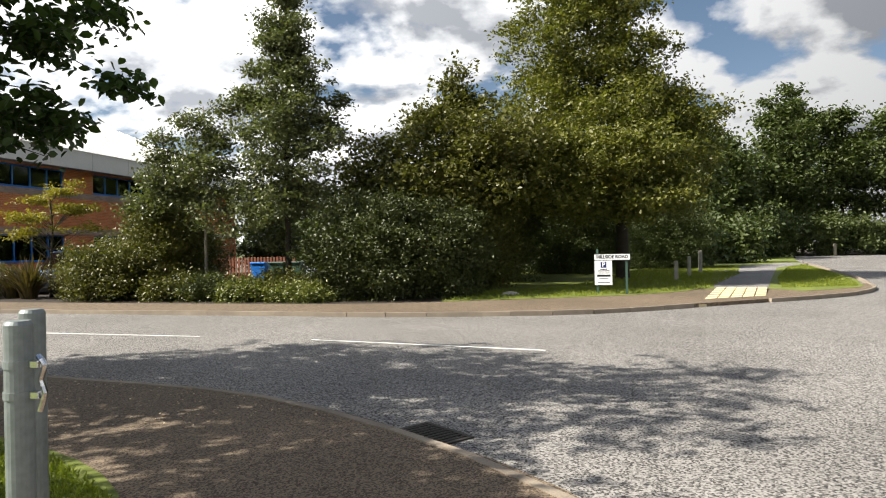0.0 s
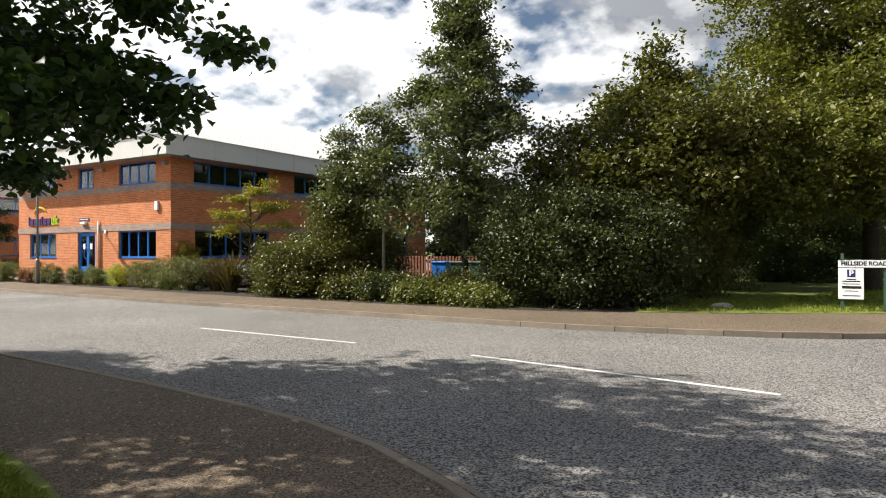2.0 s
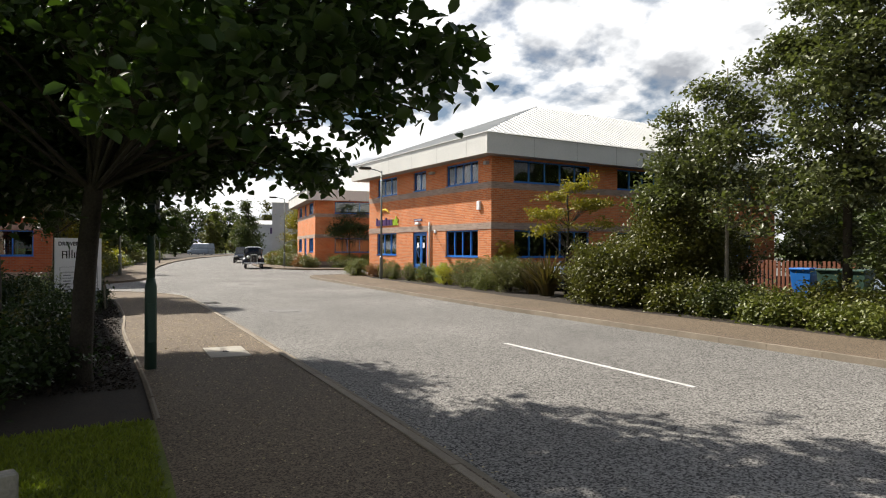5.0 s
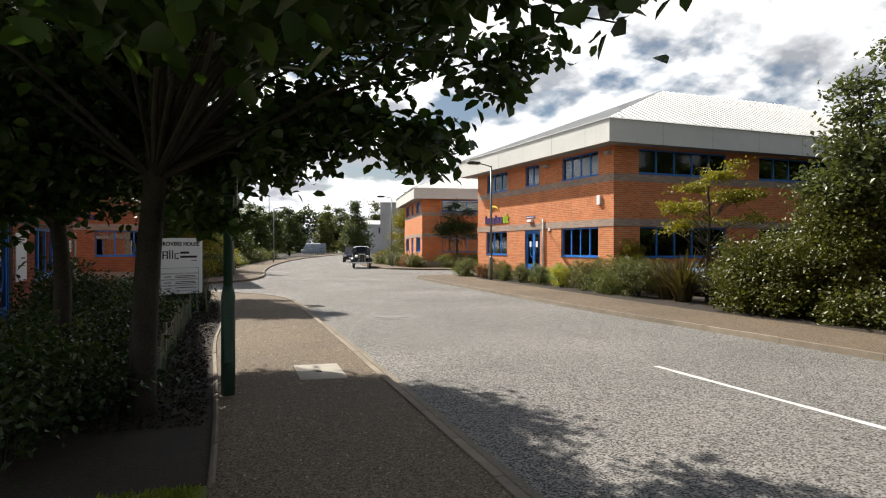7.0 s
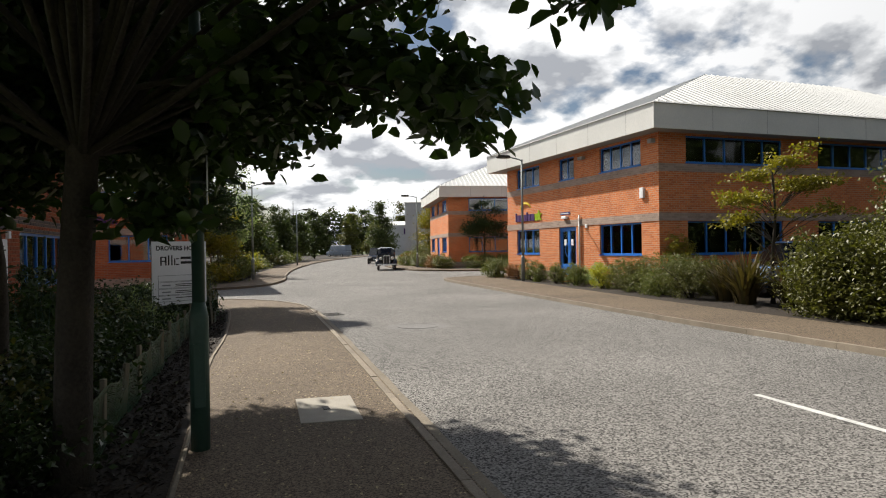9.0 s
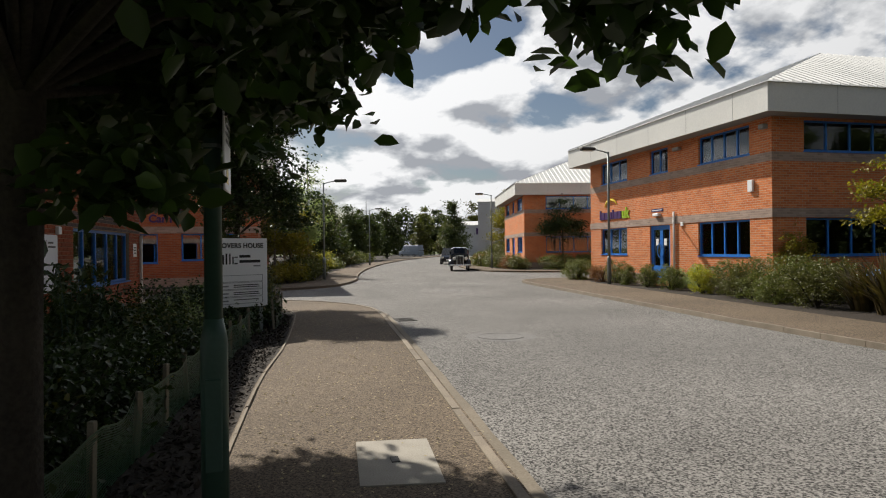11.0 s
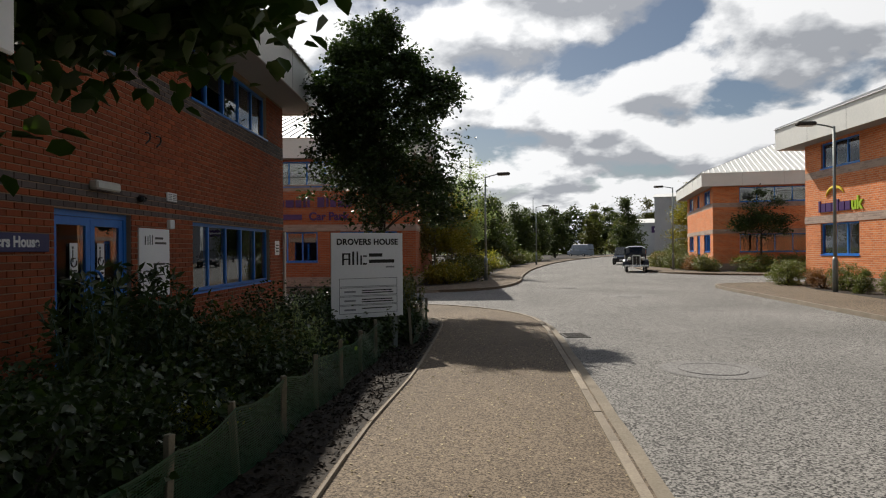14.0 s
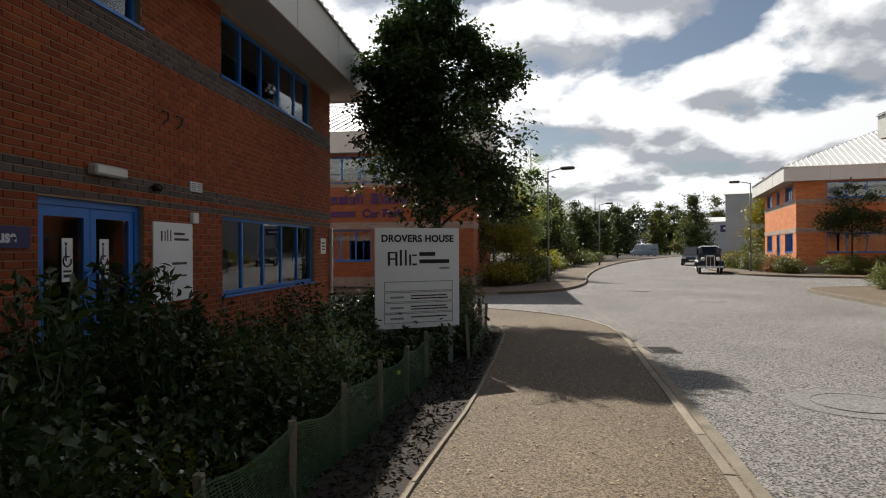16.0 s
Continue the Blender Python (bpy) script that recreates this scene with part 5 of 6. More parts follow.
# ---- street furniture ----
def fence(name, pts, label, gap, h=0.46, seed=1):
    """A low plastic net on timber stakes, sagging between them."""
    line = smooth_line(pts, 0.12)
    top = thing(name, pose(line[0].x, line[0].y, 0.07), label, "fence")
    o = line[0]
    rnd = random.Random(seed)
    nodes = by_length(line, gap)
    for p in nodes:
        bm = boxes(((-0.022, -0.022, -0.25), (0.022, 0.022, h + 0.07 + rnd.uniform(-0.02, 0.04))), bevel=0.004)
        ob = part("stake", bm, M_STAKE, top)
        ob.matrix_basis = pose(p.x - o.x, p.y - o.y, 0, rnd.uniform(-3, 3), rnd.uniform(-4, 4), rnd.uniform(0, 90))
    vs, fs = [], []
    along = [0.0]
    for p, q in zip(line, line[1:]):
        along.append(along[-1] + (q - p).length)

    def at(i, f):
        s = along[i] / gap % 1.0
        sag = 0.05 * math.sin(s * math.pi) + 0.015 * math.sin(along[i] * 5.1)
        p = line[i]
        bulge = 0.03 * math.sin(along[i] * 3.3 + f * 4)
        return (p.x - o.x, p.y - o.y + 0.025 + bulge, 0.02 + f * (h - sag))
    rows = 26
    for r in range(rows + 1):
        f = r / rows
        for i in range(len(line) - 1):
            p, q = at(i, f), at(i + 1, f)
            k = len(vs)
            w = 0.0035 if 0 < r < rows else 0.007
            vs += [(p[0], p[1], p[2] - w), (q[0], q[1], q[2] - w), (q[0], q[1], q[2] + w), (p[0], p[1], p[2] + w)]
            fs.append((k, k + 1, k + 2, k + 3))
    n = int(along[-1] / 0.03)
    for c in range(n):
        s = c * 0.03
        i = max(j for j in range(len(along)) if along[j] <= s + 1e-6)
        for r in range(0, rows, 2):
            p, q = at(i, r / rows), at(i, min(1, (r + 2) / rows))
            dx = s - along[i]
            k = len(vs)
            d = (line[min(i + 1, len(line) - 1)] - line[max(i - 1, 0)]).normalized()
            ex, ey = d.x * dx, d.y * dx
            wx, wy = d.x * 0.003, d.y * 0.003
            vs += [(p[0] + ex - wx, p[1] + ey - wy, p[2]), (p[0] + ex + wx, p[1] + ey + wy, p[2]), (q[0] + ex + wx, q[1] + ey + wy, q[2]), (q[0] + ex - wx, q[1] + ey - wy, q[2])]
            fs.append((k, k + 1, k + 2, k + 3))
    me = bpy.data.meshes.new("net")
    me.from_pydata(vs, [], fs)
    ob = link_mesh("net", me, M_MESH, top, "dark green plastic net")
    ob["kind"] = "stuff"
    return top


fence("net_fence", [(-9.7, 3.15), (-10.7, 3.2), (-13.0, 3.31), (-15.0, 3.43), (-17.0, 3.58), (-18.35, 3.68)], "low green plastic net fence on timber stakes", 0.93)
fence("net_fence", [(-19.4, 4.05), (-21.0, 4.12), (-22.4, 4.1), (-23.2, 3.4)], "low green net fence round the tall herbs", 0.8, 0.5, 2)

# gate posts by the verge
for x, y, h in ((-1.023, 0.875, 1.185), (-1.2, 1.1, 1.2)):
    gp = thing("gate_post", pose(x, y, 0.1), "grey galvanised round steel post with a capped top", "post", "gate posts")
    bm = bmesh.new()
    tube(bm, [(0, 0, -0.2), (0, 0, h), (0, 0, h + 0.012)], [0.043, 0.043, 0.036], 20)
    part("tube", bm, M_GALV, gp, smooth=False)
    if y < 1:
        for z in (h - 0.14, h - 0.24):
            bm = bmesh.new()
            tube(bm, [(0, 0, z), (0, 0, z + 0.025)], [0.0465, 0.0465], 20)
            part("clamp", bm, M_GALV, gp)
            part("bolt", boxes(((0.045, -0.012, z), (0.085, 0.012, z + 0.025)), bevel=0.003), M_CHROME, gp)
        bm = bmesh.new()
        tube(bm, smooth_line([(0.075, 0, h - 0.1), (0.1, 0, h - 0.13), (0.085, 0, h - 0.18), (0.1, 0, h - 0.22), (0.08, 0, h - 0.28)], 0.02), [0.009] * len(smooth_line([(0.075, 0, h - 0.1), (0.1, 0, h - 0.13), (0.085, 0, h - 0.18), (0.1, 0, h - 0.22), (0.08, 0, h - 0.28)], 0.02)), 6)
        part("shackle", bm, M_CHROME, gp)

vp = thing("verge_post", pose(-3.93, 2.71, 0.1, 0, 0, 8), "square weathered timber post with a sloped top", "post")
bm = boxes(((-0.052, -0.052, -0.2), (0.052, 0.052, 0.735)), bevel=0.008)
for v in bm.verts:
    if v.co.z > 0.7:
        v.co.z += 0.12 * (v.co.x)
part("timber", bm, M_WOOD, vp)

# bollards and marker posts on the grass
for x, y, h, r in ((3.87, 25.8, 0.75, 0.1), (4.8, 29.2, 0.85, 0.1), (5.66, 31.8, 1.05, 0.1), (5.9, 33.5, 1.05, 0.1), (11.8, 56.5, 1.2, 0.11)):
    bo = thing("bollard", pose(x, y, 0.1), "square grey timber bollard standing on the grass", "bollard", "timber bollards")
    part("timber", boxes(((-r * 0.8, -r * 0.8, -0.2), (r * 0.8, r * 0.8, h)), bevel=0.025), M_WOOD, bo)
for k in range(6):
    x, y = 20.4 + k * 0.75, 84 - k * 2.6
    bo = thing("marker_post", pose(x, y, 0.1), "pale timber marker post at the road edge", "bollard", "marker posts")
    part("timber", boxes(((-0.13, -0.13, -0.2), (0.13, 0.13, 1.25 - k * 0.02)), bevel=0.03), M_STAKE, bo)
rock = thing("boulder", pose(-1.6, 17.9, 0.1), "pale flat stone lying at the grass edge", "stone")
bm = bmesh.new()
bmesh.ops.create_icosphere(bm, subdivisions=2, radius=0.3)
for v in bm.verts:
    v.co = Vector((v.co.x, v.co.y * 0.6, v.co.z * 0.4)) * (1 + 0.25 * noise.noise(v.co * 4))
part("stone", bm, M_CONC, rock)

# buff paving flags at the dropped kerb
tp = thing("crossing_paving", Matrix.Identity(4), "buff paving flags sloping to the dropped kerb", "paving", kind="structure")
q = [Vector((3.12, 15.25, 0.02)), Vector((4.95, 16.75, 0.02)), Vector((5.85, 20.3, 0.118)), Vector((4.4, 20.3, 0.118))]
for i in range(5):
    for j in range(8):
        def uv(u, v):
            return q[0].lerp(q[1], u).lerp(q[3].lerp(q[2], u), v)
        g = 0.012
        cs = [uv(i / 5 + g, j / 8 + g), uv((i + 1) / 5 - g, j / 8 + g), uv((i + 1) / 5 - g, (j + 1) / 8 - g), uv(i / 5 + g, (j + 1) / 8 - g)]
        bm = bmesh.new()
        lo = [bm.verts.new(c - Vector((0, 0, 0.03))) for c in cs]
        hi = [bm.verts.new(c + Vector((0, 0, 0.045))) for c in cs]
        bm.faces.new(hi)
        for k in range(4):
            bm.faces.new((lo[k], lo[(k + 1) % 4], hi[(k + 1) % 4], hi[k]))
        part("flag", bm, M_TACT, tp)

# covers and gratings
cv = thing("cover_slab", Matrix.Identity(4), "pale square concrete inspection cover in the footway", "cover", kind="structure")
bm = bmesh.new()
cs = [(-11.51, 4.86), (-11.45, 5.42), (-10.47, 5.34), (-10.54, 4.79)]
hi = [bm.verts.new((x, y, 0.1)) for x, y in cs]
lo = [bm.verts.new((x, y, 0.05)) for x, y in cs]
bm.faces.new(hi)
for k in range(4):
    bm.faces.new((lo[k], lo[(k + 1) % 4], hi[(k + 1) % 4], hi[k]))
part("concrete", bm, M_CONC, cv)
part("lifting_eye", boxes(((-11.06, 5.06, 0.1), (-10.94, 5.12, 0.106))), M_IRON, cv)


def grating(x, y, rz, label):
    t = thing("drain_grating", pose(x, y, 0.0, 0, 0, rz), label, "drain")
    part("frame", boxes(((-0.3, -0.22, -0.02), (0.3, -0.18, 0.012)), ((-0.3, 0.18, -0.02), (0.3, 0.22, 0.012)), ((-0.3, -0.18, -0.02), (-0.26, 0.18, 0.012)), ((0.26, -0.18, -0.02), (0.3, 0.18, 0.012))), M_IRON, t)
    # thin black sheet under the bars, painted as the dark of the hole
    part("pit_shade", boxes(((-0.26, -0.18, 0.001), (0.26, 0.18, 0.003))), M_BLACK, t)
    for k in range(9):
        part("bar", boxes(((-0.25 + k * 0.058, -0.18, 0.003), (-0.225 + k * 0.058, 0.18, 0.011))), M_IRON, t)
    return t


grating(-0.52, 4.18, -38, "black cast-iron road gully grating by the kerb")
grating(-20.95, 6.92, 3, "cast-iron road gully grating beyond the footway")


def manhole(x, y, r, label):
    t = thing("manhole_cover", pose(x, y, 0.0), label, "manhole", kind="structure")
    bm = bmesh.new()
    bmesh.ops.create_circle(bm, cap_ends=True, radius=r * 1.55, segments=28, matrix=Matrix.Translation((0, 0, 0.005)))
    part("patch", bm, M_PATH, t)
    bm = bmesh.new()
    bmesh.ops.create_circle(bm, cap_ends=True, radius=r, segments=28, matrix=Matrix.Translation((0, 0, 0.009)))
    part("lid", bm, M_PATH, t)
    bm = bmesh.new()
    tube(bm, [Vector((r * math.cos(k), r * math.sin(k), 0.006)) for k in np.linspace(0, 2 * math.pi, 29)], [0.009] * 29, 5, False)
    part("ring", bm, M_PATH, t)


manhole(-17.6, 8.1, 0.42, "round iron manhole cover in a worn asphalt patch")
manhole(-30.5, 10.4, 0.4, "round manhole cover in the far carriageway")

# plates on the near lamp column
nt = thing("stop_plate", pose(-10.11, 3.96, 0.08, 0, 0, 90), "narrow white notice plates strapped to the lamp column", "sign")
part("plate", boxes(((0.07, -0.17, 2.35), (0.082, 0.17, 3.3)), bevel=0.004), M_WHITE, nt)
part("lower_plate", boxes(((0.07, -0.17, 1.86), (0.082, 0.17, 2.32)), bevel=0.004), M_WHITE, nt)
part("emblem", boxes(((0.083, -0.1, 1.9), (0.085, 0.0, 2.0)), bevel=0.0008), M_SUNNY, nt)
bars([((0.083, -0.12, 2.12 + k * 0.04), (0.085, 0.12, 2.135 + k * 0.04)) for k in range(4)], M_GREYTXT, nt)
for z in (2.1, 2.6, 3.1):
    bm = bmesh.new()
    tube(bm, [(0, 0, z), (0, 0, z + 0.02)], [0.056, 0.056], 14)
    part("strap", bm, M_GALV, nt)
    part("clip", boxes(((0.05, -0.02, z), (0.071, 0.02, z + 0.02))), M_GALV, nt)


# ---- vehicles ----
def loft(bm, sections):
    rings = [[bm.verts.new(p) for p in s] for s in sections]
    n = len(rings[0])
    for a, b in zip(rings, rings[1:]):
        for k in range(n):
            bm.faces.new((a[k], a[(k + 1) % n], b[(k + 1) % n], b[k]))
    bm.faces.new(rings[0][::-1])
    bm.faces.new(rings[-1])


def wheel(parent, x, y, r, w):
    wh = new("wheel")
    wh.parent = parent
    wh.matrix_basis = pose(x, y, r)
    bm = bmesh.new()
    tube(bm, [(0, -w / 2, 0), (0, -w / 2 + 0.03, 0), (0, w / 2 - 0.03, 0), (0, w / 2, 0)], [r * 0.86, r, r, r * 0.86], 22)
    part("tyre", bm, M_TYRE, wh)
    bm = bmesh.new()
    tube(bm, [(0, -w / 2 - 0.006, 0), (0, w / 2 + 0.006, 0)], [r * 0.6, r * 0.6], 18)
    part("rim", bm, M_CHROME, wh)


def section(x, hw, z0, zb, n=1.0):
    """One cross-section of a car body at x: rounded shoulders, flat floor."""
    return [Vector((x, sx * hw * fx, z0 + (zb - z0) * fz)) for sx, fx, fz in ((-1, 0.9, 0), (-1, 1, 0.25), (-1, 0.98, 0.75), (-1, 0.86 * n, 1.0), (1, 0.86 * n, 1.0), (1, 0.98, 0.75), (1, 1, 0.25), (1, 0.9, 0))]


def modern_car(m, label, paint, length=4.4, width=1.8, height=1.5, boxy=0.0, category="car"):
    top = thing("car" if category == "car" else "van", m, label, category)
    hw, L = width / 2, length
    bh = height * 0.58
    bm = bmesh.new()
    loft(bm, [section(x * L, hw * w, 0.28, z, n) for x, w, z, n in ((-0.5, 0.82, bh * 0.75, 0.9), (-0.47, 0.95, bh * 0.95, 0.95), (-0.3, 1, bh, 1), (0.1, 1, bh, 1), (0.34, 0.98, bh * 0.92, 1), (0.47, 0.92, bh * 0.75, 0.95), (0.5, 0.8, bh * 0.6, 0.9))])
    part("body", bm, paint, top, smooth=False)
    bm = bmesh.new()
    r0, r1 = (-0.46, -0.36) if not boxy else (-0.495, -0.47)
    f0, f1 = (0.2, 0.04) if not boxy else (0.36, 0.24)
    loft(bm, [[Vector((xb * L, s * hw * wb, bh - 0.02)) if lo else Vector((xt * L, s * hw * wt, height - 0.05)) for lo, s in ((1, -1), (0, -1), (0, 1), (1, 1))]
              for xb, xt, wb, wt in ((r0, r1, 0.88, 0.72), ((r0 + f0) / 2, (r1 + f1) / 2, 0.93, 0.8), (f0, f1, 0.88, 0.74))])
    part("cabin_glass" if not boxy else "cargo_body", bm, M_CARGLASS if not boxy else paint, top)
    part("roof", boxes(((r1 * L, -hw * 0.76, height - 0.06), (f1 * L, hw * 0.76, height)), bevel=0.025), paint, top)
    if boxy:
        part("windscreen", boxes(((f1 * L, -hw * 0.7, bh + 0.05), (f1 * L + 0.5, hw * 0.7, height - 0.3)), bevel=0.05), M_CARGLASS, top)
    for sx in (-1, 1):
        part("headlight", boxes(((L * 0.47, sx * hw * 0.68 - 0.14, bh * 0.62), (L * 0.492, sx * hw * 0.68 + 0.14, bh * 0.8)), bevel=0.01), M_LENS, top, "clear headlight")
        part("mirror", boxes(((f0 * L - 0.3, sx * (hw + 0.08) - 0.07, bh + 0.02), (f0 * L - 0.2, sx * (hw + 0.08) + 0.07, bh + 0.14)), bevel=0.02), paint, top)
        for x in (-0.31, 0.31):
            wheel(top, x * L, sx * (hw - 0.1), 0.32, 0.21)
    part("number_plate", boxes(((L * 0.5, -0.26, 0.42), (L * 0.5 + 0.012, 0.26, 0.53))), M_WHITE, top, "plain white plate")
    part("bumper", boxes(((L * 0.485, -hw * 0.8, 0.3), (L * 0.505, hw * 0.8, 0.4)), bevel=0.008), M_BLACK, top)
    return top


def vintage_car(m):
    """An old upright black saloon: tall grille, round headlamps, sweeping wings, running boards, split screen."""
    top = thing("vintage_car", m, "old upright black saloon car with chrome grille and round headlamps", "car")
    bm = bmesh.new()
    loft(bm, [[Vector((x, -w, z0)), Vector((x, -w, z1 - 0.12)), Vector((x, -w * 0.6, z1)), Vector((x, w * 0.6, z1)), Vector((x, w, z1 - 0.12)), Vector((x, w, z0))]
              for x, w, z0, z1 in ((1.55, 0.27, 0.45, 1.12), (1.2, 0.34, 0.42, 1.14), (0.45, 0.5, 0.4, 1.16))])
    part("bonnet", bm, M_CARBLACK, top)
    bm = bmesh.new()
    loft(bm, [[Vector((x, -w, z0)), Vector((x, -w, 1.12)), Vector((x, -w * 0.9, zr - 0.1)), Vector((x, -w * 0.6, zr)), Vector((x, w * 0.6, zr)), Vector((x, w * 0.9, zr - 0.1)), Vector((x, w, 1.12)), Vector((x, w, z0))]
              for x, w, z0, zr in ((0.5, 0.62, 0.4, 1.18), (0.46, 0.66, 0.4, 1.3), (0.22, 0.68, 0.4, 1.66), (-0.3, 0.7, 0.4, 1.72), (-1.1, 0.7, 0.4, 1.68), (-1.6, 0.64, 0.42, 1.4), (-1.9, 0.56, 0.45, 0.95), (-1.98, 0.45, 0.5, 0.7))])
    part("cabin", bm, M_CARBLACK, top, smooth=False)
    for sx in (-1, 1):
        part("windscreen_pane", boxes(((-0.012, -0.25, 0), (0.012, 0.25, 0.3)), bevel=0.004, m=pose(0.42, sx * 0.285, 1.26, 0, -32, 0)), M_CARGLASS, top)
        for x0, x1 in ((-0.45, 0.12), (-1.1, -0.55)):
            part("side_window", boxes(((x0, sx * 0.695 - 0.012, 1.2), (x1, sx * 0.695 + 0.012, 1.52)), bevel=0.003), M_CARGLASS, top)
        bm = bmesh.new()
        pts = smooth_line([(1.75, sx * 0.6, 0.38), (1.62, sx * 0.6, 0.68), (1.3, sx * 0.6, 0.84), (0.95, sx * 0.6, 0.72), (0.55, sx * 0.62, 0.42), (0.0, sx * 0.66, 0.3), (-0.75, sx * 0.66, 0.32), (-1.05, sx * 0.64, 0.66), (-1.4, sx * 0.62, 0.84), (-1.75, sx * 0.62, 0.66), (-1.95, sx * 0.6, 0.42)], 0.15)
        ring = []
        for p in pts:
            ring.append((bm.verts.new(p + Vector((0, -0.17, -0.05))), bm.verts.new(p + Vector((0, -0.1, 0.03))), bm.verts.new(p + Vector((0, 0.1, 0.03))), bm.verts.new(p + Vector((0, 0.17, -0.05)))))
        for a, b in zip(ring, ring[1:]):
            for k in range(3):
                bm.faces.new((a[k], a[k + 1], b[k + 1], b[k]))
        part("wing", bm, M_CARBLACK, top, smooth=True)
        bm = bmesh.new()
        bmesh.ops.create_uvsphere(bm, u_segments=14, v_segments=8, radius=0.13, matrix=Matrix.Translation((1.52, sx * 0.42, 0.9)) @ Matrix.Diagonal((1.1, 1, 1, 1)))
        hl = part("headlamp", bm, M_CHROME, top, "round chrome headlamp", smooth=True)
        bm = bmesh.new()
        tube(bm, [(1.6, sx * 0.42, 0.9), (1.665, sx * 0.42, 0.9)], [0.115, 0.1], 14)
        part("lens", bm, M_LENS, hl)
        for x in (1.3, -1.4):
            wheel(top, x, sx * 0.6, 0.33, 0.15)
    part("grille_shell", boxes(((1.54, -0.25, 0.45), (1.6, -0.2, 1.12)), ((1.54, 0.2, 0.45), (1.6, 0.25, 1.12)), ((1.54, -0.2, 1.06), (1.6, 0.2, 1.14)), ((1.54, -0.2, 0.45), (1.6, 0.2, 0.5))), M_CHROME, top)
    for k in range(7):
        y = -0.17 + k * 0.057
        part("grille_bar", boxes(((1.55, y - 0.008, 0.5), (1.585, y + 0.008, 1.06))), M_CHROME if k == 3 else M_IRON, top)
    part("bumper", boxes(((1.8, -0.74, 0.4), (1.84, 0.74, 0.5)), bevel=0.012), M_CHROME, top, "bright front bumper")
    part("number_plate", boxes(((1.85, -0.25, 0.36), (1.862, 0.25, 0.46))), M_WHITE, top, "plain white plate")
    return top


vintage_car(pose(-52.4, 16.55, 0.0, 0, 0, -13))
modern_car(pose(-72.5, 20.8, 0.0, 0, 0, -16), "black estate car parked behind an old saloon", M_CARBLACK, 4.6, 1.85, 1.72)
modern_car(pose(-136, 28.5, 0.0, 0, 0, 215), "grey panel van parked far down the road", M_CARSILVER, 5.6, 2.0, 2.4, 1.0, "van")
modern_car(pose(-19.6, 20.7, 0.085, 0, 0, -95), "light blue hatchback parked behind the shrubs", M_CARBLUE, 4.0, 1.75, 1.6)
modern_car(pose(34.6, 66.0, 0.0, 0, 0, 250), "dark off-road car parked at the road edge", M_CARBLACK, 4.5, 1.9, 2.0)
modern_car(pose(-8.9, 24.5, 0.1, 0, 0, 170), "silver car parked behind the shrub bank", M_CARSILVER, 4.2, 1.75, 1.45)


# ---- planting in front of the offices ----
balls = [(-35.4, 18.0, 0.85, 1.05, L_BOX), (-34.6, 17.6, 0.7, 0.9, L_BOX), (-32.5, 17.8, 0.65, 0.75, L_RED), (-31.4, 17.9, 0.6, 1.0, L_BOX), (-30.0, 17.6, 0.48, 0.85, L_BOX), (-29.2, 18.15, 0.5, 0.7, L_HEDGE), (-28.3, 17.5, 0.46, 0.85, L_BOX),
         (-27.4, 18.1, 0.5, 0.8, L_GREY), (-26.6, 17.4, 0.5, 0.9, L_BOX), (-25.8, 18.0, 0.6, 0.95, L_GREY), (-24.7, 17.3, 0.45, 0.95, L_GOLD), (-24.2, 18.1, 0.8, 1.15, L_BOX), (-22.8, 17.6, 1.0, 1.2, L_HEDGE), (-21.3, 17.3, 1.1, 1.25, L_BOX),
         (-19.8, 17.1, 1.0, 1.2, L_HEDGE), (-21.0, 18.6, 1.1, 1.3, L_HEDGE), (-14.9, 16.5, 1.0, 1.2, L_HEDGE), (-22.6, 19.0, 0.6, 2.2, L_YELLOW)]
for k, (x, y, r, h, lm) in enumerate(balls):
    lab = {L_GOLD: "golden-leaved clipped shrub", L_RED: "russet-leaved low shrub", L_GREY: "silvery-leaved low shrub"}.get(lm, "rounded clipped green shrub") + " along the office front"
    bush("shrub", lab, x, y, 0.08, r, r * 0.9, h, int(420 * r * h), 22, 0.05, 0.055, lm, 60 + k, group="office hedge", shell=0.2 if r < 0.9 else 0.35)


def flax(x, y, n, h, seed, lab):
    """Sword-leaved flax: arching blades from one crown."""
    rng = np.random.default_rng(seed)
    top = thing("flax_clump", pose(x, y, 0.08), lab, "plant")
    vs, fs = [], []
    for k in range(n):
        a, lean, ln = rng.uniform(0, 6.28), rng.uniform(0.1, 1.15), h * rng.uniform(0.55, 1.2)
        d = np.array([math.cos(a), math.sin(a)]); s = np.array([-d[1], d[0]])
        b = d * rng.uniform(0, 0.25)
        for j in range(5):
            t = j / 4
            r = lean * ln * (t ** 1.6); z = ln * (t - 0.35 * lean * t ** 3)
            w = 0.034 * (1 - t ** 3) + 0.002
            p = b + d * r
            vs += [(p[0] - s[0] * w, p[1] - s[1] * w, z), (p[0] + s[0] * w, p[1] + s[1] * w, z)]
            if j:
                i = len(vs)
                fs.append((i - 4, i - 3, i - 1, i - 2))
    me = bpy.data.meshes.new("blades")
    me.from_pydata(vs, [], fs)
    link_mesh("foliage", me, L_FLAX, top)["kind"] = "stuff"
    return top


flax(-17.7, 17.0, 170, 1.45, 3, "spiky bronze flax clump at the drive edge")
flax(-16.6, 17.4, 120, 1.35, 4, "spiky bronze flax clump beside a parked car")
flax(-18.6, 17.2, 90, 1.2, 5, "low bronze flax clump among the hedge")

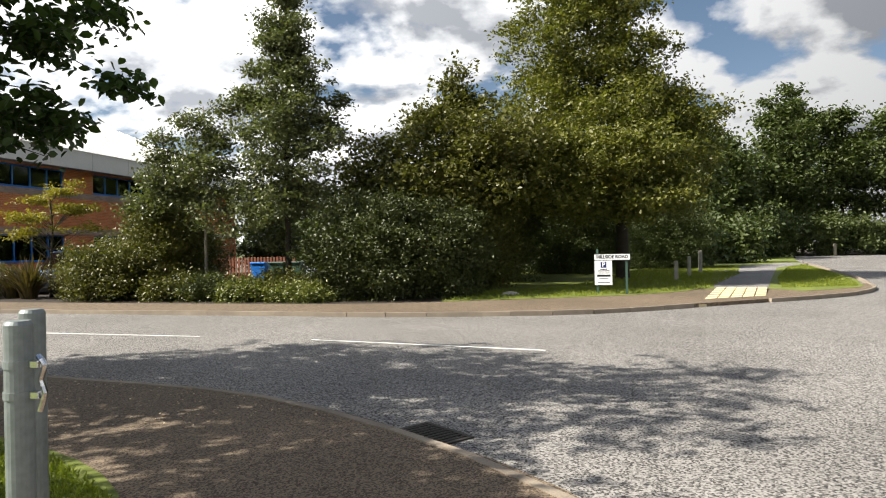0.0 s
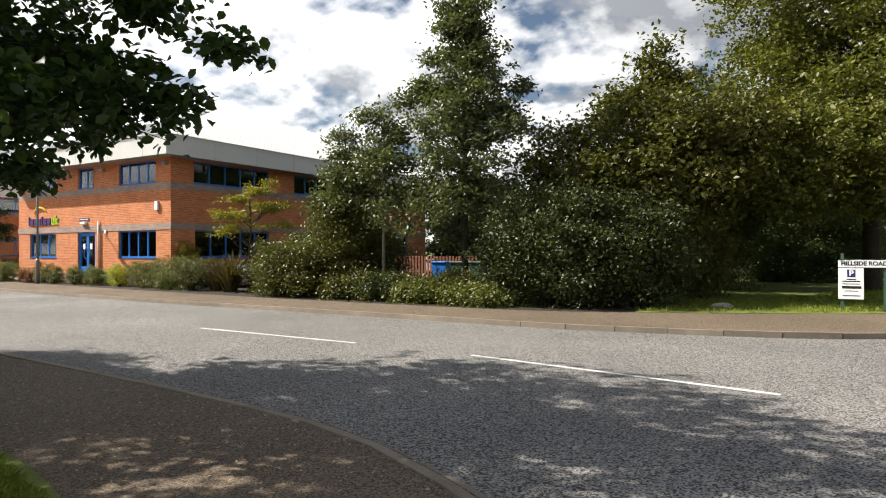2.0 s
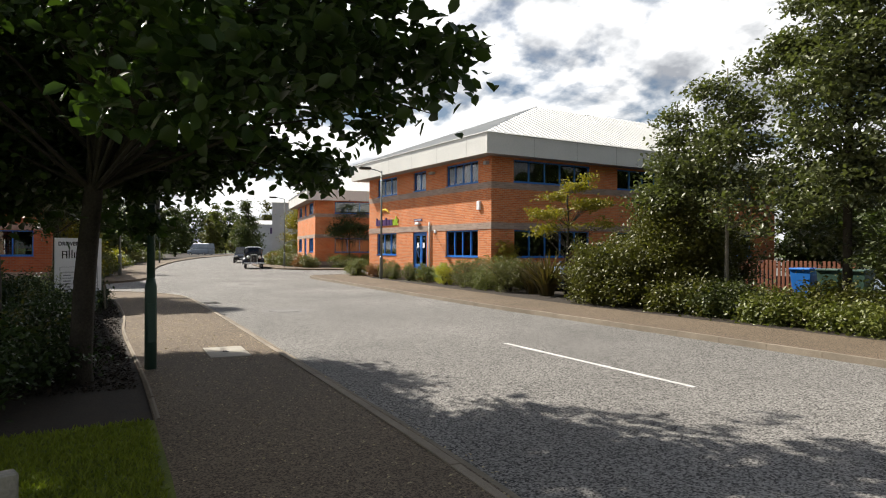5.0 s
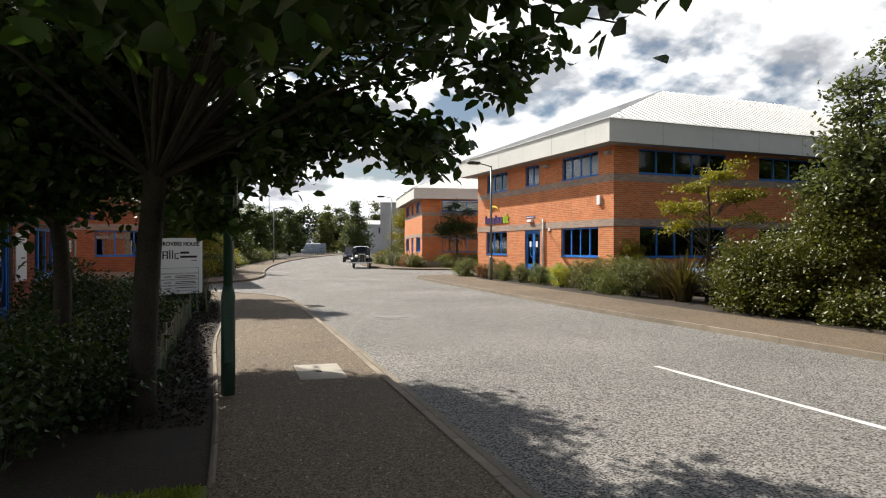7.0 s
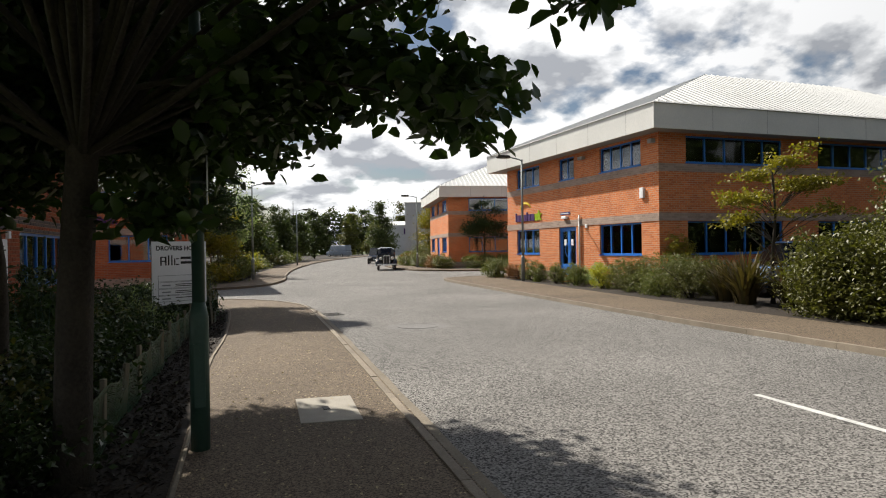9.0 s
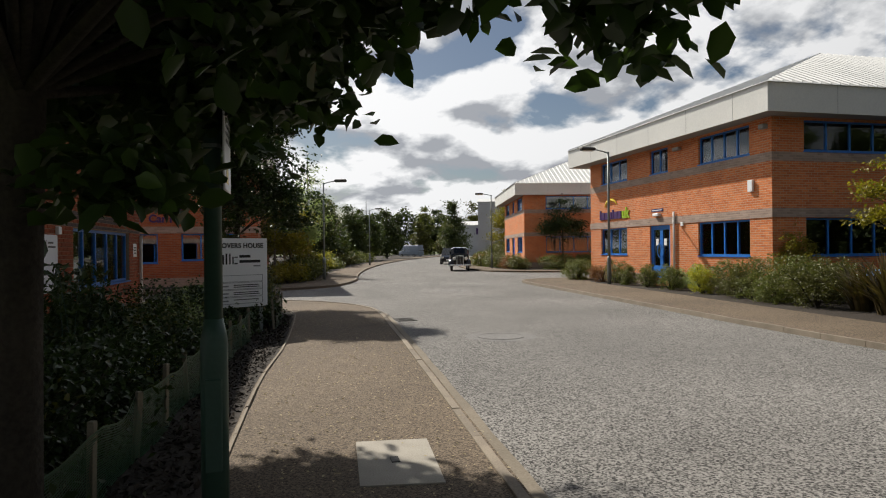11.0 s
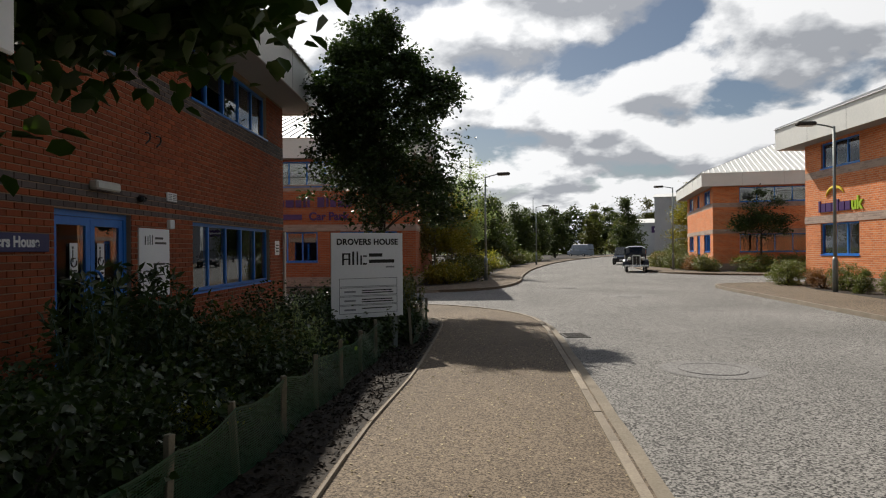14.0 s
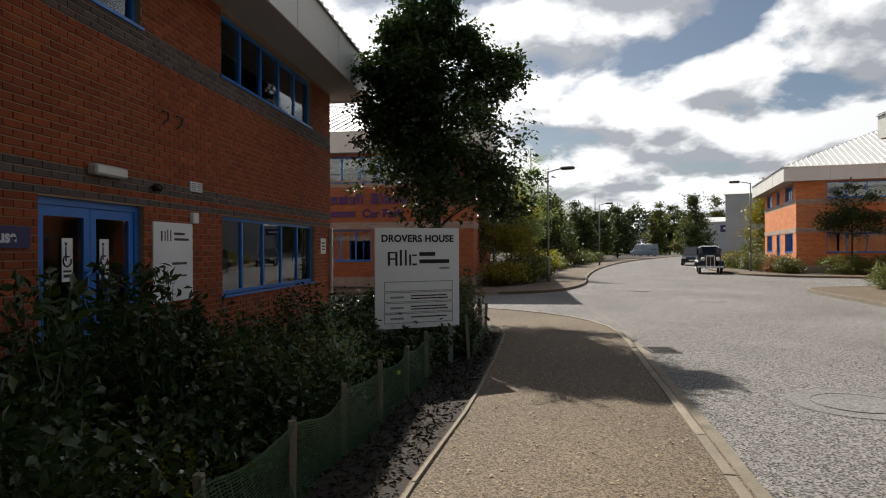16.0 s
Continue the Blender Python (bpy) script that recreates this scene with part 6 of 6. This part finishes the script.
# bed by the shaded office: dark shrubs and tall herbs behind the net fence
rnd = random.Random(8)
for k in range(26):
    x = -9.6 - k * 0.36 + rnd.uniform(-0.2, 0.2)
    y = rnd.uniform(1.2, 2.9)
    h = rnd.uniform(0.55, 1.05)
    bush("shrub", "dark low shrub in the shaded planting bed", x, y, 0.07, rnd.uniform(0.5, 0.75), rnd.uniform(0.45, 0.65), h, 110, 16, 0.07, 0.12, rnd.choice([L_OAK, L_OAK, L_HEDGE, L_NEAR]), 100 + k, group="bed shrubs", shell=0.35)

for k, (x, y, h) in enumerate(((-7.9, 1.3, 0.8), (-8.4, 2.3, 0.75), (-9.0, 1.5, 0.9), (-8.2, 0.9, 0.8))):
    bush("shrub", "dark low shrub in deep shade under the trees", x, y, 0.07, 0.6, 0.5, h, 100, 16, 0.07, 0.12, L_OAK, 130 + k, group="bed shrubs")


def herb(x, y, n, h, lmat, seed, lab, spread=0.25, leaf=0.06):
    """Tall upright stems with small leaves all the way up."""
    rng = np.random.default_rng(seed)
    top = thing("herb", pose(x, y, 0.07), lab, "plant")
    bm = bmesh.new()
    pts = []
    for k in range(n):
        a = rng.uniform(0, 6.28); r = rng.uniform(0, spread)
        b = Vector((math.cos(a) * r, math.sin(a) * r, -0.02))
        t = b + Vector((rng.normal() * 0.14, rng.normal() * 0.14, h * rng.uniform(0.7, 1.1)))
        m = b.lerp(t, 0.5) + Vector((rng.normal() * 0.03, rng.normal() * 0.03, 0))
        tube(bm, [b, m, t], [0.007, 0.005, 0.002], 5, False)
        for u in rng.uniform(0.25, 1.0, 42):
            p = b.lerp(t, u)
            pts.append((p.x + rng.normal() * 0.03, p.y + rng.normal() * 0.03, p.z))
    part("stalk", bm, M_DKGREEN, top)["kind"] = "stuff"
    leaf_cloud("foliage", np.array(pts), leaf, lmat, top, seed, 0.2, 0.4, -0.4)
    return top


herb(-17.3, 2.85, 16, 0.95, L_GREY, 201, "tall pale feathery herb behind the net fence")
herb(-16.7, 3.05, 9, 0.7, L_GREY, 202, "pale feathery herb behind the net fence")
for k, (x, y) in enumerate(((-14.6, 1.7), (-15.1, 1.5), (-15.6, 1.8), (-14.9, 2.2), (-15.9, 1.4), (-14.2, 1.9), (-16.3, 1.7))):
    herb(x, y, 12, 1.12 + 0.1 * (k % 3), L_OAK, 210 + k, "tall dark leafy stems in the shaded bed", 0.35, 0.11)
for k, (x, y) in enumerate(((-20.0, 3.7), (-20.6, 3.65), (-21.3, 3.7), (-22.0, 3.6), (-22.6, 3.3), (-20.3, 3.2))):
    herb(x, y, 26, 1.15, L_HEDGE, 220 + k, "upright narrow-leaved herb behind the corner net fence", 0.35, 0.08)
for k in range(6):
    bush("shrub", "dark low shrub under the sign board", -18.8 - k * 0.8, 2.1 + 0.3 * (k % 2), 0.07, 0.6, 0.6, 0.9, 120, 16, 0.07, 0.12, L_OAK, 240 + k, group="bed shrubs")
# added shrubs that hide the sign posts where deep shade would
for k, (x, y) in enumerate(((-18.15, 3.0), (-18.45, 3.45), (-18.95, 2.75), (-19.35, 3.35), (-19.6, 3.75))):
    bush("shrub", "added dark low shrub in place of shade round the sign posts", x - 0.25, y, 0.07, 0.45, 0.4, 0.62, 110, 16, 0.07, 0.1, L_OAK, 246 + k, group="bed shrubs")
bush("shrub", "small yellow-leaved shrub in the shaded bed", -14.6, 2.5, 0.07, 0.3, 0.25, 0.3, 60, 14, 0.05, 0.06, L_GOLD, 250)

M_PETAL = surface("white_petal", (0.62, 0.62, 0.58), (0.78, 0.78, 0.74), 20.0, 0.6, 0.0, 60)
for k, (x, y) in enumerate(((-13.35, 2.55), (-13.1, 2.85), (-13.75, 2.75), (-13.9, 2.4))):
    fl = bush("flowering_plant", "low leafy plant with small white flowers", x, y, 0.07, 0.26, 0.24, 0.34, 50, 12, 0.05, 0.06, L_OAK, 260 + k, category="plant")
    frng = np.random.default_rng(270 + k)
    heads = np.column_stack([frng.normal(0, 0.13, 7), frng.normal(0, 0.13, 7), frng.uniform(0.3, 0.42, 7)])
    leaf_cloud("flowers", np.repeat(heads, 6, 0), 0.032, M_PETAL, fl, 280 + k, 1.5, 0.7, 0.0, label="small white flowers")

# beds beyond the turning and by the far office
rnd = random.Random(21)
for k in range(24):
    x = -37.5 - k * 2.0
    yk = 4.2 + (x + 37.5) * -0.13 + max(0, (-x - 60)) * 0.13
    h = rnd.uniform(0.9, 1.6)
    bush("shrub", "loose green and gold shrub along the far footway", x, yk + rnd.uniform(-1.2, 0.6), 0.085, 1.1, 1.0, h, 120, 16, 0.13, 0.2, rnd.choice([L_HEDGE, L_BOX, L_GOLD, L_BOX, L_HEDGE, L_YELLOW]), 300 + k, group="far planting")
for k in range(30):
    x = -49.8 - k * 1.05
    y = 20.6 + max(0, -x - 60) * 0.31
    bush("shrub", "clipped green and russet shrub by the far office", x, y + rnd.uniform(-0.3, 0.3), 0.085, 0.95, 0.8, rnd.uniform(0.9, 1.2), 110, 16, 0.11, 0.15, rnd.choice([L_BOX, L_HEDGE, L_RED, L_BOX]), 340 + k, group="far planting", shell=0.25)
for k, (x, y, h, lm) in enumerate(((-48.6, 22.6, 1.1, L_BOX), (-48.4, 24.4, 1.1, L_BOX), (-48.5, 26.5, 1.2, L_HEDGE), (-66, 24.0, 2.2, L_BOX), (-70, 25.5, 2.2, L_HEDGE), (-75, 27.0, 2.0, L_BOX))):
    bush("shrub", "rounded hedge shrub by the far office", x, y, 0.085, 1.3, 1.2, h, 170, 18, 0.11, 0.16, lm, 370 + k, group="far planting", shell=0.25)
tree("small_tree", "dark rounded tree before the far office", -49.3, 23.4, 0.08, [(0, 0, -0.1), (0, 0, 1.5), (0, 0, 3.8)], [(0, 0, 3.0, 1.7, 1.6, 1.2), (0.2, 0.3, 4.0, 1.0, 1.0, 0.8)], 260, 20, 0.15, 0.25, L_OAK, M_BARK, 380, limbs=24, r0=0.07)
tree("yellow_tree", "golden-green tree past the far office", -68.5, 26.0, 0.08, [(0, 0, -0.1), (0, 0, 2), (0, 0, 6)], [(0, 0, 4.0, 1.9, 1.8, 2.6), (0, 0.3, 6.2, 1.1, 1.1, 1.4)], 300, 20, 0.22, 0.35, L_YELLOW, M_BARK, 381, limbs=24, r0=0.09)
for k, (x, y, h, lm) in enumerate(((-41.5, 3.6, 5.0, L_YELLOW), (-44.0, 4.4, 4.6, L_YELLOW), (-47.5, 5.5, 7.2, L_GREY), (-49.5, 4.6, 7.0, L_GREY), (-46, 1.2, 6.2, L_HEDGE), (-54, 4.0, 6.5, L_HEDGE), (-60, 4.5, 7.0, L_BOX), (-39.6, 2.2, 4.4, L_HEDGE))):
    tree("birch_tree", "light airy birch in the bed beyond the turning", x, y, 0.08, [(0, 0, -0.1), (0, 0, h * 0.4), (0.1, 0, h)],
         [(0, 0, h * 0.5, 1.5, 1.4, h * 0.26), (0.2, 0.2, h * 0.75, 1.0, 1.0, h * 0.18), (-0.3, 0, h * 0.38, 1.3, 1.3, h * 0.14)], 330, 18, 0.13, 0.26, lm, M_PALEBARK, 390 + k, limbs=34, shell=0.6, r0=0.07, group="birches")
wood_rng = np.random.default_rng(61)
wy = wood_rng.uniform(-40, 120, 34000)
edge = 10.4 + 1.3 * np.sin(wy * 0.21) + 0.9 * np.sin(wy * 0.57 + 1.0) + 0.7 * np.sin(wy * 1.3)
wz = edge * wood_rng.uniform(0.02, 1.0, 34000) ** 0.8
wx = -178 - wood_rng.uniform(0, 5, 34000) + 3.0 * (1 - wz / edge)
far_wood = leaf_cloud("far_wood", np.column_stack([wx, wy, wz]), 0.85, L_WOODS, None, 62, 0.5, 0.7, 0.1)
tagged(far_wood, "dark belt of woodland closing the far end of the road", "woodland", kind="stuff")
rnd = random.Random(31)
for k in range(50):
    x, y = -150 - rnd.uniform(0, 30), -22 + k * 2.2
    if 26 < y < 32:
        x -= 34
    h = rnd.uniform(8.0, 11.5) if k % 4 else rnd.uniform(11.0, 13.5)
    w = rnd.uniform(1.7, 2.6)
    tree("woodland_tree", "mid-green tree in the far belt of trees", x, y, 0.0, [(0, 0, -0.1), (0, 0, h * 0.5), (0, 0, h * 0.97)],
         [(0, 0, h * 0.26, w * 1.2, w * 1.2, h * 0.24), (0.3, 0.2, h * 0.55, w * 0.9, w * 0.9, h * 0.2), (0, -0.2, h * 0.8, w * 0.5, w * 0.5, h * 0.16), (0, 0, h * 0.95, w * 0.2, w * 0.2, h * 0.08, 3.0)],
         210, 16, 0.55, 0.5, rnd.choice([L_WOODS, L_WOODS, L_HEDGE, L_WOODS, L_BOX]), M_BARK, 420 + k, limbs=10, shell=0.45, r0=0.16, group="far trees")
for k, (x, y, h) in enumerate(((-104, 29.5, 9.5), (-118, 32, 6), (-92, 12.5, 7.5), (-98, 15, 9), (-84, 9, 7), (-76, 8.0, 7.5), (-112, 20, 9), (-68, 7.0, 6.0))):
    tree("conifer_tree", "upright green tree along the far road", x, y, 0.05, [(0, 0, -0.1), (0, 0, h * 0.5), (0, 0, h * 0.95)],
         [(0, 0, h * 0.3, 2.2, 2.2, h * 0.2), (0, 0, h * 0.55, 1.5, 1.5, h * 0.2), (0, 0, h * 0.8, 0.8, 0.8, h * 0.18)], 380, 20, 0.32, 0.4, L_WOODS if k != 1 else L_HEDGE, M_BARK, 450 + k, limbs=20, shell=0.5, r0=0.12, group="far trees")


# ---- sheds and houses far off ----
def shed(x, y, w, d, h, rz, label, mat, sign=False):
    top = thing("warehouse", pose(x, y, 0, 0, 0, rz), label, "building")
    part("wall", boxes(((-w / 2, 0, -0.2), (w / 2, d, h))), mat, top)
    bm = bmesh.new()
    loft(bm, [[Vector((sx, -0.2, h)), Vector((sx, d / 2, h + d * 0.08)), Vector((sx, d + 0.2, h))] for sx in (-w / 2 - 0.2, w / 2 + 0.2)])
    part("roof", bm, M_ROOF, top)
    for k in range(int(w / 1.2)):
        part("cladding_rib", boxes(((-w / 2 + 0.6 + k * 1.2, -0.05, 0), (-w / 2 + 0.7 + k * 1.2, -0.002, h - 0.1))), mat, top)
    part("loading_door", boxes(((w * 0.1, -0.08, 0), (w * 0.1 + 4, -0.052, 4))), M_GREYTXT, top)
    if sign:
        part("sign_panel", boxes(((-w * 0.32, -0.12, h - 2.0), (-w * 0.32 + 4.2, -0.06, h - 0.7))), M_PURPLE, top, "purple company sign")
        bars([((-w * 0.32 + 0.5, -0.15, h - 1.5), (-w * 0.32 + 3.6, -0.121, h - 1.15))], M_WHITE, top)
    return top


shed(-137, 50, 22, 14, 6.6, 74, "pale grey warehouse with a purple sign", M_SHED, True)
shed(-92, 36, 12, 10, 8.2, 70, "grey ribbed metal shed behind the far office", M_SHED)
shed(-128, 12, 10, 9, 4.2, 90, "small pale shed among the trees", M_WHITE)

# fence and bins glimpsed through the shrub bank
pf = thing("picket_fence", pose(-17.4, 24.0, 0.08), "red-brown timber fence behind the shrub bank", "fence")
M_REDWOOD = surface("red_brown_timber", (0.16, 0.055, 0.03), (0.24, 0.09, 0.045), 5.0, 0.8, 0.3, 50)
for k in range(40):
    part("picket", boxes(((k * 0.15, 0, 0.05), (k * 0.15 + 0.1, 0.02, 1.2)), bevel=0.006), M_REDWOOD, pf)
for z in (0.3, 0.95):
    part("rail", boxes(((0, 0.021, z), (6.0, 0.06, z + 0.08))), M_REDWOOD, pf)
for x, mt, lab in ((-12.1, M_BLUE, "blue wheeled bin behind the shrubs"), (-11.3, M_DKGREEN, "green wheeled bin behind the shrubs"), (-10.6, M_DKGREEN, "green wheeled bin behind the shrubs")):
    wb = thing("wheeled_bin", pose(x, 22.4, 0.08), lab, "bin", "bins")
    bm = bmesh.new()
    loft(bm, [[Vector((sx * w, sy * w, z)) for sx, sy in ((-1, -1), (1, -1), (1, 1), (-1, 1))] for z, w in ((0.05, 0.24), (0.95, 0.31))])
    part("tub", bm, mt, wb)
    part("lid", boxes(((-0.33, -0.35, 0.95), (0.33, 0.33, 1.02)), bevel=0.02), mt, wb)
    for sx in (-1, 1):
        bm = bmesh.new()
        tube(bm, [(sx * 0.24, 0.27, 0.1), (sx * 0.29, 0.27, 0.1)], [0.1, 0.1], 12)
        part("wheel", bm, M_TYRE, wb)


# ---- grass, litter and mulch ----
def blades(name, pts, h, lab, seed, lmat=L_GRASS):
    ob = leaf_cloud(name, pts, h, lmat, None, seed, 0.0, 0.22, -2.2)
    return tagged(ob, lab, "grass", kind="stuff")


rng = np.random.default_rng(77)


def scatter(n, poly, z):
    """Random points inside an outline."""
    P = np.array([(p[0], p[1]) for p in poly])
    lo, hi = P.min(0), P.max(0)
    q = rng.uniform(lo, hi, (n, 2))
    inside = np.zeros(n, bool)
    for a, b in zip(P, np.roll(P, -1, 0)):
        cond = (a[1] > q[:, 1]) != (b[1] > q[:, 1])
        with np.errstate(divide="ignore", invalid="ignore"):
            xi = (b[0] - a[0]) * (q[:, 1] - a[1]) / (b[1] - a[1]) + a[0]
        inside ^= cond & (q[:, 0] < xi)
    q = q[inside]
    return np.column_stack([q, np.full(len(q), z)])


vg = [(-7.4, 3.62), (-4.9, 3.44), (-3.16, 3.04), (-1.95, 2.34), (-1.25, 1.2), (-1.0, -1), (-7.4, -1)]
blades("grass_blades", scatter(110000, vg, 0.085), 0.06, "short mown grass on the near verge", 78)
blades("grass_blades", scatter(60000, [(-3.2, 15.9), (0.7, 17.5), (3.0, 19.1), (4.2, 20.6), (7, 30), (9, 40), (4, 40), (0, 22), (-3.2, 19)], 0.1), 0.09, "mown grass across the road", 79)
blades("grass_blades", scatter(40000, [(6.3, 20.6), (8.6, 21.2), (9.2, 23.2), (10.6, 29), (13, 42), (10.8, 37), (7.8, 27)], 0.1), 0.09, "mown grass at the road corner", 80)
fall = scatter(4200, [(-24, 4.4), (-9, 3.85), (-3, 3.3), (-1, 4.5), (-5, 5.6), (-12, 5.95), (-22, 6.4)], 0.097)
tagged(leaf_cloud("fallen_leaves", fall, 0.03, leaf_material("dry_leaf", (0.30, 0.22, 0.12), (0.5, 0.42, 0.28), None, 0.7, 0.1), None, 81, 4.0, 0.6, 0.0), "small dry leaves and chips on the footway", "litter", kind="stuff")
mul = scatter(46000, [(-23.6, 3.3), (-22, 4.4), (-17.2, 4.2), (-14.2, 3.93), (-9, 3.7), (-9, 0.6), (-24, 0.6)], 0.078)
tagged(leaf_cloud("bark_chips", mul, 0.06, surface("bark_chip", (0.012, 0.009, 0.006), (0.055, 0.04, 0.027), 9.0, 0.9, 0.3, 50, island=0.4), None, 82, 1.2, 0.45, 0.0), "dark bark chippings over the bed", "mulch", kind="stuff")


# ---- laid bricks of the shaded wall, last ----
# brick red lowered below M_BRICK, so part of the wall's shade is colour
M_LAID = surface("shade_toned_facing", (0.22, 0.048, 0.016), (0.34, 0.085, 0.029), 5.0, 0.88, 0.5, 90, single=0.22)
M_LAIDJ = surface("shade_toned_facings", (0.22, 0.048, 0.016), (0.34, 0.085, 0.029), 5.0, 0.88, 0.5, 90, island=0.22)
M_DARKJ = surface("blue_grey_bricks", (0.075, 0.062, 0.062), (0.13, 0.10, 0.095), 5.0, 0.8, 0.4, 90, island=0.25)
for wob, wl, ops in LAID:
    bm = bmesh.new()
    box(bm, (0, -0.012, 0), (0.215, 0.0, 0.065), 0.0)
    bmesh.ops.bevel(bm, geom=[e for e in bm.edges if all(v.co.y < -0.006 for v in e.verts)], offset=0.004, segments=1, affect="EDGES")
    bmesh.ops.delete(bm, geom=[f for f in bm.faces if f.calc_center_median().y > -1e-5], context="FACES_ONLY")
    one = bpy.data.meshes.new("brick")
    bmesh.ops.recalc_face_normals(bm, faces=bm.faces)
    bm.to_mesh(one)
    bm.free()
    rows = {"red": ([], []), "dark": ([], [])}
    rndb = random.Random(4)
    single = 0
    for r in range(int(5.5 / 0.075)):
        z = -0.375 + r * 0.075
        if z + 0.07 > 5.14:
            break
        dark = 2.10 <= z + 0.03 <= 2.2 or 2.28 <= z + 0.03 <= 2.37 or 3.80 <= z + 0.03 <= 4.1 or z < 0.15
        u = -0.1125 * (r % 2)
        while u < wl:
            a, b = max(u, 0.0), min(u + 0.215, wl)
            for o in ops:
                if o[2] < z + 0.0325 < o[3]:
                    if o[0] < a < o[1]:
                        a = o[1] + 0.004
                    if o[0] < b < o[1]:
                        b = o[0] - 0.004
                    if a <= o[0] and b >= o[1]:
                        b = o[0]
            if b - a > 0.03:
                d = 0.010 + rndb.uniform(-0.002, 0.002)
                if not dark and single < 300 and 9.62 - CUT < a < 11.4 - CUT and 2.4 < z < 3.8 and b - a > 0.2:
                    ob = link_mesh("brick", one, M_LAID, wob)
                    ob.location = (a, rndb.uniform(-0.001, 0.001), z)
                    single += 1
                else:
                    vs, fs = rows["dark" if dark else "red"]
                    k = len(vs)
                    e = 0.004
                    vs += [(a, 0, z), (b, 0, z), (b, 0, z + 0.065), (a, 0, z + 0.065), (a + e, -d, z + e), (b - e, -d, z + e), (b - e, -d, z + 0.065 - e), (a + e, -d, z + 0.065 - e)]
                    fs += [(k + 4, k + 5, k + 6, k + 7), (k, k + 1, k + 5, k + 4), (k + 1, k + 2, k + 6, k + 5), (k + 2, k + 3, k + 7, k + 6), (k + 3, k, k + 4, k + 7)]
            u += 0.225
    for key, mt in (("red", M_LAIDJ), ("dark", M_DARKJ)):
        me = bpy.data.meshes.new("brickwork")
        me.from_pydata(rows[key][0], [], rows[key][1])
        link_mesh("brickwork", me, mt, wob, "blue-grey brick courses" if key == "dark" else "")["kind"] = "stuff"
